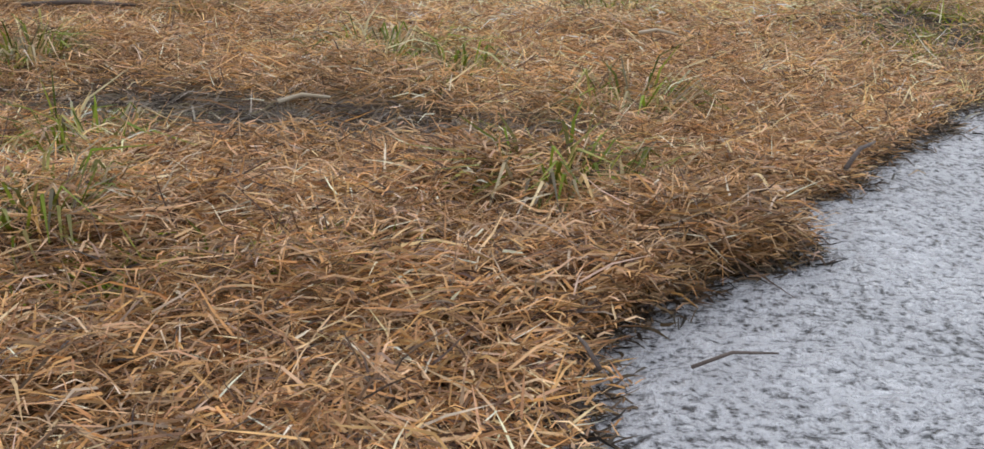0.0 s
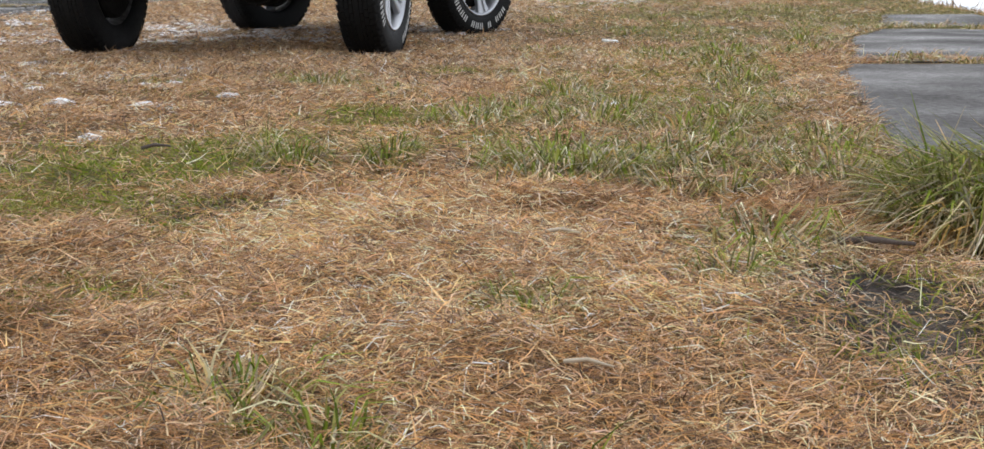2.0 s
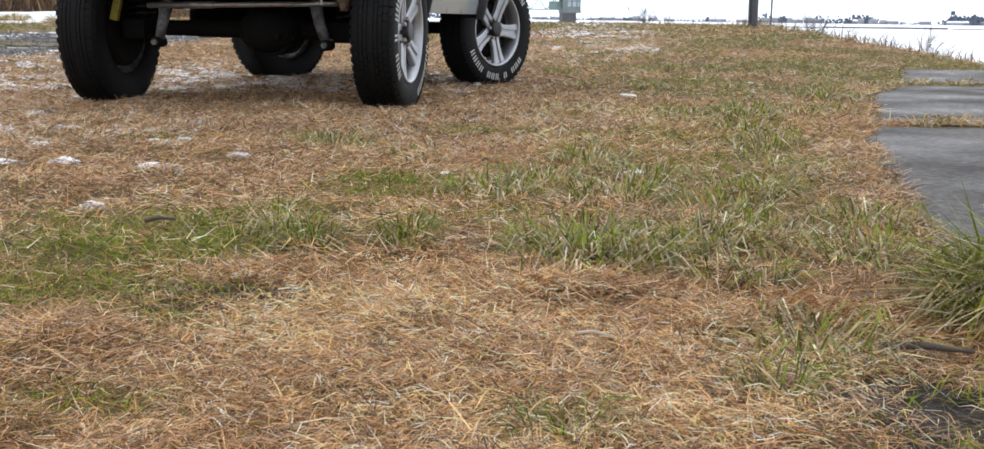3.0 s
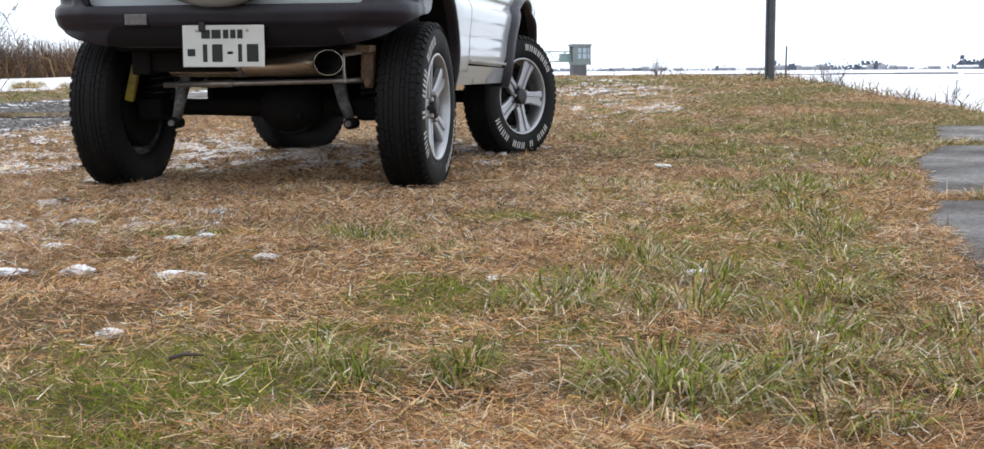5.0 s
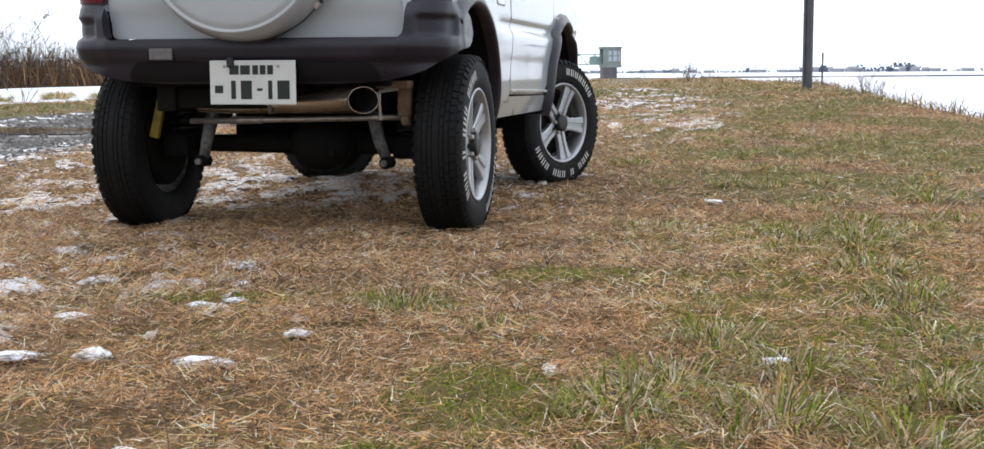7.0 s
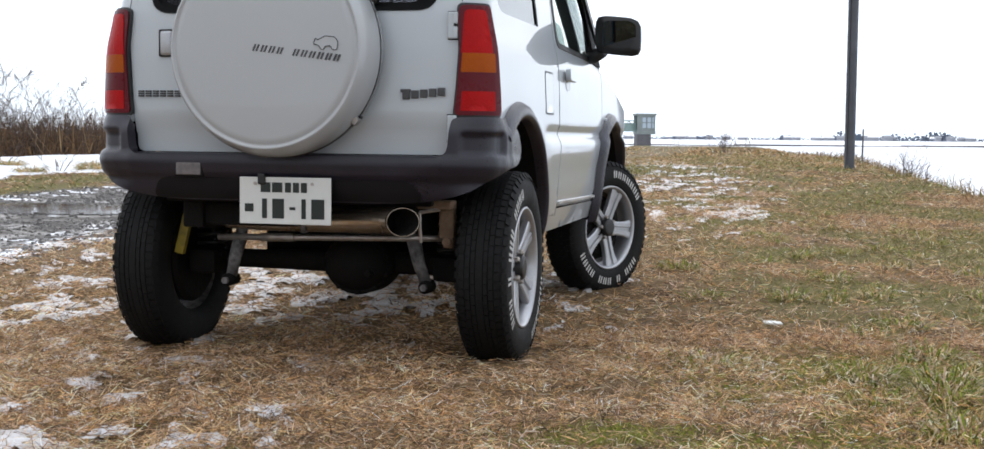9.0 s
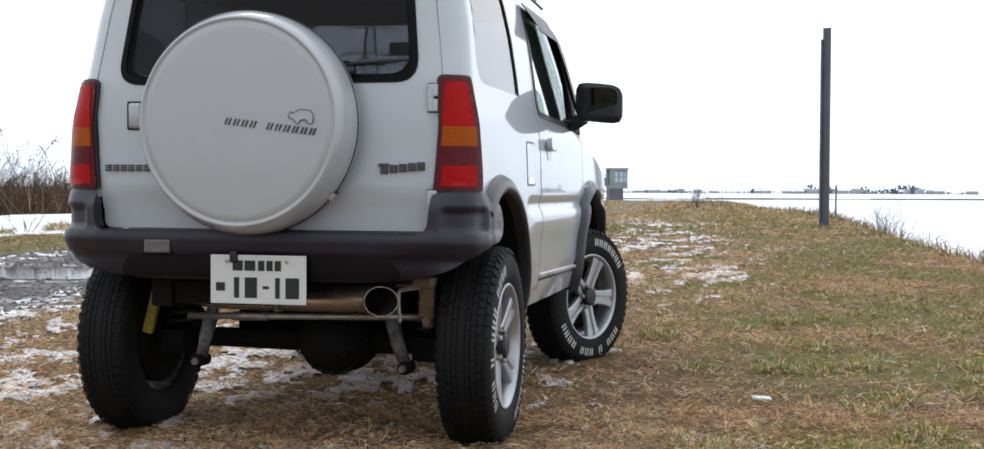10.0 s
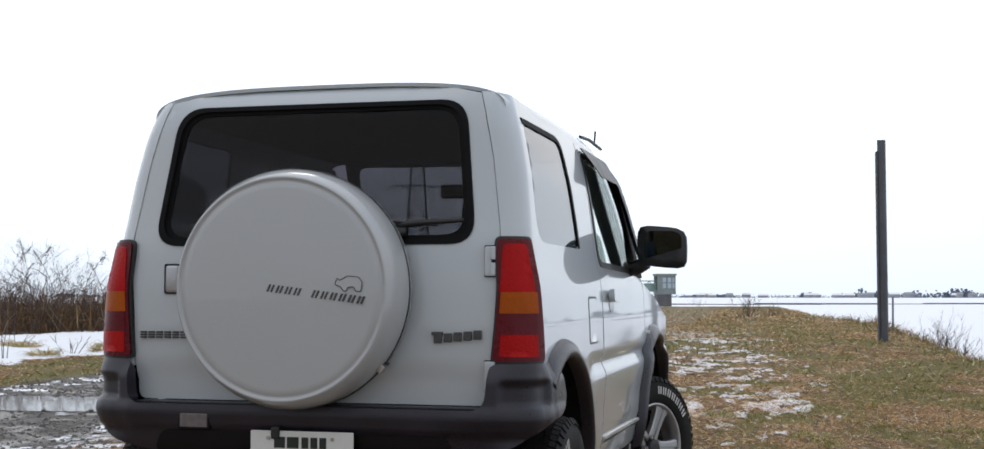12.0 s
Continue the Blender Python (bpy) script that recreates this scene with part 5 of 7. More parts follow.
def slash_cut(bm):
    """Slants the pipe's open end so that its mouth looks backwards."""
    d, n, c = Vector((0.786, -0.618, 0)), Vector((0.30, -0.954, 0)), Vector((0.420, -0.412, 0.505))
    for v in bm.verts:
        if (v.co - c).length < 0.05:
            r = v.co - c
            v.co = v.co - d * (r.dot(n) / d.dot(n))


bm = bmesh.new()
tube(bm, [(-0.30, -0.24, 0.487), (-0.16, -0.26, 0.487), (0.05, -0.275, 0.492), (0.22, -0.30, 0.500), (0.335, -0.345, 0.505), (0.420, -0.412, 0.505)], [0.032, 0.037, 0.040, 0.047, 0.0495, 0.0495], 24, caps=False)
slash_cut(bm)
ex = part("exhaust_pipe", bm, EXHAUST, car, "wide stained steel exhaust tail pipe", smooth=True)
bm = bmesh.new()
tube(bm, [(0.330, -0.341, 0.505), (0.418, -0.4105, 0.505)], 0.0455, 24, caps=False)
slash_cut(bm)
bmesh.ops.reverse_faces(bm, faces=bm.faces)
tube(bm, [(0.326, -0.340, 0.506), (0.330, -0.343, 0.506)], 0.043, 24)
part("pipe_mouth", bm, UNDER, ex)
bm = bmesh.new()
mouth_n, mouth_c = Vector((0.30, -0.954, 0)).normalized(), Vector((0.420, -0.412, 0.505))
mouth_u = Vector((0.954, 0.30, 0)).normalized()
tube(bm, [mouth_c + mouth_n * 0.002 + mouth_u * (0.0555 * math.cos(a)) + Vector((0, 0, 0.0485 * math.sin(a))) for a in (2 * math.pi * k / 40 for k in range(41))], 0.0016, 6, caps=False)
part("pipe_lip", bm, EXHAUST, ex, "bright rolled lip of the tail pipe", smooth=True)
bm = bmesh.new()
tube(bm, [(0.028, -0.272, 0.455), (0.028, -0.272, 0.53)], 0.006, 6)
brick(bm, (0.01, -0.315, 0.45), (0.022, -0.235, 0.535), 0.002)
part("clamp", bm, DULL_METAL, ex)
bm = bmesh.new()
brick(bm, (0.500, -0.25, 0.44), (0.555, -0.20, 0.57), 0.010)
brick(bm, (0.425, -0.31, 0.545), (0.56, -0.22, 0.575), 0.006)
brick(bm, (0.515, -0.245, 0.405), (0.55, -0.215, 0.46), 0.006)
tube(bm, [(0.532, -0.26, 0.428), (0.532, -0.20, 0.428)], 0.016, 10)
part("hanger_bracket", bm, RUSTY, car, "bare metal hanger bracket beside the tail pipe")
bm = bmesh.new()
tube(bm, [(0.455, -0.33, 0.535), (0.455, -0.33, 0.49), (0.458, -0.32, 0.43)], 0.006, 6)
tube(bm, [(0.455, -0.33, 0.535), (0.52, -0.30, 0.545)], 0.007, 6)
part("hanger_rod", bm, STEEL, car)
bm = bmesh.new()
brick(bm, (-0.50, -0.34, 0.555), (0.50, -0.30, 0.86), 0.01)
part("rear_body_panel", bm, UNDER, car)


# wheels
def wheel_meshes():
    """Tyre, tread, lettering, rim, spokes and hub, round the x axis with the outer face towards +x."""
    R, W = 0.354, 0.100
    t = bmesh.new()
    lathe(t, [(0.214, 0.080), (0.221, 0.090), (0.234, 0.0985), (0.268, 0.104), (0.305, 0.101), (0.328, 0.094), (0.342, 0.082), (0.345, 0.06), (0.345, -0.06), (0.342, -0.082), (0.328, -0.094), (0.305, -0.101), (0.268, -0.104), (0.230, -0.0985), (0.212, -0.092), (0.205, -0.080)], 80)
    tr = bmesh.new()
    for j, (x0, x1) in enumerate(((-0.083, -0.058), (-0.0545, -0.0365), (-0.032, -0.0165), (-0.0135, 0.0135), (0.0165, 0.032), (0.0365, 0.0545), (0.058, 0.083))):
        n = 72 if j in (0, 6) else 58
        for i in range(n):
            a, w = 2 * math.pi * (i + 0.5 * (j % 2)) / n, 2 * math.pi / n * (0.80 if j in (0, 6) else 0.93 if j != 3 else 0.985)
            v = []
            for r in (0.342, R - 0.002):
                for (xx, aa) in ((x0, a - w / 2), (x1, a - w / 2), (x1, a + w / 2), (x0, a + w / 2)):
                    rr = r - (0.008 if abs(xx) > 0.08 else 0)
                    v.append(tr.verts.new((xx, rr * math.cos(aa), rr * math.sin(aa))))
            for q in ((4, 5, 6, 7), (0, 1, 5, 4), (1, 2, 6, 5), (2, 3, 7, 6), (3, 0, 4, 7)):
                tr.faces.new([v[k] for k in q])
    for sgn in (-1, 1):
        for i in range(54):
            a, w = 2 * math.pi * i / 54, 2 * math.pi / 54 * 0.6
            v = [tr.verts.new((sgn * x, r * math.cos(aa), r * math.sin(aa))) for x, r in ((0.0835, 0.345), (0.0975, 0.325)) for aa in (a - w / 2, a + w / 2)]
            u = [tr.verts.new((sgn * (x + 0.004), (r + 0.003) * math.cos(aa), (r + 0.003) * math.sin(aa))) for x, r in ((0.0835, 0.345), (0.0975, 0.325)) for aa in (a - w / 2, a + w / 2)]
            for q in ((u[0], u[1], u[3], u[2]), (v[0], v[1], u[1], u[0]), (v[2], v[3], u[3], u[2]), (v[0], v[2], u[2], u[0]), (v[1], v[3], u[3], u[1])):
                tr.faces.new(q)
    bmesh.ops.recalc_face_normals(tr, faces=tr.faces)
    letters = []

    def block(le, a0, a1, r0, r1):
        def p(a, r):
            return le.verts.new((float(np.interp(r, [0.230, 0.268, 0.305, 0.328], [0.0985, 0.104, 0.101, 0.094])) + 0.0022, r * math.cos(a), r * math.sin(a)))
        le.faces.new((p(a0, r0), p(a1, r0), p(a1, r1), p(a0, r1)))
    for start, count in ((radians(-89), 7), (radians(86), 14)):
        for i in range(count):
            a = start + i * radians(8.4)
            if count == 14 and i in (4, 8, 10):
                continue
            le = bmesh.new()
            letters.append(le)
            block(le, a, a + radians(2.0), 0.266, 0.303)
            block(le, a + radians(3.7), a + radians(5.7), 0.266, 0.303)
    rim = bmesh.new()
    lathe(rim, [(0.213, 0.086), (0.209, 0.090), (0.203, 0.088), (0.198, 0.080), (0.192, 0.055), (0.186, 0.0), (0.196, 0.0), (0.202, 0.065)], 64, closed=True)
    well = bmesh.new()
    lathe(well, [(0.186, -0.001), (0.190, -0.05), (0.203, -0.080), (0.213, -0.083), (0.211, -0.074), (0.198, -0.04), (0.196, -0.001)], 64, closed=True)
    bmesh.ops.recalc_face_normals(well, faces=well.faces)
    bmesh.ops.recalc_face_normals(rim, faces=rim.faces)
    sp = bmesh.new()
    half = [(0.045, 0.060, 0.036), (0.10, 0.065, 0.034), (0.15, 0.070, 0.038), (0.196, 0.076, 0.050)]
    rows = []
    for r, x, w in half:
        rows.append([sp.verts.new((xx, yy, r)) for xx, yy in ((x - 0.026, -w), (x - 0.004, -w), (x, -w * 0.82), (x, -w * 0.28), (x - 0.009, -w * 0.2), (x - 0.009, w * 0.2), (x, w * 0.28), (x, w * 0.82), (x - 0.004, w), (x - 0.026, w))])
    for a, b in zip(rows, rows[1:]):
        for k in range(10):
            sp.faces.new((a[k], b[k], b[(k + 1) % 10], a[(k + 1) % 10]))
    sp.faces.new(rows[0]); sp.faces.new(rows[-1][::-1])
    bmesh.ops.recalc_face_normals(sp, faces=sp.faces)
    hub = bmesh.new()
    lathe(hub, [(0.0, 0.030), (0.075, 0.030), (0.075, 0.050), (0.064, 0.055), (0.047, 0.057), (0.045, 0.080), (0.040, 0.086), (0.028, 0.088), (0.0, 0.088)], 32)
    bmesh.ops.recalc_face_normals(hub, faces=hub.faces)
    nut = bmesh.new()
    lathe(nut, [(0.0, 0.055), (0.0115, 0.055), (0.0115, 0.072), (0.008, 0.078), (0.0, 0.078)], 6)
    bmesh.ops.recalc_face_normals(nut, faces=nut.faces)
    drum = bmesh.new()
    lathe(drum, [(0.0, -0.085), (0.16, -0.085), (0.175, -0.07), (0.172, 0.0), (0.14, 0.025), (0.0, 0.028)], 32)
    bmesh.ops.recalc_face_normals(drum, faces=drum.faces)
    for b_ in (rim, well, sp):
        bmesh.ops.scale(b_, vec=(1, 1.048, 1.048), verts=b_.verts)
    for b_ in (t, tr, *letters):
        bmesh.ops.scale(b_, vec=(0.91, 1, 1), verts=b_.verts)
    return t, tr, letters, rim, sp, hub, nut, drum, well


t, tr, letters, rim, sp, hub, nut, drum, well = wheel_meshes()
first = part("wheel", rim, ALLOY, car, "silver five-spoke alloy wheel with a black tyre", smooth=True)
tyre = part("tyre", t, RUBBER, first, smooth=True)
part("tread", tr, RUBBER, tyre)
for le in letters:
    part("sidewall_mark", le, WHITE_RUBBER, tyre, "white block on the sidewall in place of a letter")
part("wheel_well", well, DULL_METAL, first)
spoke = part("spoke", sp, ALLOY, first)
part("hub_cap", hub, TRIM, first, "black hub cap")
stud = part("wheel_nut", nut, STEEL, first)
part("brake_drum", drum, UNDER, first)
for i in range(1, 5):
    k = spoke.copy(); scene.collection.objects.link(k)
    k.matrix_basis = Matrix.Rotation(2 * math.pi * i / 5, 4, "X")
for i in range(5):
    k = stud if i == 0 else stud.copy()
    if i:
        scene.collection.objects.link(k)
    a = 2 * math.pi * (i + 0.5) / 5
    k.matrix_basis = Matrix.Translation((0, 0.056 * math.sin(a), 0.056 * math.cos(a)))
first.matrix_basis = pose(TRACK + 0.010, 0, HUB, 20, 0, 0)
copy_thing(first, pose(TRACK + 0.016, BASE - 0.02, HUB, 0, 0, -27) @ pose(0, 0, 0, 120, 0, 0))
copy_thing(first, pose(-TRACK + 0.030, 0, HUB, 0, 0, 180) @ pose(0, 0, 0, 50, 0, 0))
copy_thing(first, pose(-TRACK + 0.030, BASE + 0.02, HUB, 0, 0, 154) @ pose(0, 0, 0, 10, 0, 0))


# ---- far things ----
def stem_mesh(rng, height, count, spread_, wild=0.16, thick=0.006, depth_=2):
    """A dead plant of forking stems: thin tapered three-sided rods."""
    bm = bmesh.new()

    def grow(p, d, length, r, depth):
        n = 3
        pts = [p]
        for k in range(n):
            d = (d + Vector((rng.uniform(-1, 1), rng.uniform(-1, 1), rng.uniform(-0.5, 0.5))) * wild).normalized()
            p = p + d * length / n
            pts.append(p)
        tube(bm, pts, [r * (1 - 0.25 * k) for k in range(n + 1)], 3, caps=False)
        if depth:
            for k in range(rng.randint(2, 4)):
                q = pts[rng.randint(1, n)]
                nd = (d + Vector((rng.uniform(-1, 1), rng.uniform(-1, 1), rng.uniform(-0.2, 0.7))) * 0.75).normalized()
                grow(q, nd, length * rng.uniform(0.35, 0.65), r * 0.55, depth - 1)
    for _ in range(count):
        a, e = rng.uniform(0, 6.283), rng.uniform(0.0, 1.0)
        base = Vector((math.cos(a), math.sin(a), 0)) * spread_ * 0.35 * e
        d = Vector((math.cos(a) * spread_ * e / height, math.sin(a) * spread_ * e / height, 1)).normalized()
        grow(base, d, height * rng.uniform(0.45, 0.75), thick, depth_)
    return bm


rng = random.Random(4)


def plant(name, label, at, height, count, wide_, material, thick=0.006, group="", wild=0.16, depth_=2):
    bm = stem_mesh(rng, height, count, wide_, wild, thick, depth_)
    ob = part(name, bm, material, None)
    ob.location = (at[0], at[1], float(ground_z(at[0], at[1])) - 0.02)
    return tagged(ob, label, "dead plant", group)


for x, y, h, c, w in ((10.1, 60, 1.05, 16, 1.0), (11.4, 62, 0.7, 8, 0.7), (15.5, 90, 1.0, 8, 1.0), (25.5, 185, 1.5, 12, 2.2)):
    plant("bare_shrub", "leafless grey shrub on the crest of the bank", (x, y), h, c, w, TWIG, 0.016, "shrubs on the bank")
for x, y, h, c, w in ((8.15, 28, 0.75, 9, 0.4), (8.45, 28.5, 0.5, 8, 0.4), (5.74, 16.4, 0.32, 5, 0.15), (7.65, 26, 0.75, 12, 0.6), (7.9, 26.6, 0.6, 9, 0.5), (5.5, 14.6, 0.38, 8, 0.3), (13.7, 41, 0.75, 9, 0.9), (10.1, 36, 0.5, 9, 0.5), (6.8, 22.5, 0.5, 6, 0.3), (8.9, 31, 0.4, 9, 0.5)):
    plant("dry_weed", "dead brown weed at the edge of the bank", (x, y), h, c, w, TWIG, 0.007, "weeds on the bank's edge")
for x, y, h, c, w in ((-7.2, 19.5, 0.7, 3, 0.25), (-8.0, 22.0, 0.4, 4, 0.4), (-6.7, 20.8, 0.35, 5, 0.3)):
    plant("dry_weed", "dead stems poking through the snow", (x, y), h, c, w, TWIG, 0.008, "weeds in the drift")

# the steel post beside the bank, and a thin stake
post = tagged(new("steel_post"), "dark grey steel post with a narrow side rail", "post")
post.location = (6.09, 24.5, float(ground_z(6.09, 24.5)))
bm = bmesh.new()
tube(bm, [(0.02, 0, -0.15), (0.02, 0, 3.50)], 0.072, 20)
bmesh.ops.bevel(bm, geom=[e for e in bm.edges if len(e.link_faces) == 2 and e.calc_face_angle(0) > 1], offset=0.008, segments=2, affect="EDGES")
part("shaft", bm, POST, post, smooth=False)
bm = bmesh.new()
brick(bm, (-0.085, -0.035, -0.15), (-0.054, 0.035, 3.30), 0.005)
part("side_rail", bm, POST, post)
bm = bmesh.new()
tube(bm, [(8.70, 33.0, float(ground_z(8.7, 33)) - 0.05), (8.71, 33.0, 1.04)], 0.022, 8)
tagged(part("marker_stake", bm, POST, None), "thin grey marker stake in the grass", "stake")

# the sluice tower with its truss bridge
tower = tagged(new("sluice_tower"), "grey-green concrete sluice gate tower", "tower")
tower.matrix_world = pose(22.2, 200, -0.35, 0, 0, 6)
bm = bmesh.new()
brick(bm, (-1.35, -1.3, -1.0), (0.75, 1.3, 1.75), 0.03)
part("base", bm, TOWER_BASE, tower, "dark concrete base")
bm = bmesh.new()
brick(bm, (-1.45, -1.5, 1.60), (1.40, 1.5, 2.05), 0.03)
part("slab", bm, TOWER_WALL, tower)
bm = bmesh.new()
brick(bm, (-1.55, -1.6, 4.45), (1.50, 1.6, 4.75), 0.03)
part("roof_slab", bm, TOWER_WALL, tower)
for x0, x1 in ((-1.40, -0.62), (-0.05, 0.12), (0.72, 0.86), (1.22, 1.36)):
    for yy in (-1.45, 1.25):
        bm = bmesh.new()
        brick(bm, (x0, yy, 2.05), (x1, yy + 0.2, 4.45), 0.01)
        part("pillar", bm, TOWER_WALL, tower)
bm = bmesh.new()
brick(bm, (-0.62, -1.42, 2.05), (1.3, -1.30, 2.55))
brick(bm, (-0.62, -1.42, 3.30), (1.3, -1.32, 3.42))
brick(bm, (-0.62, -1.42, 4.15), (1.3, -1.32, 4.45))
part("wall", bm, TOWER_WALL, tower)
for x0, x1 in ((-0.62, -0.05), (0.12, 0.72), (0.86, 1.22)):
    bm = bmesh.new()
    brick(bm, (x0, -1.30, 2.55), (x1, -1.27, 4.15))
    part("pane", bm, PANE, tower)
bm = bmesh.new()
brick(bm, (-0.9, 1.2, 2.05), (1.3, 1.25, 4.45))
part("rear_wall", bm, PANE, tower)
bridge = tagged(new("truss_bridge"), "pale green steel truss footbridge to the tower", "bridge")
bridge.matrix_world = pose(22.2, 200, -0.35, 0, 0, 6)
for z in (2.0, 3.55):
    bm = bmesh.new()
    brick(bm, (-40, -0.9, z), (-1.4, -0.75, z + 0.17))
    part("chord", bm, TOWER_GREEN, bridge)
for i in range(16):
    x = -1.4 - i * 2.4
    for z0, z1, x0 in ((2.1, 3.6, x), (3.6, 2.1, x - 1.2)):
        bm = bmesh.new()
        tube(bm, [(x0, -0.82, z0), (x0 - 1.2, -0.82, z1)], 0.07, 5)
        part("brace", bm, TOWER_GREEN, bridge)
bm = bmesh.new()
brick(bm, (-3.2, -0.7, 2.1), (-1.5, 0.5, 3.3), 0.05)
part("gate_gear", bm, TOWER_GREEN, bridge, "green gate gear housing")

# a lattice pylon beyond
pylon = tagged(new("power_pylon"), "grey lattice steel power pylon", "pylon")
pylon.location = (-20.2, 260, -1)
H, N = 36.0, 12
for sx in (-1, 1):
    for sy in (-1, 1):
        bm = bmesh.new()
        tube(bm, [(sx * 3.0, sy * 3.0, 0), (sx * 0.7, sy * 0.7, H)], 0.14, 4)
        part("leg", bm, POST, pylon)
bm = bmesh.new()
for i in range(N):
    z0, z1 = H * i / N, H * (i + 1) / N
    w0, w1 = 3.0 - 2.3 * i / N, 3.0 - 2.3 * (i + 1) / N
    for sy in (-1, 1):
        tube(bm, [(-w0, sy * w0, z0), (w1, sy * w1, z1)], 0.06, 3)
        tube(bm, [(w0, sy * w0, z0), (-w1, sy * w1, z1)], 0.06, 3)
        tube(bm, [(-w1, sy * w1, z1), (w1, sy * w1, z1)], 0.05, 3)
part("brace", bm, POST, pylon)
for z in (24.0, 29.0, 34.0):
    bm = bmesh.new()
    tube(bm, [(-5.5, 0, z), (5.5, 0, z)], 0.12, 4)
    part("arm", bm, POST, pylon)
for z in (24.0, 29.0):
    bm = bmesh.new()
    for x in (-5.4, 5.4):
        tube(bm, [(-20.2 + x - 20, 261, z - 2.0), (-20.2 + x, 260, z - 1.2), (-20.2 + x + 22, 259, z - 2.0)], 0.05, 3)
    part("power_line", bm, POST, None)
    tagged(bpy.context.scene.collection.objects[-1], "thin sagging overhead power line", "power line")

# dyke line, far woods and houses
bm = bmesh.new()
for i in range(60):
    x = -200 + i * 15
    y = 310 + 12 * math.sin(i * 0.7)
    brick(bm, (x, y, -1.2), (x + 15.2, y + 3, -0.72 + 0.12 * math.sin(i * 1.9)))
dyke = part("dyke", bm, TOWER_BASE, None)
tagged(dyke, "low dark dyke across the snowfield", "dyke", kind="structure")


def clump_arrays(items, seed):
    """Ragged leaf clumps: many small tilted squares about each centre."""
    r = np.random.RandomState(seed)
    vs = []
    for cx, cy, cz, rx, rz, count in items:
        d = r.normal(size=(count, 3)) * np.array([rx, rx, rz]) * 0.5
        c = np.array([cx, cy, cz]) + d
        a = r.uniform(0, math.pi, count)
        s = r.uniform(0.35, 0.9, count) * rz * 0.35
        u = np.stack([np.cos(a), r.uniform(-0.4, 0.4, count), np.sin(a)], -1) * s[:, None]
        v = np.stack([-np.sin(a), r.uniform(-0.4, 0.4, count), np.cos(a)], -1) * s[:, None]
        vs.append(np.stack([c - u - v, c + u - v, c + u + v, c - u + v], 1).reshape(-1, 3))
    vs = np.concatenate(vs)
    return vs, np.arange(len(vs)).reshape(-1, 4)


r = np.random.RandomState(8)
items = []
for i in range(260):
    x = r.uniform(-500, 800)
    big_ = 1.0 + 1.6 * (r.rand() < 0.16)
    items.append((x, 1400 + r.uniform(-60, 60), -1 + 0.9 * big_, 9 * r.uniform(0.5, 1.8), 1.7 * big_, 26))
for x0, x1, h in ((452, 470, 5.0), (566, 600, 7.0), (377, 386, 3.8), (300, 308, 3.2), (190, 225, 2.6)):
    for k in range(9):
        items.append((x0 + (x1 - x0) * k / 8, 1380 + r.uniform(-10, 10), h * 0.2 - 0.5, (x1 - x0) / 7, h * r.uniform(0.7, 1.1), 70))
va, qa = clump_arrays(items, 3)
tagged(arrays_mesh("far_woods", va, qa, WOODS, False), "distant row of bare trees, coloured bluish for haze", "woods", kind="stuff")
for i in range(34):
    x = r.uniform(60, 640)
    w, h = r.uniform(5, 11), r.uniform(2.2, 3.8)
    house = tagged(new("farmhouse"), "distant small house with a snowy roof", "house", "houses on the far shore")
    house.matrix_world = pose(x, 1350 + r.uniform(-40, 30), -1.0, 0, 0, r.uniform(-30, 30))
    bm = bmesh.new()
    brick(bm, (-w / 2, -3, 0), (w / 2, 3, h))
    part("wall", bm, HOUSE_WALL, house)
    bm = bmesh.new()
    v = [bm.verts.new(c) for c in ((-w / 2 - 0.4, -3.5, h), (w / 2 + 0.4, -3.5, h), (w / 2 + 0.4, 3.5, h), (-w / 2 - 0.4, 3.5, h), (-w / 2, 0, h + 2), (w / 2, 0, h + 2))]
    for q in ((0, 1, 5, 4), (2, 3, 4, 5), (1, 2, 5), (3, 0, 4), (3, 2, 1, 0)):
        bm.faces.new([v[k] for k in q])
    part("roof", bm, SNOW if i % 3 else HOUSE_WALL, house)


# ---- grass ----
R = np.random.RandomState(12)


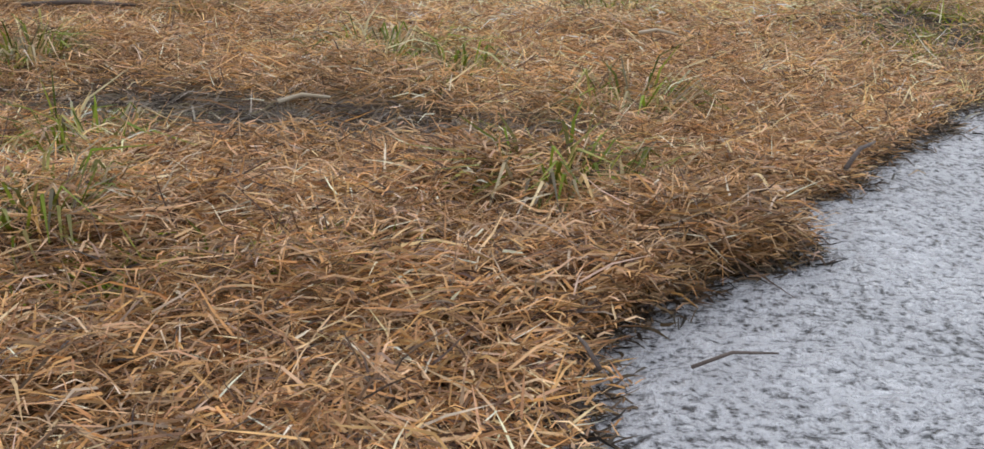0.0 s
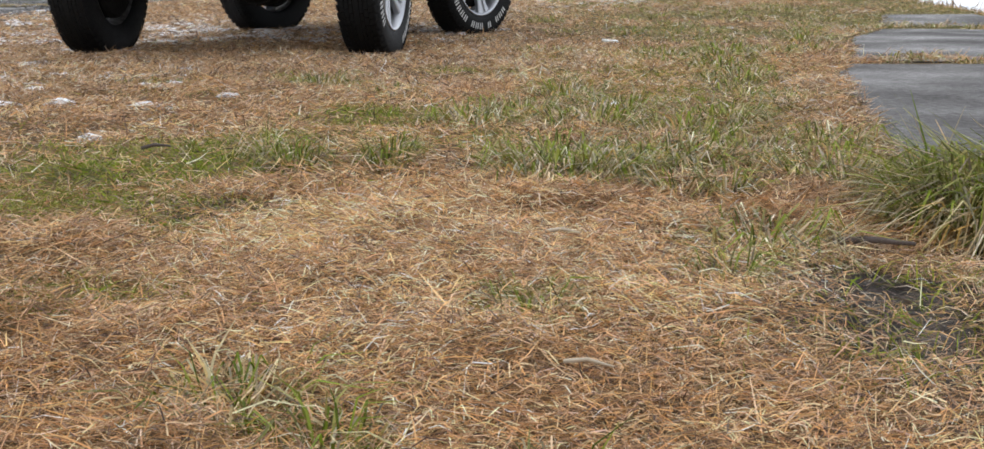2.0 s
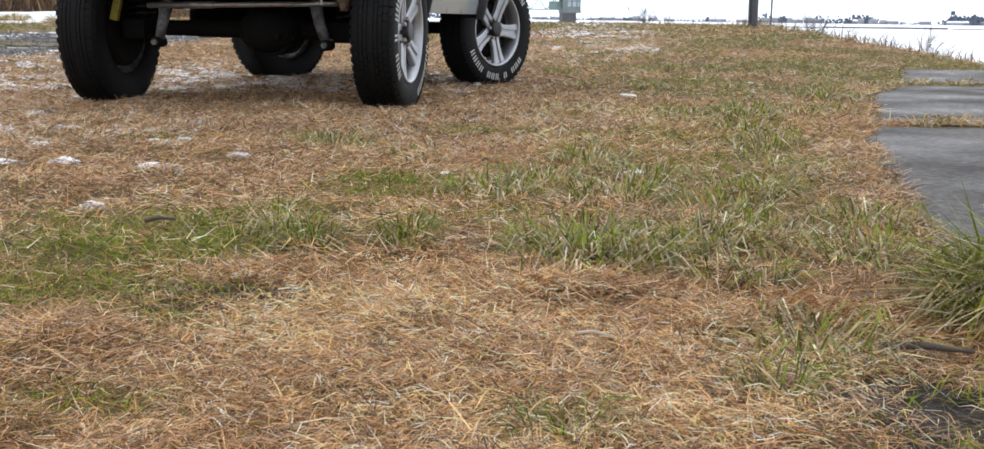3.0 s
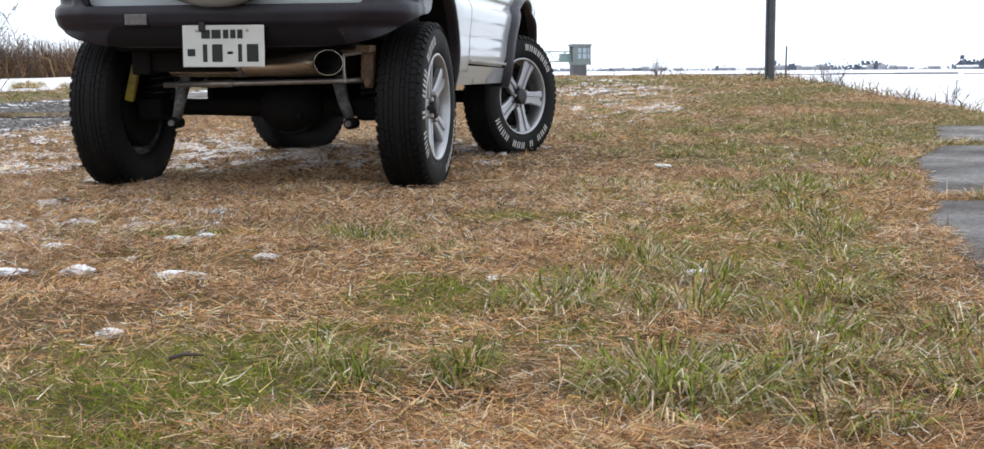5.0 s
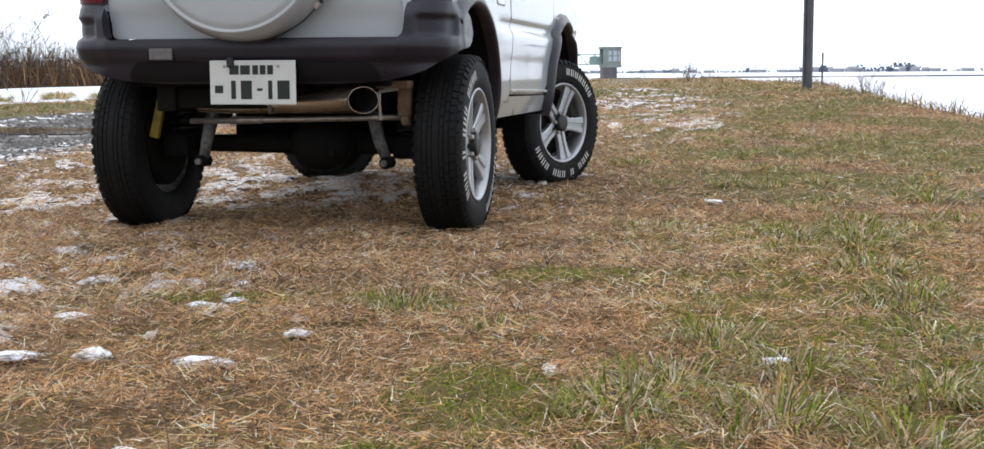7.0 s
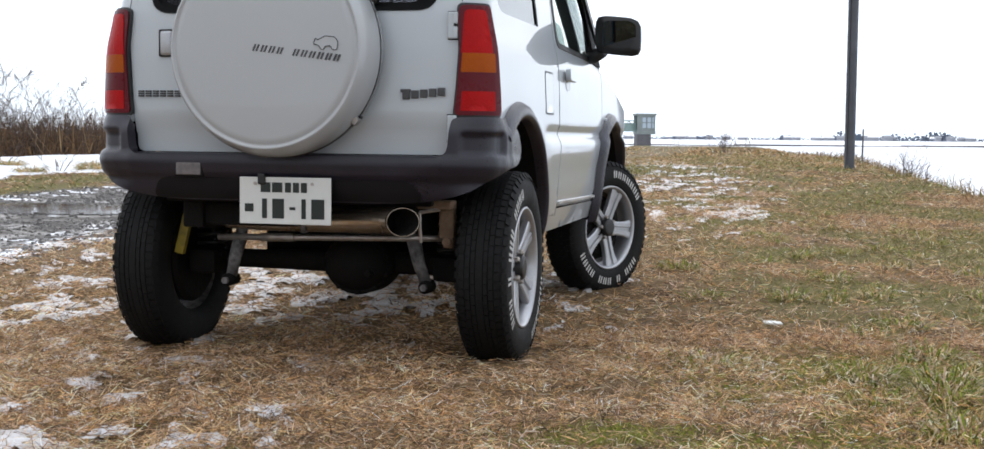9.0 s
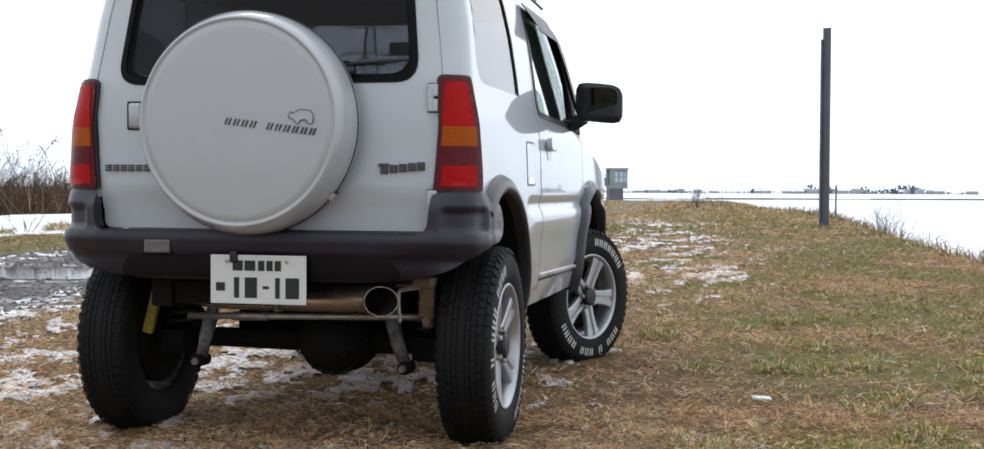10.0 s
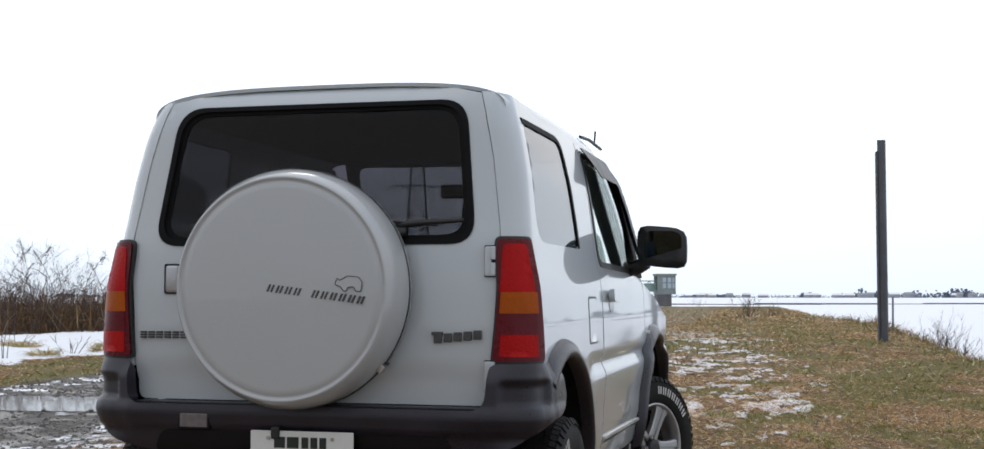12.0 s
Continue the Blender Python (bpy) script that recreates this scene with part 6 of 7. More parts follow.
def blades(x, y, z, az, e0, e1, length, width, tint, twist=None, plain=False):
    """Arrays of bent blades, narrowing to the tip: two segments long, or one where plain."""
    n = len(x)
    d = np.stack([np.cos(az), np.sin(az)], -1)
    twist = R.uniform(-1.2, 1.2, n) if twist is None else twist
    w = np.stack([-d[:, 1] * np.cos(twist), d[:, 0] * np.cos(twist), np.sin(twist)], -1) * (width / 2)[:, None]
    p0 = np.stack([x, y, z], -1)
    p1 = p0 + np.concatenate([d * (np.cos(e0) * length * 0.5)[:, None], (np.sin(e0) * length * 0.5)[:, None]], 1)
    p2 = p1 + np.concatenate([d * (np.cos(e1) * length * 0.5)[:, None], (np.sin(e1) * length * 0.5)[:, None]], 1)
    if plain:
        v = np.stack([p0 - w, p0 + w, p2 + w * 0.3, p2 - w * 0.3], 1).reshape(-1, 3)
        return v, np.arange(n * 4).reshape(-1, 4), np.repeat(np.concatenate([tint, np.ones((n, 1))], 1), 4, 0)
    v = np.stack([p0 - w, p0 + w, p1 - w * 0.85, p1 + w * 0.85, p2 - w * 0.15, p2 + w * 0.15], 1).reshape(-1, 3)
    k = np.arange(n)[:, None] * 6
    q = np.concatenate([k + np.array([[0, 1, 3, 2]]), k + np.array([[2, 3, 5, 4]])], 0)
    c = np.repeat(np.concatenate([tint, np.ones((n, 1))], 1), 6, 0)
    return v, q, c


def gather(name, parts_, material, label, category):
    vs, qs, cs, k = [], [], [], 0
    for v, q, c in parts_:
        vs.append(v); qs.append(q + k); cs.append(c); k += len(v)
    ob = arrays_mesh(name, np.concatenate(vs), np.concatenate(qs), material, True, [("tint", np.concatenate(cs))])
    return tagged(ob, label, category, kind="stuff")


STRAW_TINTS = np.array([(0.45, 0.268, 0.112), (0.39, 0.218, 0.080), (0.55, 0.37, 0.21), (0.29, 0.165, 0.076), (0.64, 0.50, 0.36), (0.17, 0.102, 0.054), (0.50, 0.335, 0.185), (0.08, 0.050, 0.034)])
STRAW_ODDS = np.array([0.20, 0.16, 0.15, 0.16, 0.05, 0.10, 0.10, 0.08])
GREEN_TINTS = np.array([(0.160, 0.218, 0.014), (0.222, 0.265, 0.026), (0.262, 0.262, 0.060), (0.30, 0.26, 0.060), (0.32, 0.30, 0.14), (0.42, 0.34, 0.17)])
OLIVE_TINTS = np.array([(0.165, 0.168, 0.042), (0.215, 0.205, 0.068), (0.26, 0.245, 0.10), (0.33, 0.27, 0.13), (0.40, 0.33, 0.19), (0.13, 0.115, 0.05)])
GREEN_ODDS = np.array([0.24, 0.25, 0.17, 0.15, 0.11, 0.08])


def pick_tints(n, table, odds):
    t_ = table[R.choice(len(table), n, p=odds / odds.sum())]
    return np.clip(t_ * R.uniform(0.40, 1.60, (n, 1)) * R.uniform(0.94, 1.06, (n, 3)), 0, 0.85)


def scatter(n, y0, y1, pad=0.35, slope=0.44):
    """Points over a strip of the bank that widens with y."""
    y = np.sqrt(R.uniform(y0 * y0, y1 * y1, n * 2)) if y0 > 0 else R.uniform(y0, y1, n * 2)
    x = R.uniform(-1, 1, n * 2) * (slope * y + pad)
    ok_ = (~on_slab(x - (R.rand(n * 2) ** 3) * 0.022 + 0.004, y)) & ((np.abs(x - track_mid(y)) / track_half(y) > R.uniform(0.8, 1.15, n * 2)) | ((y > 26) & (R.rand(n * 2) < 0.12))) & (snowfield(x, y) < R.uniform(0.3, 0.6, n * 2)) & (x - bank_edge(y) < 3.0)
    x, y = x[ok_][:n], y[ok_][:n]
    return x, y


SMALL = [(0.045, 0.96), (-0.04, 1.43), (-0.31, 0.83), (-0.53, 1.50), (-0.34, 1.07), (-0.17, 2.74), (-0.01, 2.76), (0.17, 1.85), (0.57, 2.53), (-0.18, 2.80), (0.0, 2.84), (0.45, 2.02)]
PALE = [(-0.14, 1.52), (-0.56, 1.53), (0.14, 1.28), (-0.11, 1.54), (0.075, 0.95), (-0.24, 2.90), (0.49, 2.55), (0.50, 4.35), (-0.02, 4.11), (0.55, 3.74), (0.80, 3.47), (1.04, 3.82), (0.34, 3.2), (-0.37, 1.09)]
BROAD = [(0.29, 2.62), (0.37, 2.72), (0.55, 2.26), (0.31, 3.58), (0.57, 3.68), (0.83, 2.79), (0.29, 2.74), (0.53, 2.85), (0.69, 2.95), (0.80, 3.54), (1.09, 4.49), (-0.25, 4.41), (0.45, 3.3), (0.62, 3.15), (0.18, 3.40), (0.95, 3.2), (0.47, 3.95)]


def near_tuft(x, y):
    k = np.zeros(len(x))
    for spots, rad in ((SMALL, 0.035), (PALE, 0.04), (BROAD, 0.07)):
        for cx, cy in spots:
            k = np.maximum(k, np.exp(-((x - cx) ** 2 + (y - cy) ** 2) / rad ** 2))
    return k


def straw(n, y0, y1, l0, l1, w0, w1, lift=0.0, steep=0.30, plain=True, pad=0.35, slope=0.44):
    x, y = scatter(n, y0, y1, pad, slope)
    if pad > 1:
        aside = np.abs(x) > 0.44 * y + 0.35 * R.uniform(0.7, 1.1, len(x))
        x, y = x[aside], y[aside]
    thin = (R.rand(len(x)) > 1.0 * bare(x, y)) & (R.rand(len(x)) > 0.8 * near_wheel(x, y)) & (R.rand(len(x)) > 0.8 * ease(0.15, 0.6, lawn(x, y))) & (R.rand(len(x)) > 0.55 * ease(0.52, 0.66, hills(x * 4, y * 4, 91, 3)) * ease(2.5, 3.0, y))
    if y0 < 4:
        thin &= R.rand(len(x)) > 0.85 * near_tuft(x, y)
    x, y = x[thin], y[thin]
    m = len(x)
    swirl = hills(x * 2.2, y * 2.2, 81, 2) * 12.0
    az = np.where(R.rand(m) < 0.25, swirl + R.normal(0, 0.9, m), R.uniform(0, 6.283, m))
    length = R.uniform(l0, l1, m) * (0.6 + 0.8 * R.rand(m) ** 2)
    if y0 < 2:
        length = length * np.where(y < 1.7, np.clip((slab_edge(y) - x + 0.018) / 0.045, 0.35, 1.0), 1.0)
    e0 = np.abs(R.normal(0.0, steep, m)) + 0.06
    e1 = e0 - R.uniform(-0.3, 0.9, m)
    pressed = near_wheel(x, y)
    e0, e1 = e0 * (1 - 0.85 * pressed), e1 * (1 - 0.85 * pressed)
    z = ground_z(x, y) + mound(x, y) + R.uniform(-0.004, lift + 0.010, m)
    width = R.uniform(w0, w1, m)
    tone = (0.86 + 0.55 * hills(x * 1.3, y * 1.3, 87, 3)) * (0.62 + 0.76 * hills(x * 5.5, y * 5.5, 89, 3)) * (1.0 if y0 < 2 else 0.70 + 0.62 * hills(x * 17, y * 17, 92, 2))
    tint = pick_tints(m, STRAW_TINTS * np.array([[1.12, 1.13, 1.24]]), STRAW_ODDS if y0 < 2 else STRAW_ODDS + np.array([-0.04, -0.04, 0, -0.02, 0.06, 0, 0, 0.04])) * tone[:, None]
    faded = np.exp(-((x - 0.05) / 0.75) ** 2 - ((y - 2.05) / 0.45) ** 2)[:, None]
    tint = tint * (1 + faded * np.array([[0.30, 0.36, 0.48]]))
    reddish = ease(0.45, 0.65, hills(x * 0.8, y * 0.8, 88, 2))[:, None]
    tint = tint * (1 - reddish * np.array([[0.0, 0.05, 0.12]]))
    return blades(x, y, z, az, e0, e1, length, width, np.clip(tint, 0, 0.85), None, plain)


def meadow(n, y0, y1, l0, l1, w0, w1):
    """Short green grass where the lawn field says so."""
    x, y = scatter(n, y0, y1)
    keep_ = R.rand(len(x)) < 0.85 * lawn(x, y) * (1 - near_wheel(x, y))
    x, y = x[keep_], y[keep_]
    m = len(x)
    e0 = R.uniform(0.30, 1.18, m)
    e1 = e0 - R.uniform(0.2, 1.1, m)
    return blades(x, y, ground_z(x, y) + mound(x, y) * 0.8 - 0.002, R.uniform(0, 6.283, m), e0, e1, R.uniform(l0, l1, m), R.uniform(w0, w1, m), pick_tints(m, OLIVE_TINTS if y0 > 6 else GREEN_TINTS, GREEN_ODDS), None, y0 > 2)


gather("dry_straw_grass", [
    straw(220000, 0.22, 2.6, 0.018, 0.046, 0.0008, 0.0017, 0.014, 0.30, False),
    straw(150000, 2.4, 4.4, 0.018, 0.046, 0.0014, 0.0028, 0.012, 0.34),
    straw(200000, 4.2, 6.8, 0.022, 0.052, 0.0020, 0.0036, 0.012, 0.36),
    straw(230000, 6.6, 16.5, 0.030, 0.065, 0.0030, 0.0055, 0.012, 0.32),
    straw(150000, 16.0, 46.0, 0.04, 0.09, 0.006, 0.012, 0.015, 0.26),
    straw(150000, -1.5, 7.0, 0.04, 0.09, 0.0030, 0.0060, 0.014, 0.30, True, 2.6, 0.44),
    straw(40000, 45.0, 95.0, 0.12, 0.22, 0.022, 0.042, 0.02, 0.5),
    straw(100000, 0.22, 1.15, 0.018, 0.040, 0.0010, 0.0020, 0.016, 0.22, False),
    straw(1500, 0.3, 4.5, 0.06, 0.10, 0.0012, 0.0022, 0.014, 0.25, False),
    straw(6000, 2.4, 8.0, 0.04, 0.08, 0.0018, 0.0032, 0.012, 0.28, False),
], STRAW, "flattened mat of dry golden straw grass", "grass")
# sparse dark strands over the bare wet soil
cells = []
for cx, cy, rx, ry, k in BARE[:7]:
    m = int(900 * min(2.0, rx * ry / 0.016))
    x, y = cx + R.normal(0, rx * 0.6, m), cy + R.normal(0, ry * 0.7, m)
    cells.append(blades(x, y, ground_z(x, y) + R.uniform(0.001, 0.012, m), R.uniform(0, 6.283, m), np.abs(R.normal(0, 0.2, m)), R.normal(0, 0.3, m), R.uniform(0.02, 0.07, m), R.uniform(0.001, 0.0022, m), pick_tints(m, np.array([(0.16, 0.13, 0.10), (0.08, 0.06, 0.05), (0.34, 0.29, 0.23), (0.22, 0.16, 0.10)]), np.array([0.35, 0.3, 0.1, 0.25]))))
gather("rotting_stems", cells, STRAW, "dark rotting stems on bare wet soil", "dead stems")
# dark wet crumbs and short stems along the edge of the slab
m = 5200
y = R.uniform(0.35, 2.0, m)
x = slab_edge(y) + R.normal(-0.006, 0.011, m)
cells = [blades(x, y, ground_z(x, y) + R.uniform(0.002, 0.011, m), R.uniform(0, 6.283, m), np.abs(R.normal(0, 0.25, m)), R.normal(0, 0.3, m), R.uniform(0.006, 0.026, m), R.uniform(0.0010, 0.0026, m), pick_tints(m, np.array([(0.05, 0.036, 0.024), (0.11, 0.075, 0.045), (0.22, 0.15, 0.085), (0.03, 0.024, 0.02)]), np.array([0.35, 0.3, 0.15, 0.2])))]
gather("edge_debris", cells, STRAW, "dark wet plant crumbs along the path's edge", "plant debris")
# taller brown grass along the bank's edge
m = 11000
y = R.uniform(11, 60, m)
x = bank_edge(y) + R.normal(0.15, 0.45, m) - 0.1
clump = hills(x * 1.4, y * 0.9, 93, 3)
ok_ = R.rand(m) < ease(0.42, 0.62, clump)
x, y, clump = x[ok_], y[ok_], clump[ok_]
m = len(x)
e_ = R.uniform(0.7, 1.5, m)
gather("bank_edge_grass", [blades(x, y, ground_z(x, y) - 0.01, R.uniform(0, 6.283, m), e_, e_ - R.uniform(0.1, 0.9, m), (0.08 + 0.35 * (clump - 0.4)) * R.uniform(0.7, 1.4, m) * (1 + y / 60), R.uniform(0.005, 0.010, m) * (1 + y / 30), pick_tints(m, np.array([(0.26, 0.17, 0.08), (0.17, 0.11, 0.06), (0.33, 0.24, 0.12), (0.16, 0.16, 0.06)]), np.array([0.35, 0.3, 0.2, 0.15])))], STRAW, "ragged brown grass along the bank's edge", "grass")
gather("green_grass", [
    meadow(90000, 0.3, 2.6, 0.025, 0.055, 0.0014, 0.0028),
    meadow(340000, 2.3, 6.6, 0.02, 0.045, 0.0018, 0.0036),
    meadow(160000, 6.4, 16.5, 0.035, 0.065, 0.0032, 0.006),
    meadow(70000, 16.0, 46.0, 0.06, 0.13, 0.009, 0.018),
    meadow(20000, 45.0, 95.0, 0.12, 0.22, 0.022, 0.042),
], LEAF, "short green winter grass among the straw", "grass")


# single tufts and one large tussock
def tuft_mesh(name, n, radius, height, width, dead, droop=0.9, blown=0.0, rise=(0.18, 1.02)):
    a = R.uniform(0, 6.283, n)
    rr = radius * 0.35 * np.sqrt(R.rand(n))
    az = np.where(R.rand(n) < blown, math.pi + R.normal(0, 0.8, n), a + R.normal(0, 0.5, n))
    e0 = R.uniform(*rise, n)
    e1 = e0 - R.uniform(0.5, 0.9 + droop, n)
    tint = pick_tints(n, GREEN_TINTS * np.array([[0.88, 0.84, 1.12]]), np.array([0.26, 0.26, 0.2, 0.10, 0.12, 0.06]))
    is_dead = R.rand(n) < dead
    tint[is_dead] = pick_tints(int(is_dead.sum()), np.array([(0.52, 0.42, 0.25), (0.42, 0.30, 0.14), (0.60, 0.54, 0.40), (0.45, 0.28, 0.08)]), np.array([0.4, 0.3, 0.2, 0.1]))
    e0[is_dead] *= 0.75
    v, q, c = blades(rr * np.cos(a), rr * np.sin(a), np.full(n, -0.006), az, e0, e1, height * R.uniform(0.55, 1.25, n), width * R.uniform(0.7, 1.3, n), tint, R.uniform(-0.5, 0.5, n))
    ob = arrays_mesh(name, v, q, LEAF, True, [("tint", c)])
    return ob


def place_tufts(model, spots, label, group):
    for k, (x, y) in enumerate(spots):
        m = pose(x, y, float(ground_z(x, y) + mound(x, y)) + 0.005, 0, 0, 137.0 * k)
        ob = model if k == 0 else copy_thing(model, m)
        if k == 0:
            model.matrix_basis = m @ Matrix.Diagonal((*model.scale, 1))
        tagged(ob, label, "grass tuft", group)


place_tufts(tuft_mesh("grass_tuft", 150, 0.11, 0.082, 0.0031, 0.20, 0.9, 0.0, (0.3, 1.15)), SMALL, "small green grass tuft in dry straw", "small grass tufts")
place_tufts(tuft_mesh("pale_tuft", 105, 0.13, 0.105, 0.0027, 0.55, 0.9, 0.0, (0.3, 1.15)), PALE, "pale half-dead grass tuft in dry straw", "pale grass tufts")
place_tufts(tuft_mesh("broad_tuft", 300, 0.30, 0.125, 0.0036, 0.42, 1.2), BROAD, "broad green grass tuft with straw tips", "broad grass tufts")
place_tufts(tuft_mesh("far_tuft", 190, 0.30, 0.12, 0.0052, 0.48, 1.2), [(1.10, 5.76), (1.24, 5.41), (1.87, 6.22), (1.33, 7.97), (0.92, 7.99), (1.08, 5.78), (1.12, 4.90), (1.43, 12.65), (1.76, 8.8), (1.83, 9.9), (1.48, 6.26), (1.30, 5.62), (2.35, 8.0), (2.1, 7.1), (0.6, 6.0), (2.5, 10.4), (3.2, 11.6), (2.9, 13.5), (1.6, 7.0), (0.95, 9.2), (3.9, 15.2), (2.4, 15.5), (1.9, 11.2)], "grey-green grass tuft on the bank", "far grass tufts")
spot = random.Random(31)
wild_spots = [(0.10 * v + 0.45 + spot.uniform(0, 1) * (0.75 + 0.10 * v), v) for v in (4.2 + 8.5 * (k / 44) ** 1.1 + spot.uniform(-0.2, 0.2) for k in range(44))]
place_tufts(tuft_mesh("low_tuft", 150, 0.26, 0.10, 0.0042, 0.55, 1.3), [q for q in wild_spots if not bool(on_slab(q[0] + 0.15, q[1]))], "low pale green tuft on the bank", "low grass tufts")
big_tuft = tagged(new("tussock"), "large drooping grass tussock beside the concrete path", "tussock")
for nm, count, dead, label in (("green_top", 3600, 0.0, "drooping grey-green blades"), ("dead_skirt", 5200, 1.0, "pale dead straw blades")):
    ob = tuft_mesh(nm, count, 0.56, 0.235, 0.0042, dead, 1.6, 0.45, (0.35, 1.35) if dead < 0.5 else (0.15, 1.05))
    ob.parent = big_tuft
    ob["label"] = label
big_tuft.location = (1.07, 2.45, float(ground_z(1.07, 2.45)))
place_tufts(tuft_mesh("joint_tuft", 60, 0.14, 0.09, 0.005, 0.55), [(2.05, 5.43), (2.25, 5.44), (2.45, 5.42), (2.7, 5.43), (2.95, 5.44), (3.2, 5.43), (1.95, 5.45), (3.2, 8.72), (3.45, 8.75), (3.7, 8.72), (3.95, 8.74), (4.2, 8.75), (3.05, 8.7), (1.3, 2.1), (1.6, 2.12), (1.9, 2.1)], "dry grass growing in a joint of the path", "grass in the path's joints")

# reeds and brush behind the drift
n = 26000
ry = R.uniform(27.5, 37, n)
rx = R.uniform(-24, -3.2, n) - 0.1 * (ry - 27)
top_h = (0.75 + 0.8 * hills(rx * 0.55, ry * 0.3, 95, 3)) * R.uniform(0.45, 1.1, n) * (1 - 0.45 * ease(-8.5, -5.0, rx))
e = R.uniform(0.55, 1.60, n)
front_ = rx < track_mid(ry) - track_half(ry) - 2.6
tints = pick_tints(n, np.array([(0.13, 0.075, 0.038), (0.095, 0.058, 0.036), (0.19, 0.115, 0.055), (0.06, 0.042, 0.034), (0.26, 0.17, 0.09)]), np.array([0.3, 0.25, 0.2, 0.15, 0.1]))
sel = front_
gather("reed_bed", [blades(rx[sel], ry[sel], ground_z(rx, ry)[sel], R.uniform(0, 6.283, n)[sel], e[sel], (e - R.uniform(-0.3, 1.1, n))[sel], top_h[sel], R.uniform(0.008, 0.024, n)[sel], tints[sel])], REED, "dense bed of dead brown reeds behind the snow", "reeds")
brush_rng = random.Random(9)
for x, y, h, c, w in ((-10.9, 28.6, 1.9, 16, 1.5), (-10.0, 28.8, 2.0, 20, 1.7), (-9.5, 29.0, 1.7, 18, 1.5), (-8.9, 28.9, 1.25, 16, 1.3), (-11.8, 29.0, 1.7, 18, 1.6), (-10.4, 29.4, 1.9, 16, 1.6), (-12.8, 29.5, 1.7, 16, 1.5), (-9.2, 28.4, 1.4, 20, 1.6), (-10.6, 28.2, 1.4, 22, 1.7), (-11.5, 28.3, 1.4, 20, 1.6), (-12.4, 28.6, 1.4, 18, 1.6), (-8.3, 28.9, 1.0, 16, 1.3), (-13.8, 29.2, 1.5, 18, 1.6), (-7.6, 29.3, 0.9, 14, 1.2)):
    plant("brush", "tangled leafless brush among dead reeds", (x, y), h * brush_rng.uniform(0.9, 1.05), c, w, TWIG, 0.010, "brush by the reeds", 0.45, 3)
# tall bowed reeds with feathery heads above the brush
for x, y, h, bow in ((-10.8, 28.4, 2.05, 0.60), (-10.2, 28.5, 2.20, -0.30), (-9.7, 28.6, 1.90, -0.55), (-11.6, 28.4, 2.0, 0.45), (-12.3, 28.6, 1.8, -0.40), (-9.2, 28.5, 1.75, 0.50), (-13.2, 28.8, 2.10, 0.35), (-8.7, 28.6, 1.55, -0.35), (-10.5, 28.3, 2.0, 0.70)):
    bm = bmesh.new()
    line = [Vector((bow * (k / 7) ** 2.4, 0.05 * math.sin(k), h * (k / 7) * (1 - 0.10 * (k / 7) ** 2))) for k in range(8)]
    tube(bm, line, [0.010 - 0.0010 * k for k in range(8)], 4, caps=False)
    for k in range(34):
        q = line[5].lerp(line[7], brush_rng.uniform(0.35, 1.0))
        d = Vector((brush_rng.uniform(-0.2, 0.5) * math.copysign(1, bow), brush_rng.uniform(-0.3, 0.3), brush_rng.uniform(-0.5, 0.5))).normalized() * brush_rng.uniform(0.08, 0.20)
        tube(bm, [q, q + d * 0.6 + Vector((0, 0, 0.02)), q + d], [0.0035, 0.0035, 0.001], 3, caps=False)
    for k in range(5):
        q = line[2].lerp(line[5], k / 5)
        d = Vector((brush_rng.choice((-1, 1)) * brush_rng.uniform(0.2, 0.45), brush_rng.uniform(-0.2, 0.2), brush_rng.uniform(0.05, 0.30)))
        tube(bm, [q, q + d * 0.5 + Vector((0, 0, 0.06)), q + d], [0.010, 0.008, 0.001], 3, caps=False)
    reed = part("tall_reed", bm, TWIG, None)
    reed.location = (x, y, float(ground_z(x, y)) - 0.02)
    tagged(reed, "tall bowed dead reed with a feathery head", "reed", "tall reeds above the brush")
# clumps of grass that stand out of the drift
clump_model = tuft_mesh("snow_tuft", 150, 0.5, 0.22, 0.012, 0.75)
place_tufts(clump_model, [(-6.9, 20.2), (-6.4, 21.4), (-6.0, 22.6), (-7.7, 21.6), (-6.6, 22.2), (-8.6, 23.4), (-5.6, 23.0)], "dull grass clump standing out of the snow drift", "grass clumps in the drift")

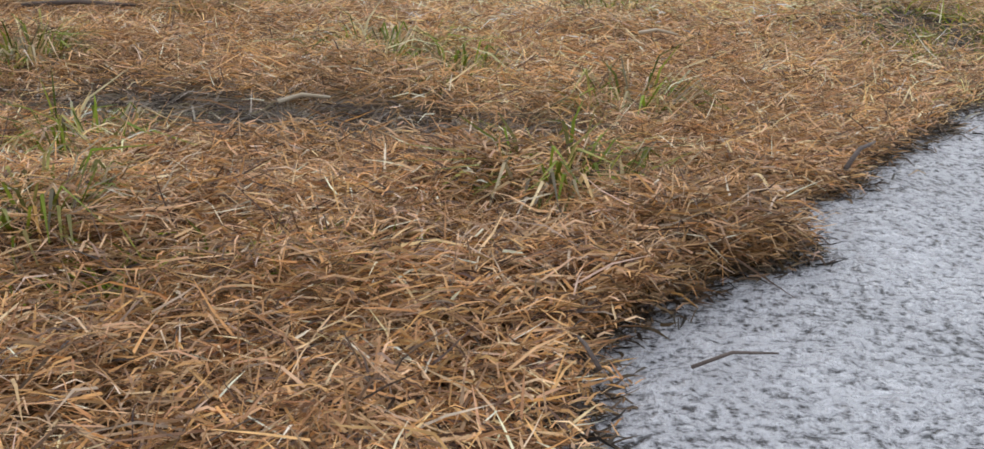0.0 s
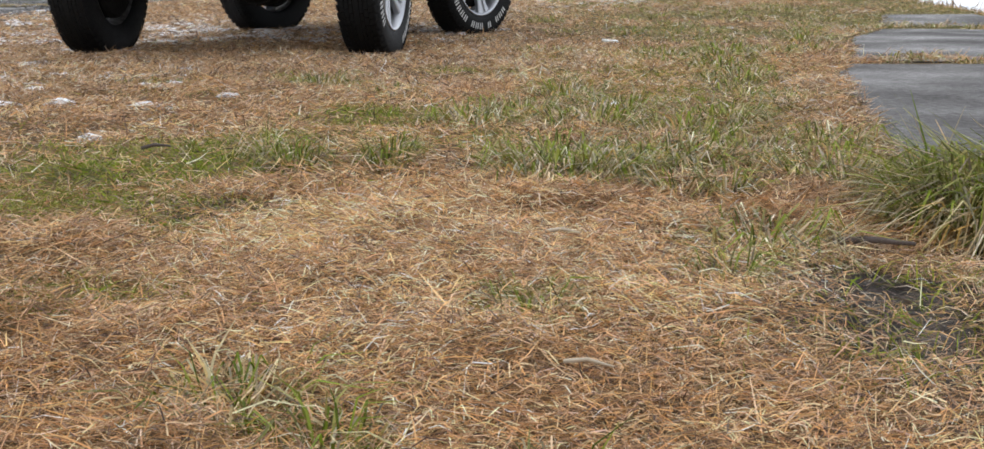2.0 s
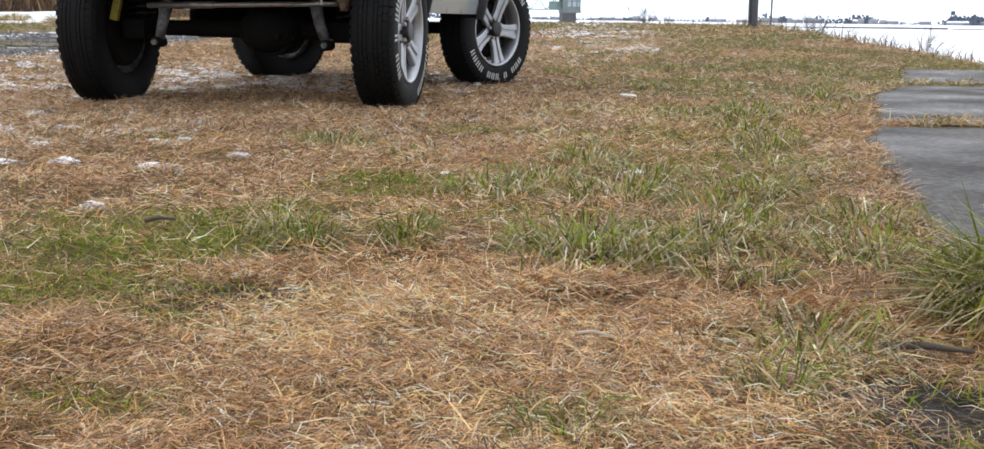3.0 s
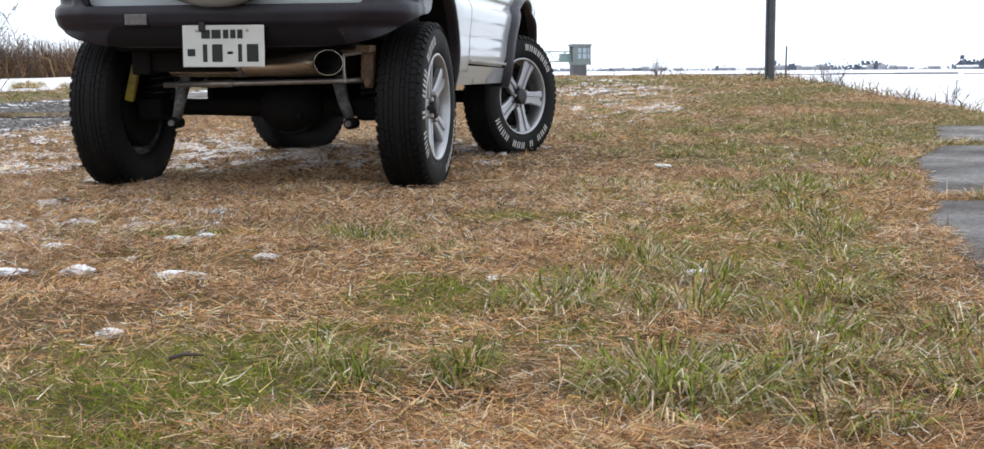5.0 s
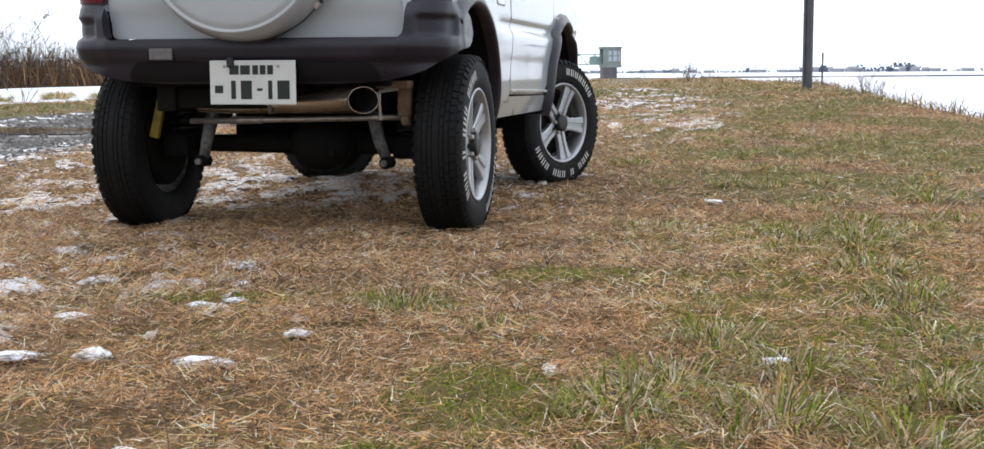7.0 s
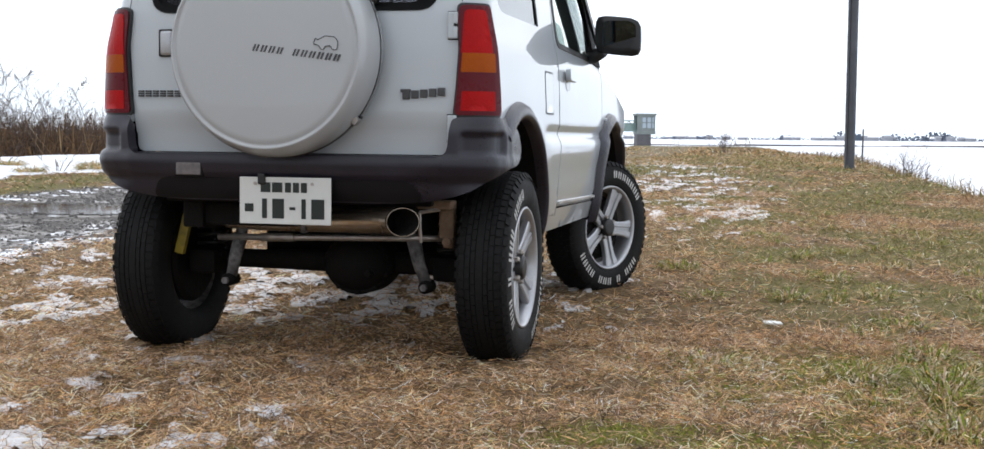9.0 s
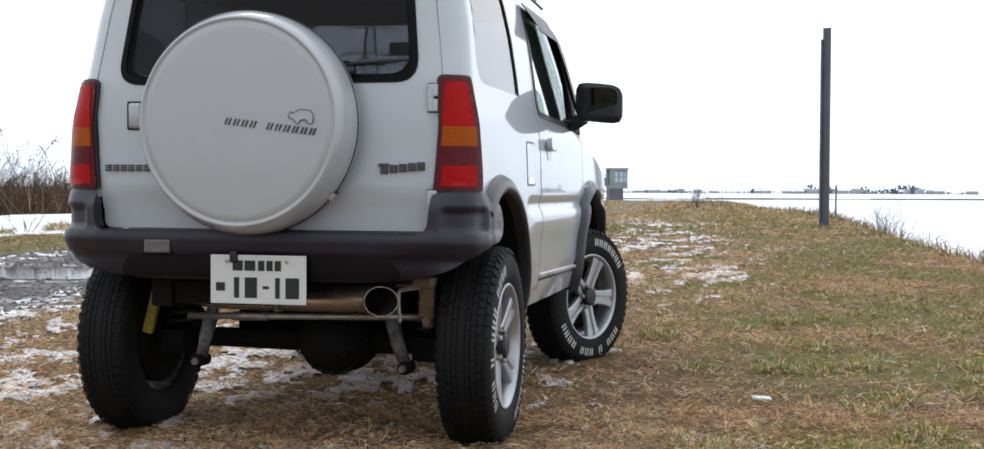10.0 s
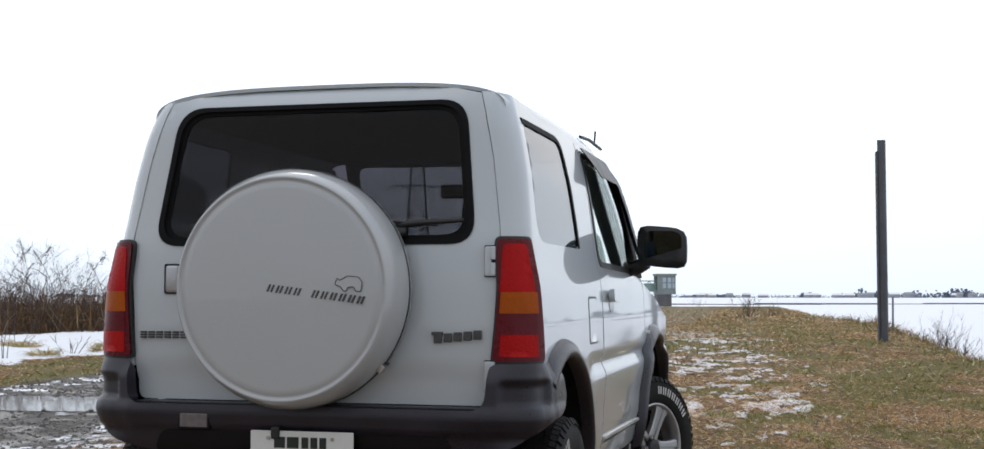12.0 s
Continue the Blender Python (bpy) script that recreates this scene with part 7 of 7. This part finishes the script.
# loose things in the grass
for x, y, l, a, s in ((-0.18, 1.21, 0.045, 12, 0.0025), (0.20, 1.57, 0.05, -38, 0.0024), (0.24, 2.13, 0.05, -35, 0.003), (0.30, 1.03, 0.09, 62, 0.0022), (-0.57, 1.79, 0.16, -8, 0.004), (0.125, 0.625, 0.045, 14, 0.0011), (0.045, 0.585, 0.035, 110, 0.0013), (-0.45, 2.86, 0.05, 10, 0.004), (0.70, 2.2, 0.12, -20, 0.006)):
    bm = bmesh.new()
    d = Vector((math.cos(radians(a)), math.sin(radians(a)), 0)) * l
    z = float(ground_z(x, y)) + (0.012 if on_slab(x - 0.02, y) else 0.032)
    tube(bm, [Vector((x, y, z)) - d / 2, Vector((x, y, z + 0.006)), Vector((x, y, z + 0.002)) + d / 2 + Vector((0.004, 0.003, 0))], [s, s * 0.9, s * 0.5], 7)
    dark = a in (12, -38, -35)
    tagged(part("twig", bm, PALE_TWIG if dark else TWIG, None, smooth=True), "short pale dead stem lying in the grass" if dark else "short grey twig lying in the grass", "twig", "twigs in the grass")
for x, y, sx, sy, h in ((-0.64, 3.78, 0.10, 0.05, 0.016), (-0.88, 3.85, 0.06, 0.05, 0.020), (-1.05, 3.85, 0.09, 0.04, 0.014), (-0.64, 3.14, 0.03, 0.04, 0.014), (-1.07, 4.30, 0.08, 0.05, 0.012), (-0.48, 4.07, 0.05, 0.04, 0.012), (-0.50, 4.26, 0.04, 0.04, 0.012), (-0.78, 4.46, 0.05, 0.03, 0.010), (-1.16, 4.90, 0.07, 0.08, 0.014), (-0.70, 4.52, 0.04, 0.04, 0.010), (0.08, 3.68, 0.025, 0.05, 0.014), (0.55, 3.74, 0.05, 0.02, 0.012)):
    bm = bmesh.new()
    bmesh.ops.create_icosphere(bm, subdivisions=4, radius=1)
    for v in bm.verts:
        k = 0.45 + 1.1 * float(hills(v.co.x * 2.4 + x * 9, v.co.y * 2.4 + y * 7, 97, 3)) + 0.25 * noise.noise(v.co * 4 + Vector((x, y, 0)) * 5)
        v.co = Vector((v.co.x * sx * 0.62 * k, v.co.y * sy * 0.8 * k, max(-0.3, v.co.z) * h * 1.1 * (0.3 + 0.8 * float(hills(v.co.x * 3 + x, v.co.y * 3 + y, 99, 3)))))
    ob = tagged(part("snow_lump", bm, SNOW, None, smooth=True), "small lump of old snow on the grass", "snow lump", "snow lumps")
    ob.location = (x, y, float(ground_z(x, y)) + 0.012)
bm = bmesh.new()
brick(bm, (-0.04, -0.02, 0), (0.04, 0.02, 0.008), 0.002)
lit = tagged(part("paper_scrap", bm, WHITE_PLATE, None), "small white scrap lying on the grass", "litter")
lit.matrix_world = pose(1.05, 7.02, float(ground_z(1.05, 7.02)) + 0.03, 8, 4, 5)
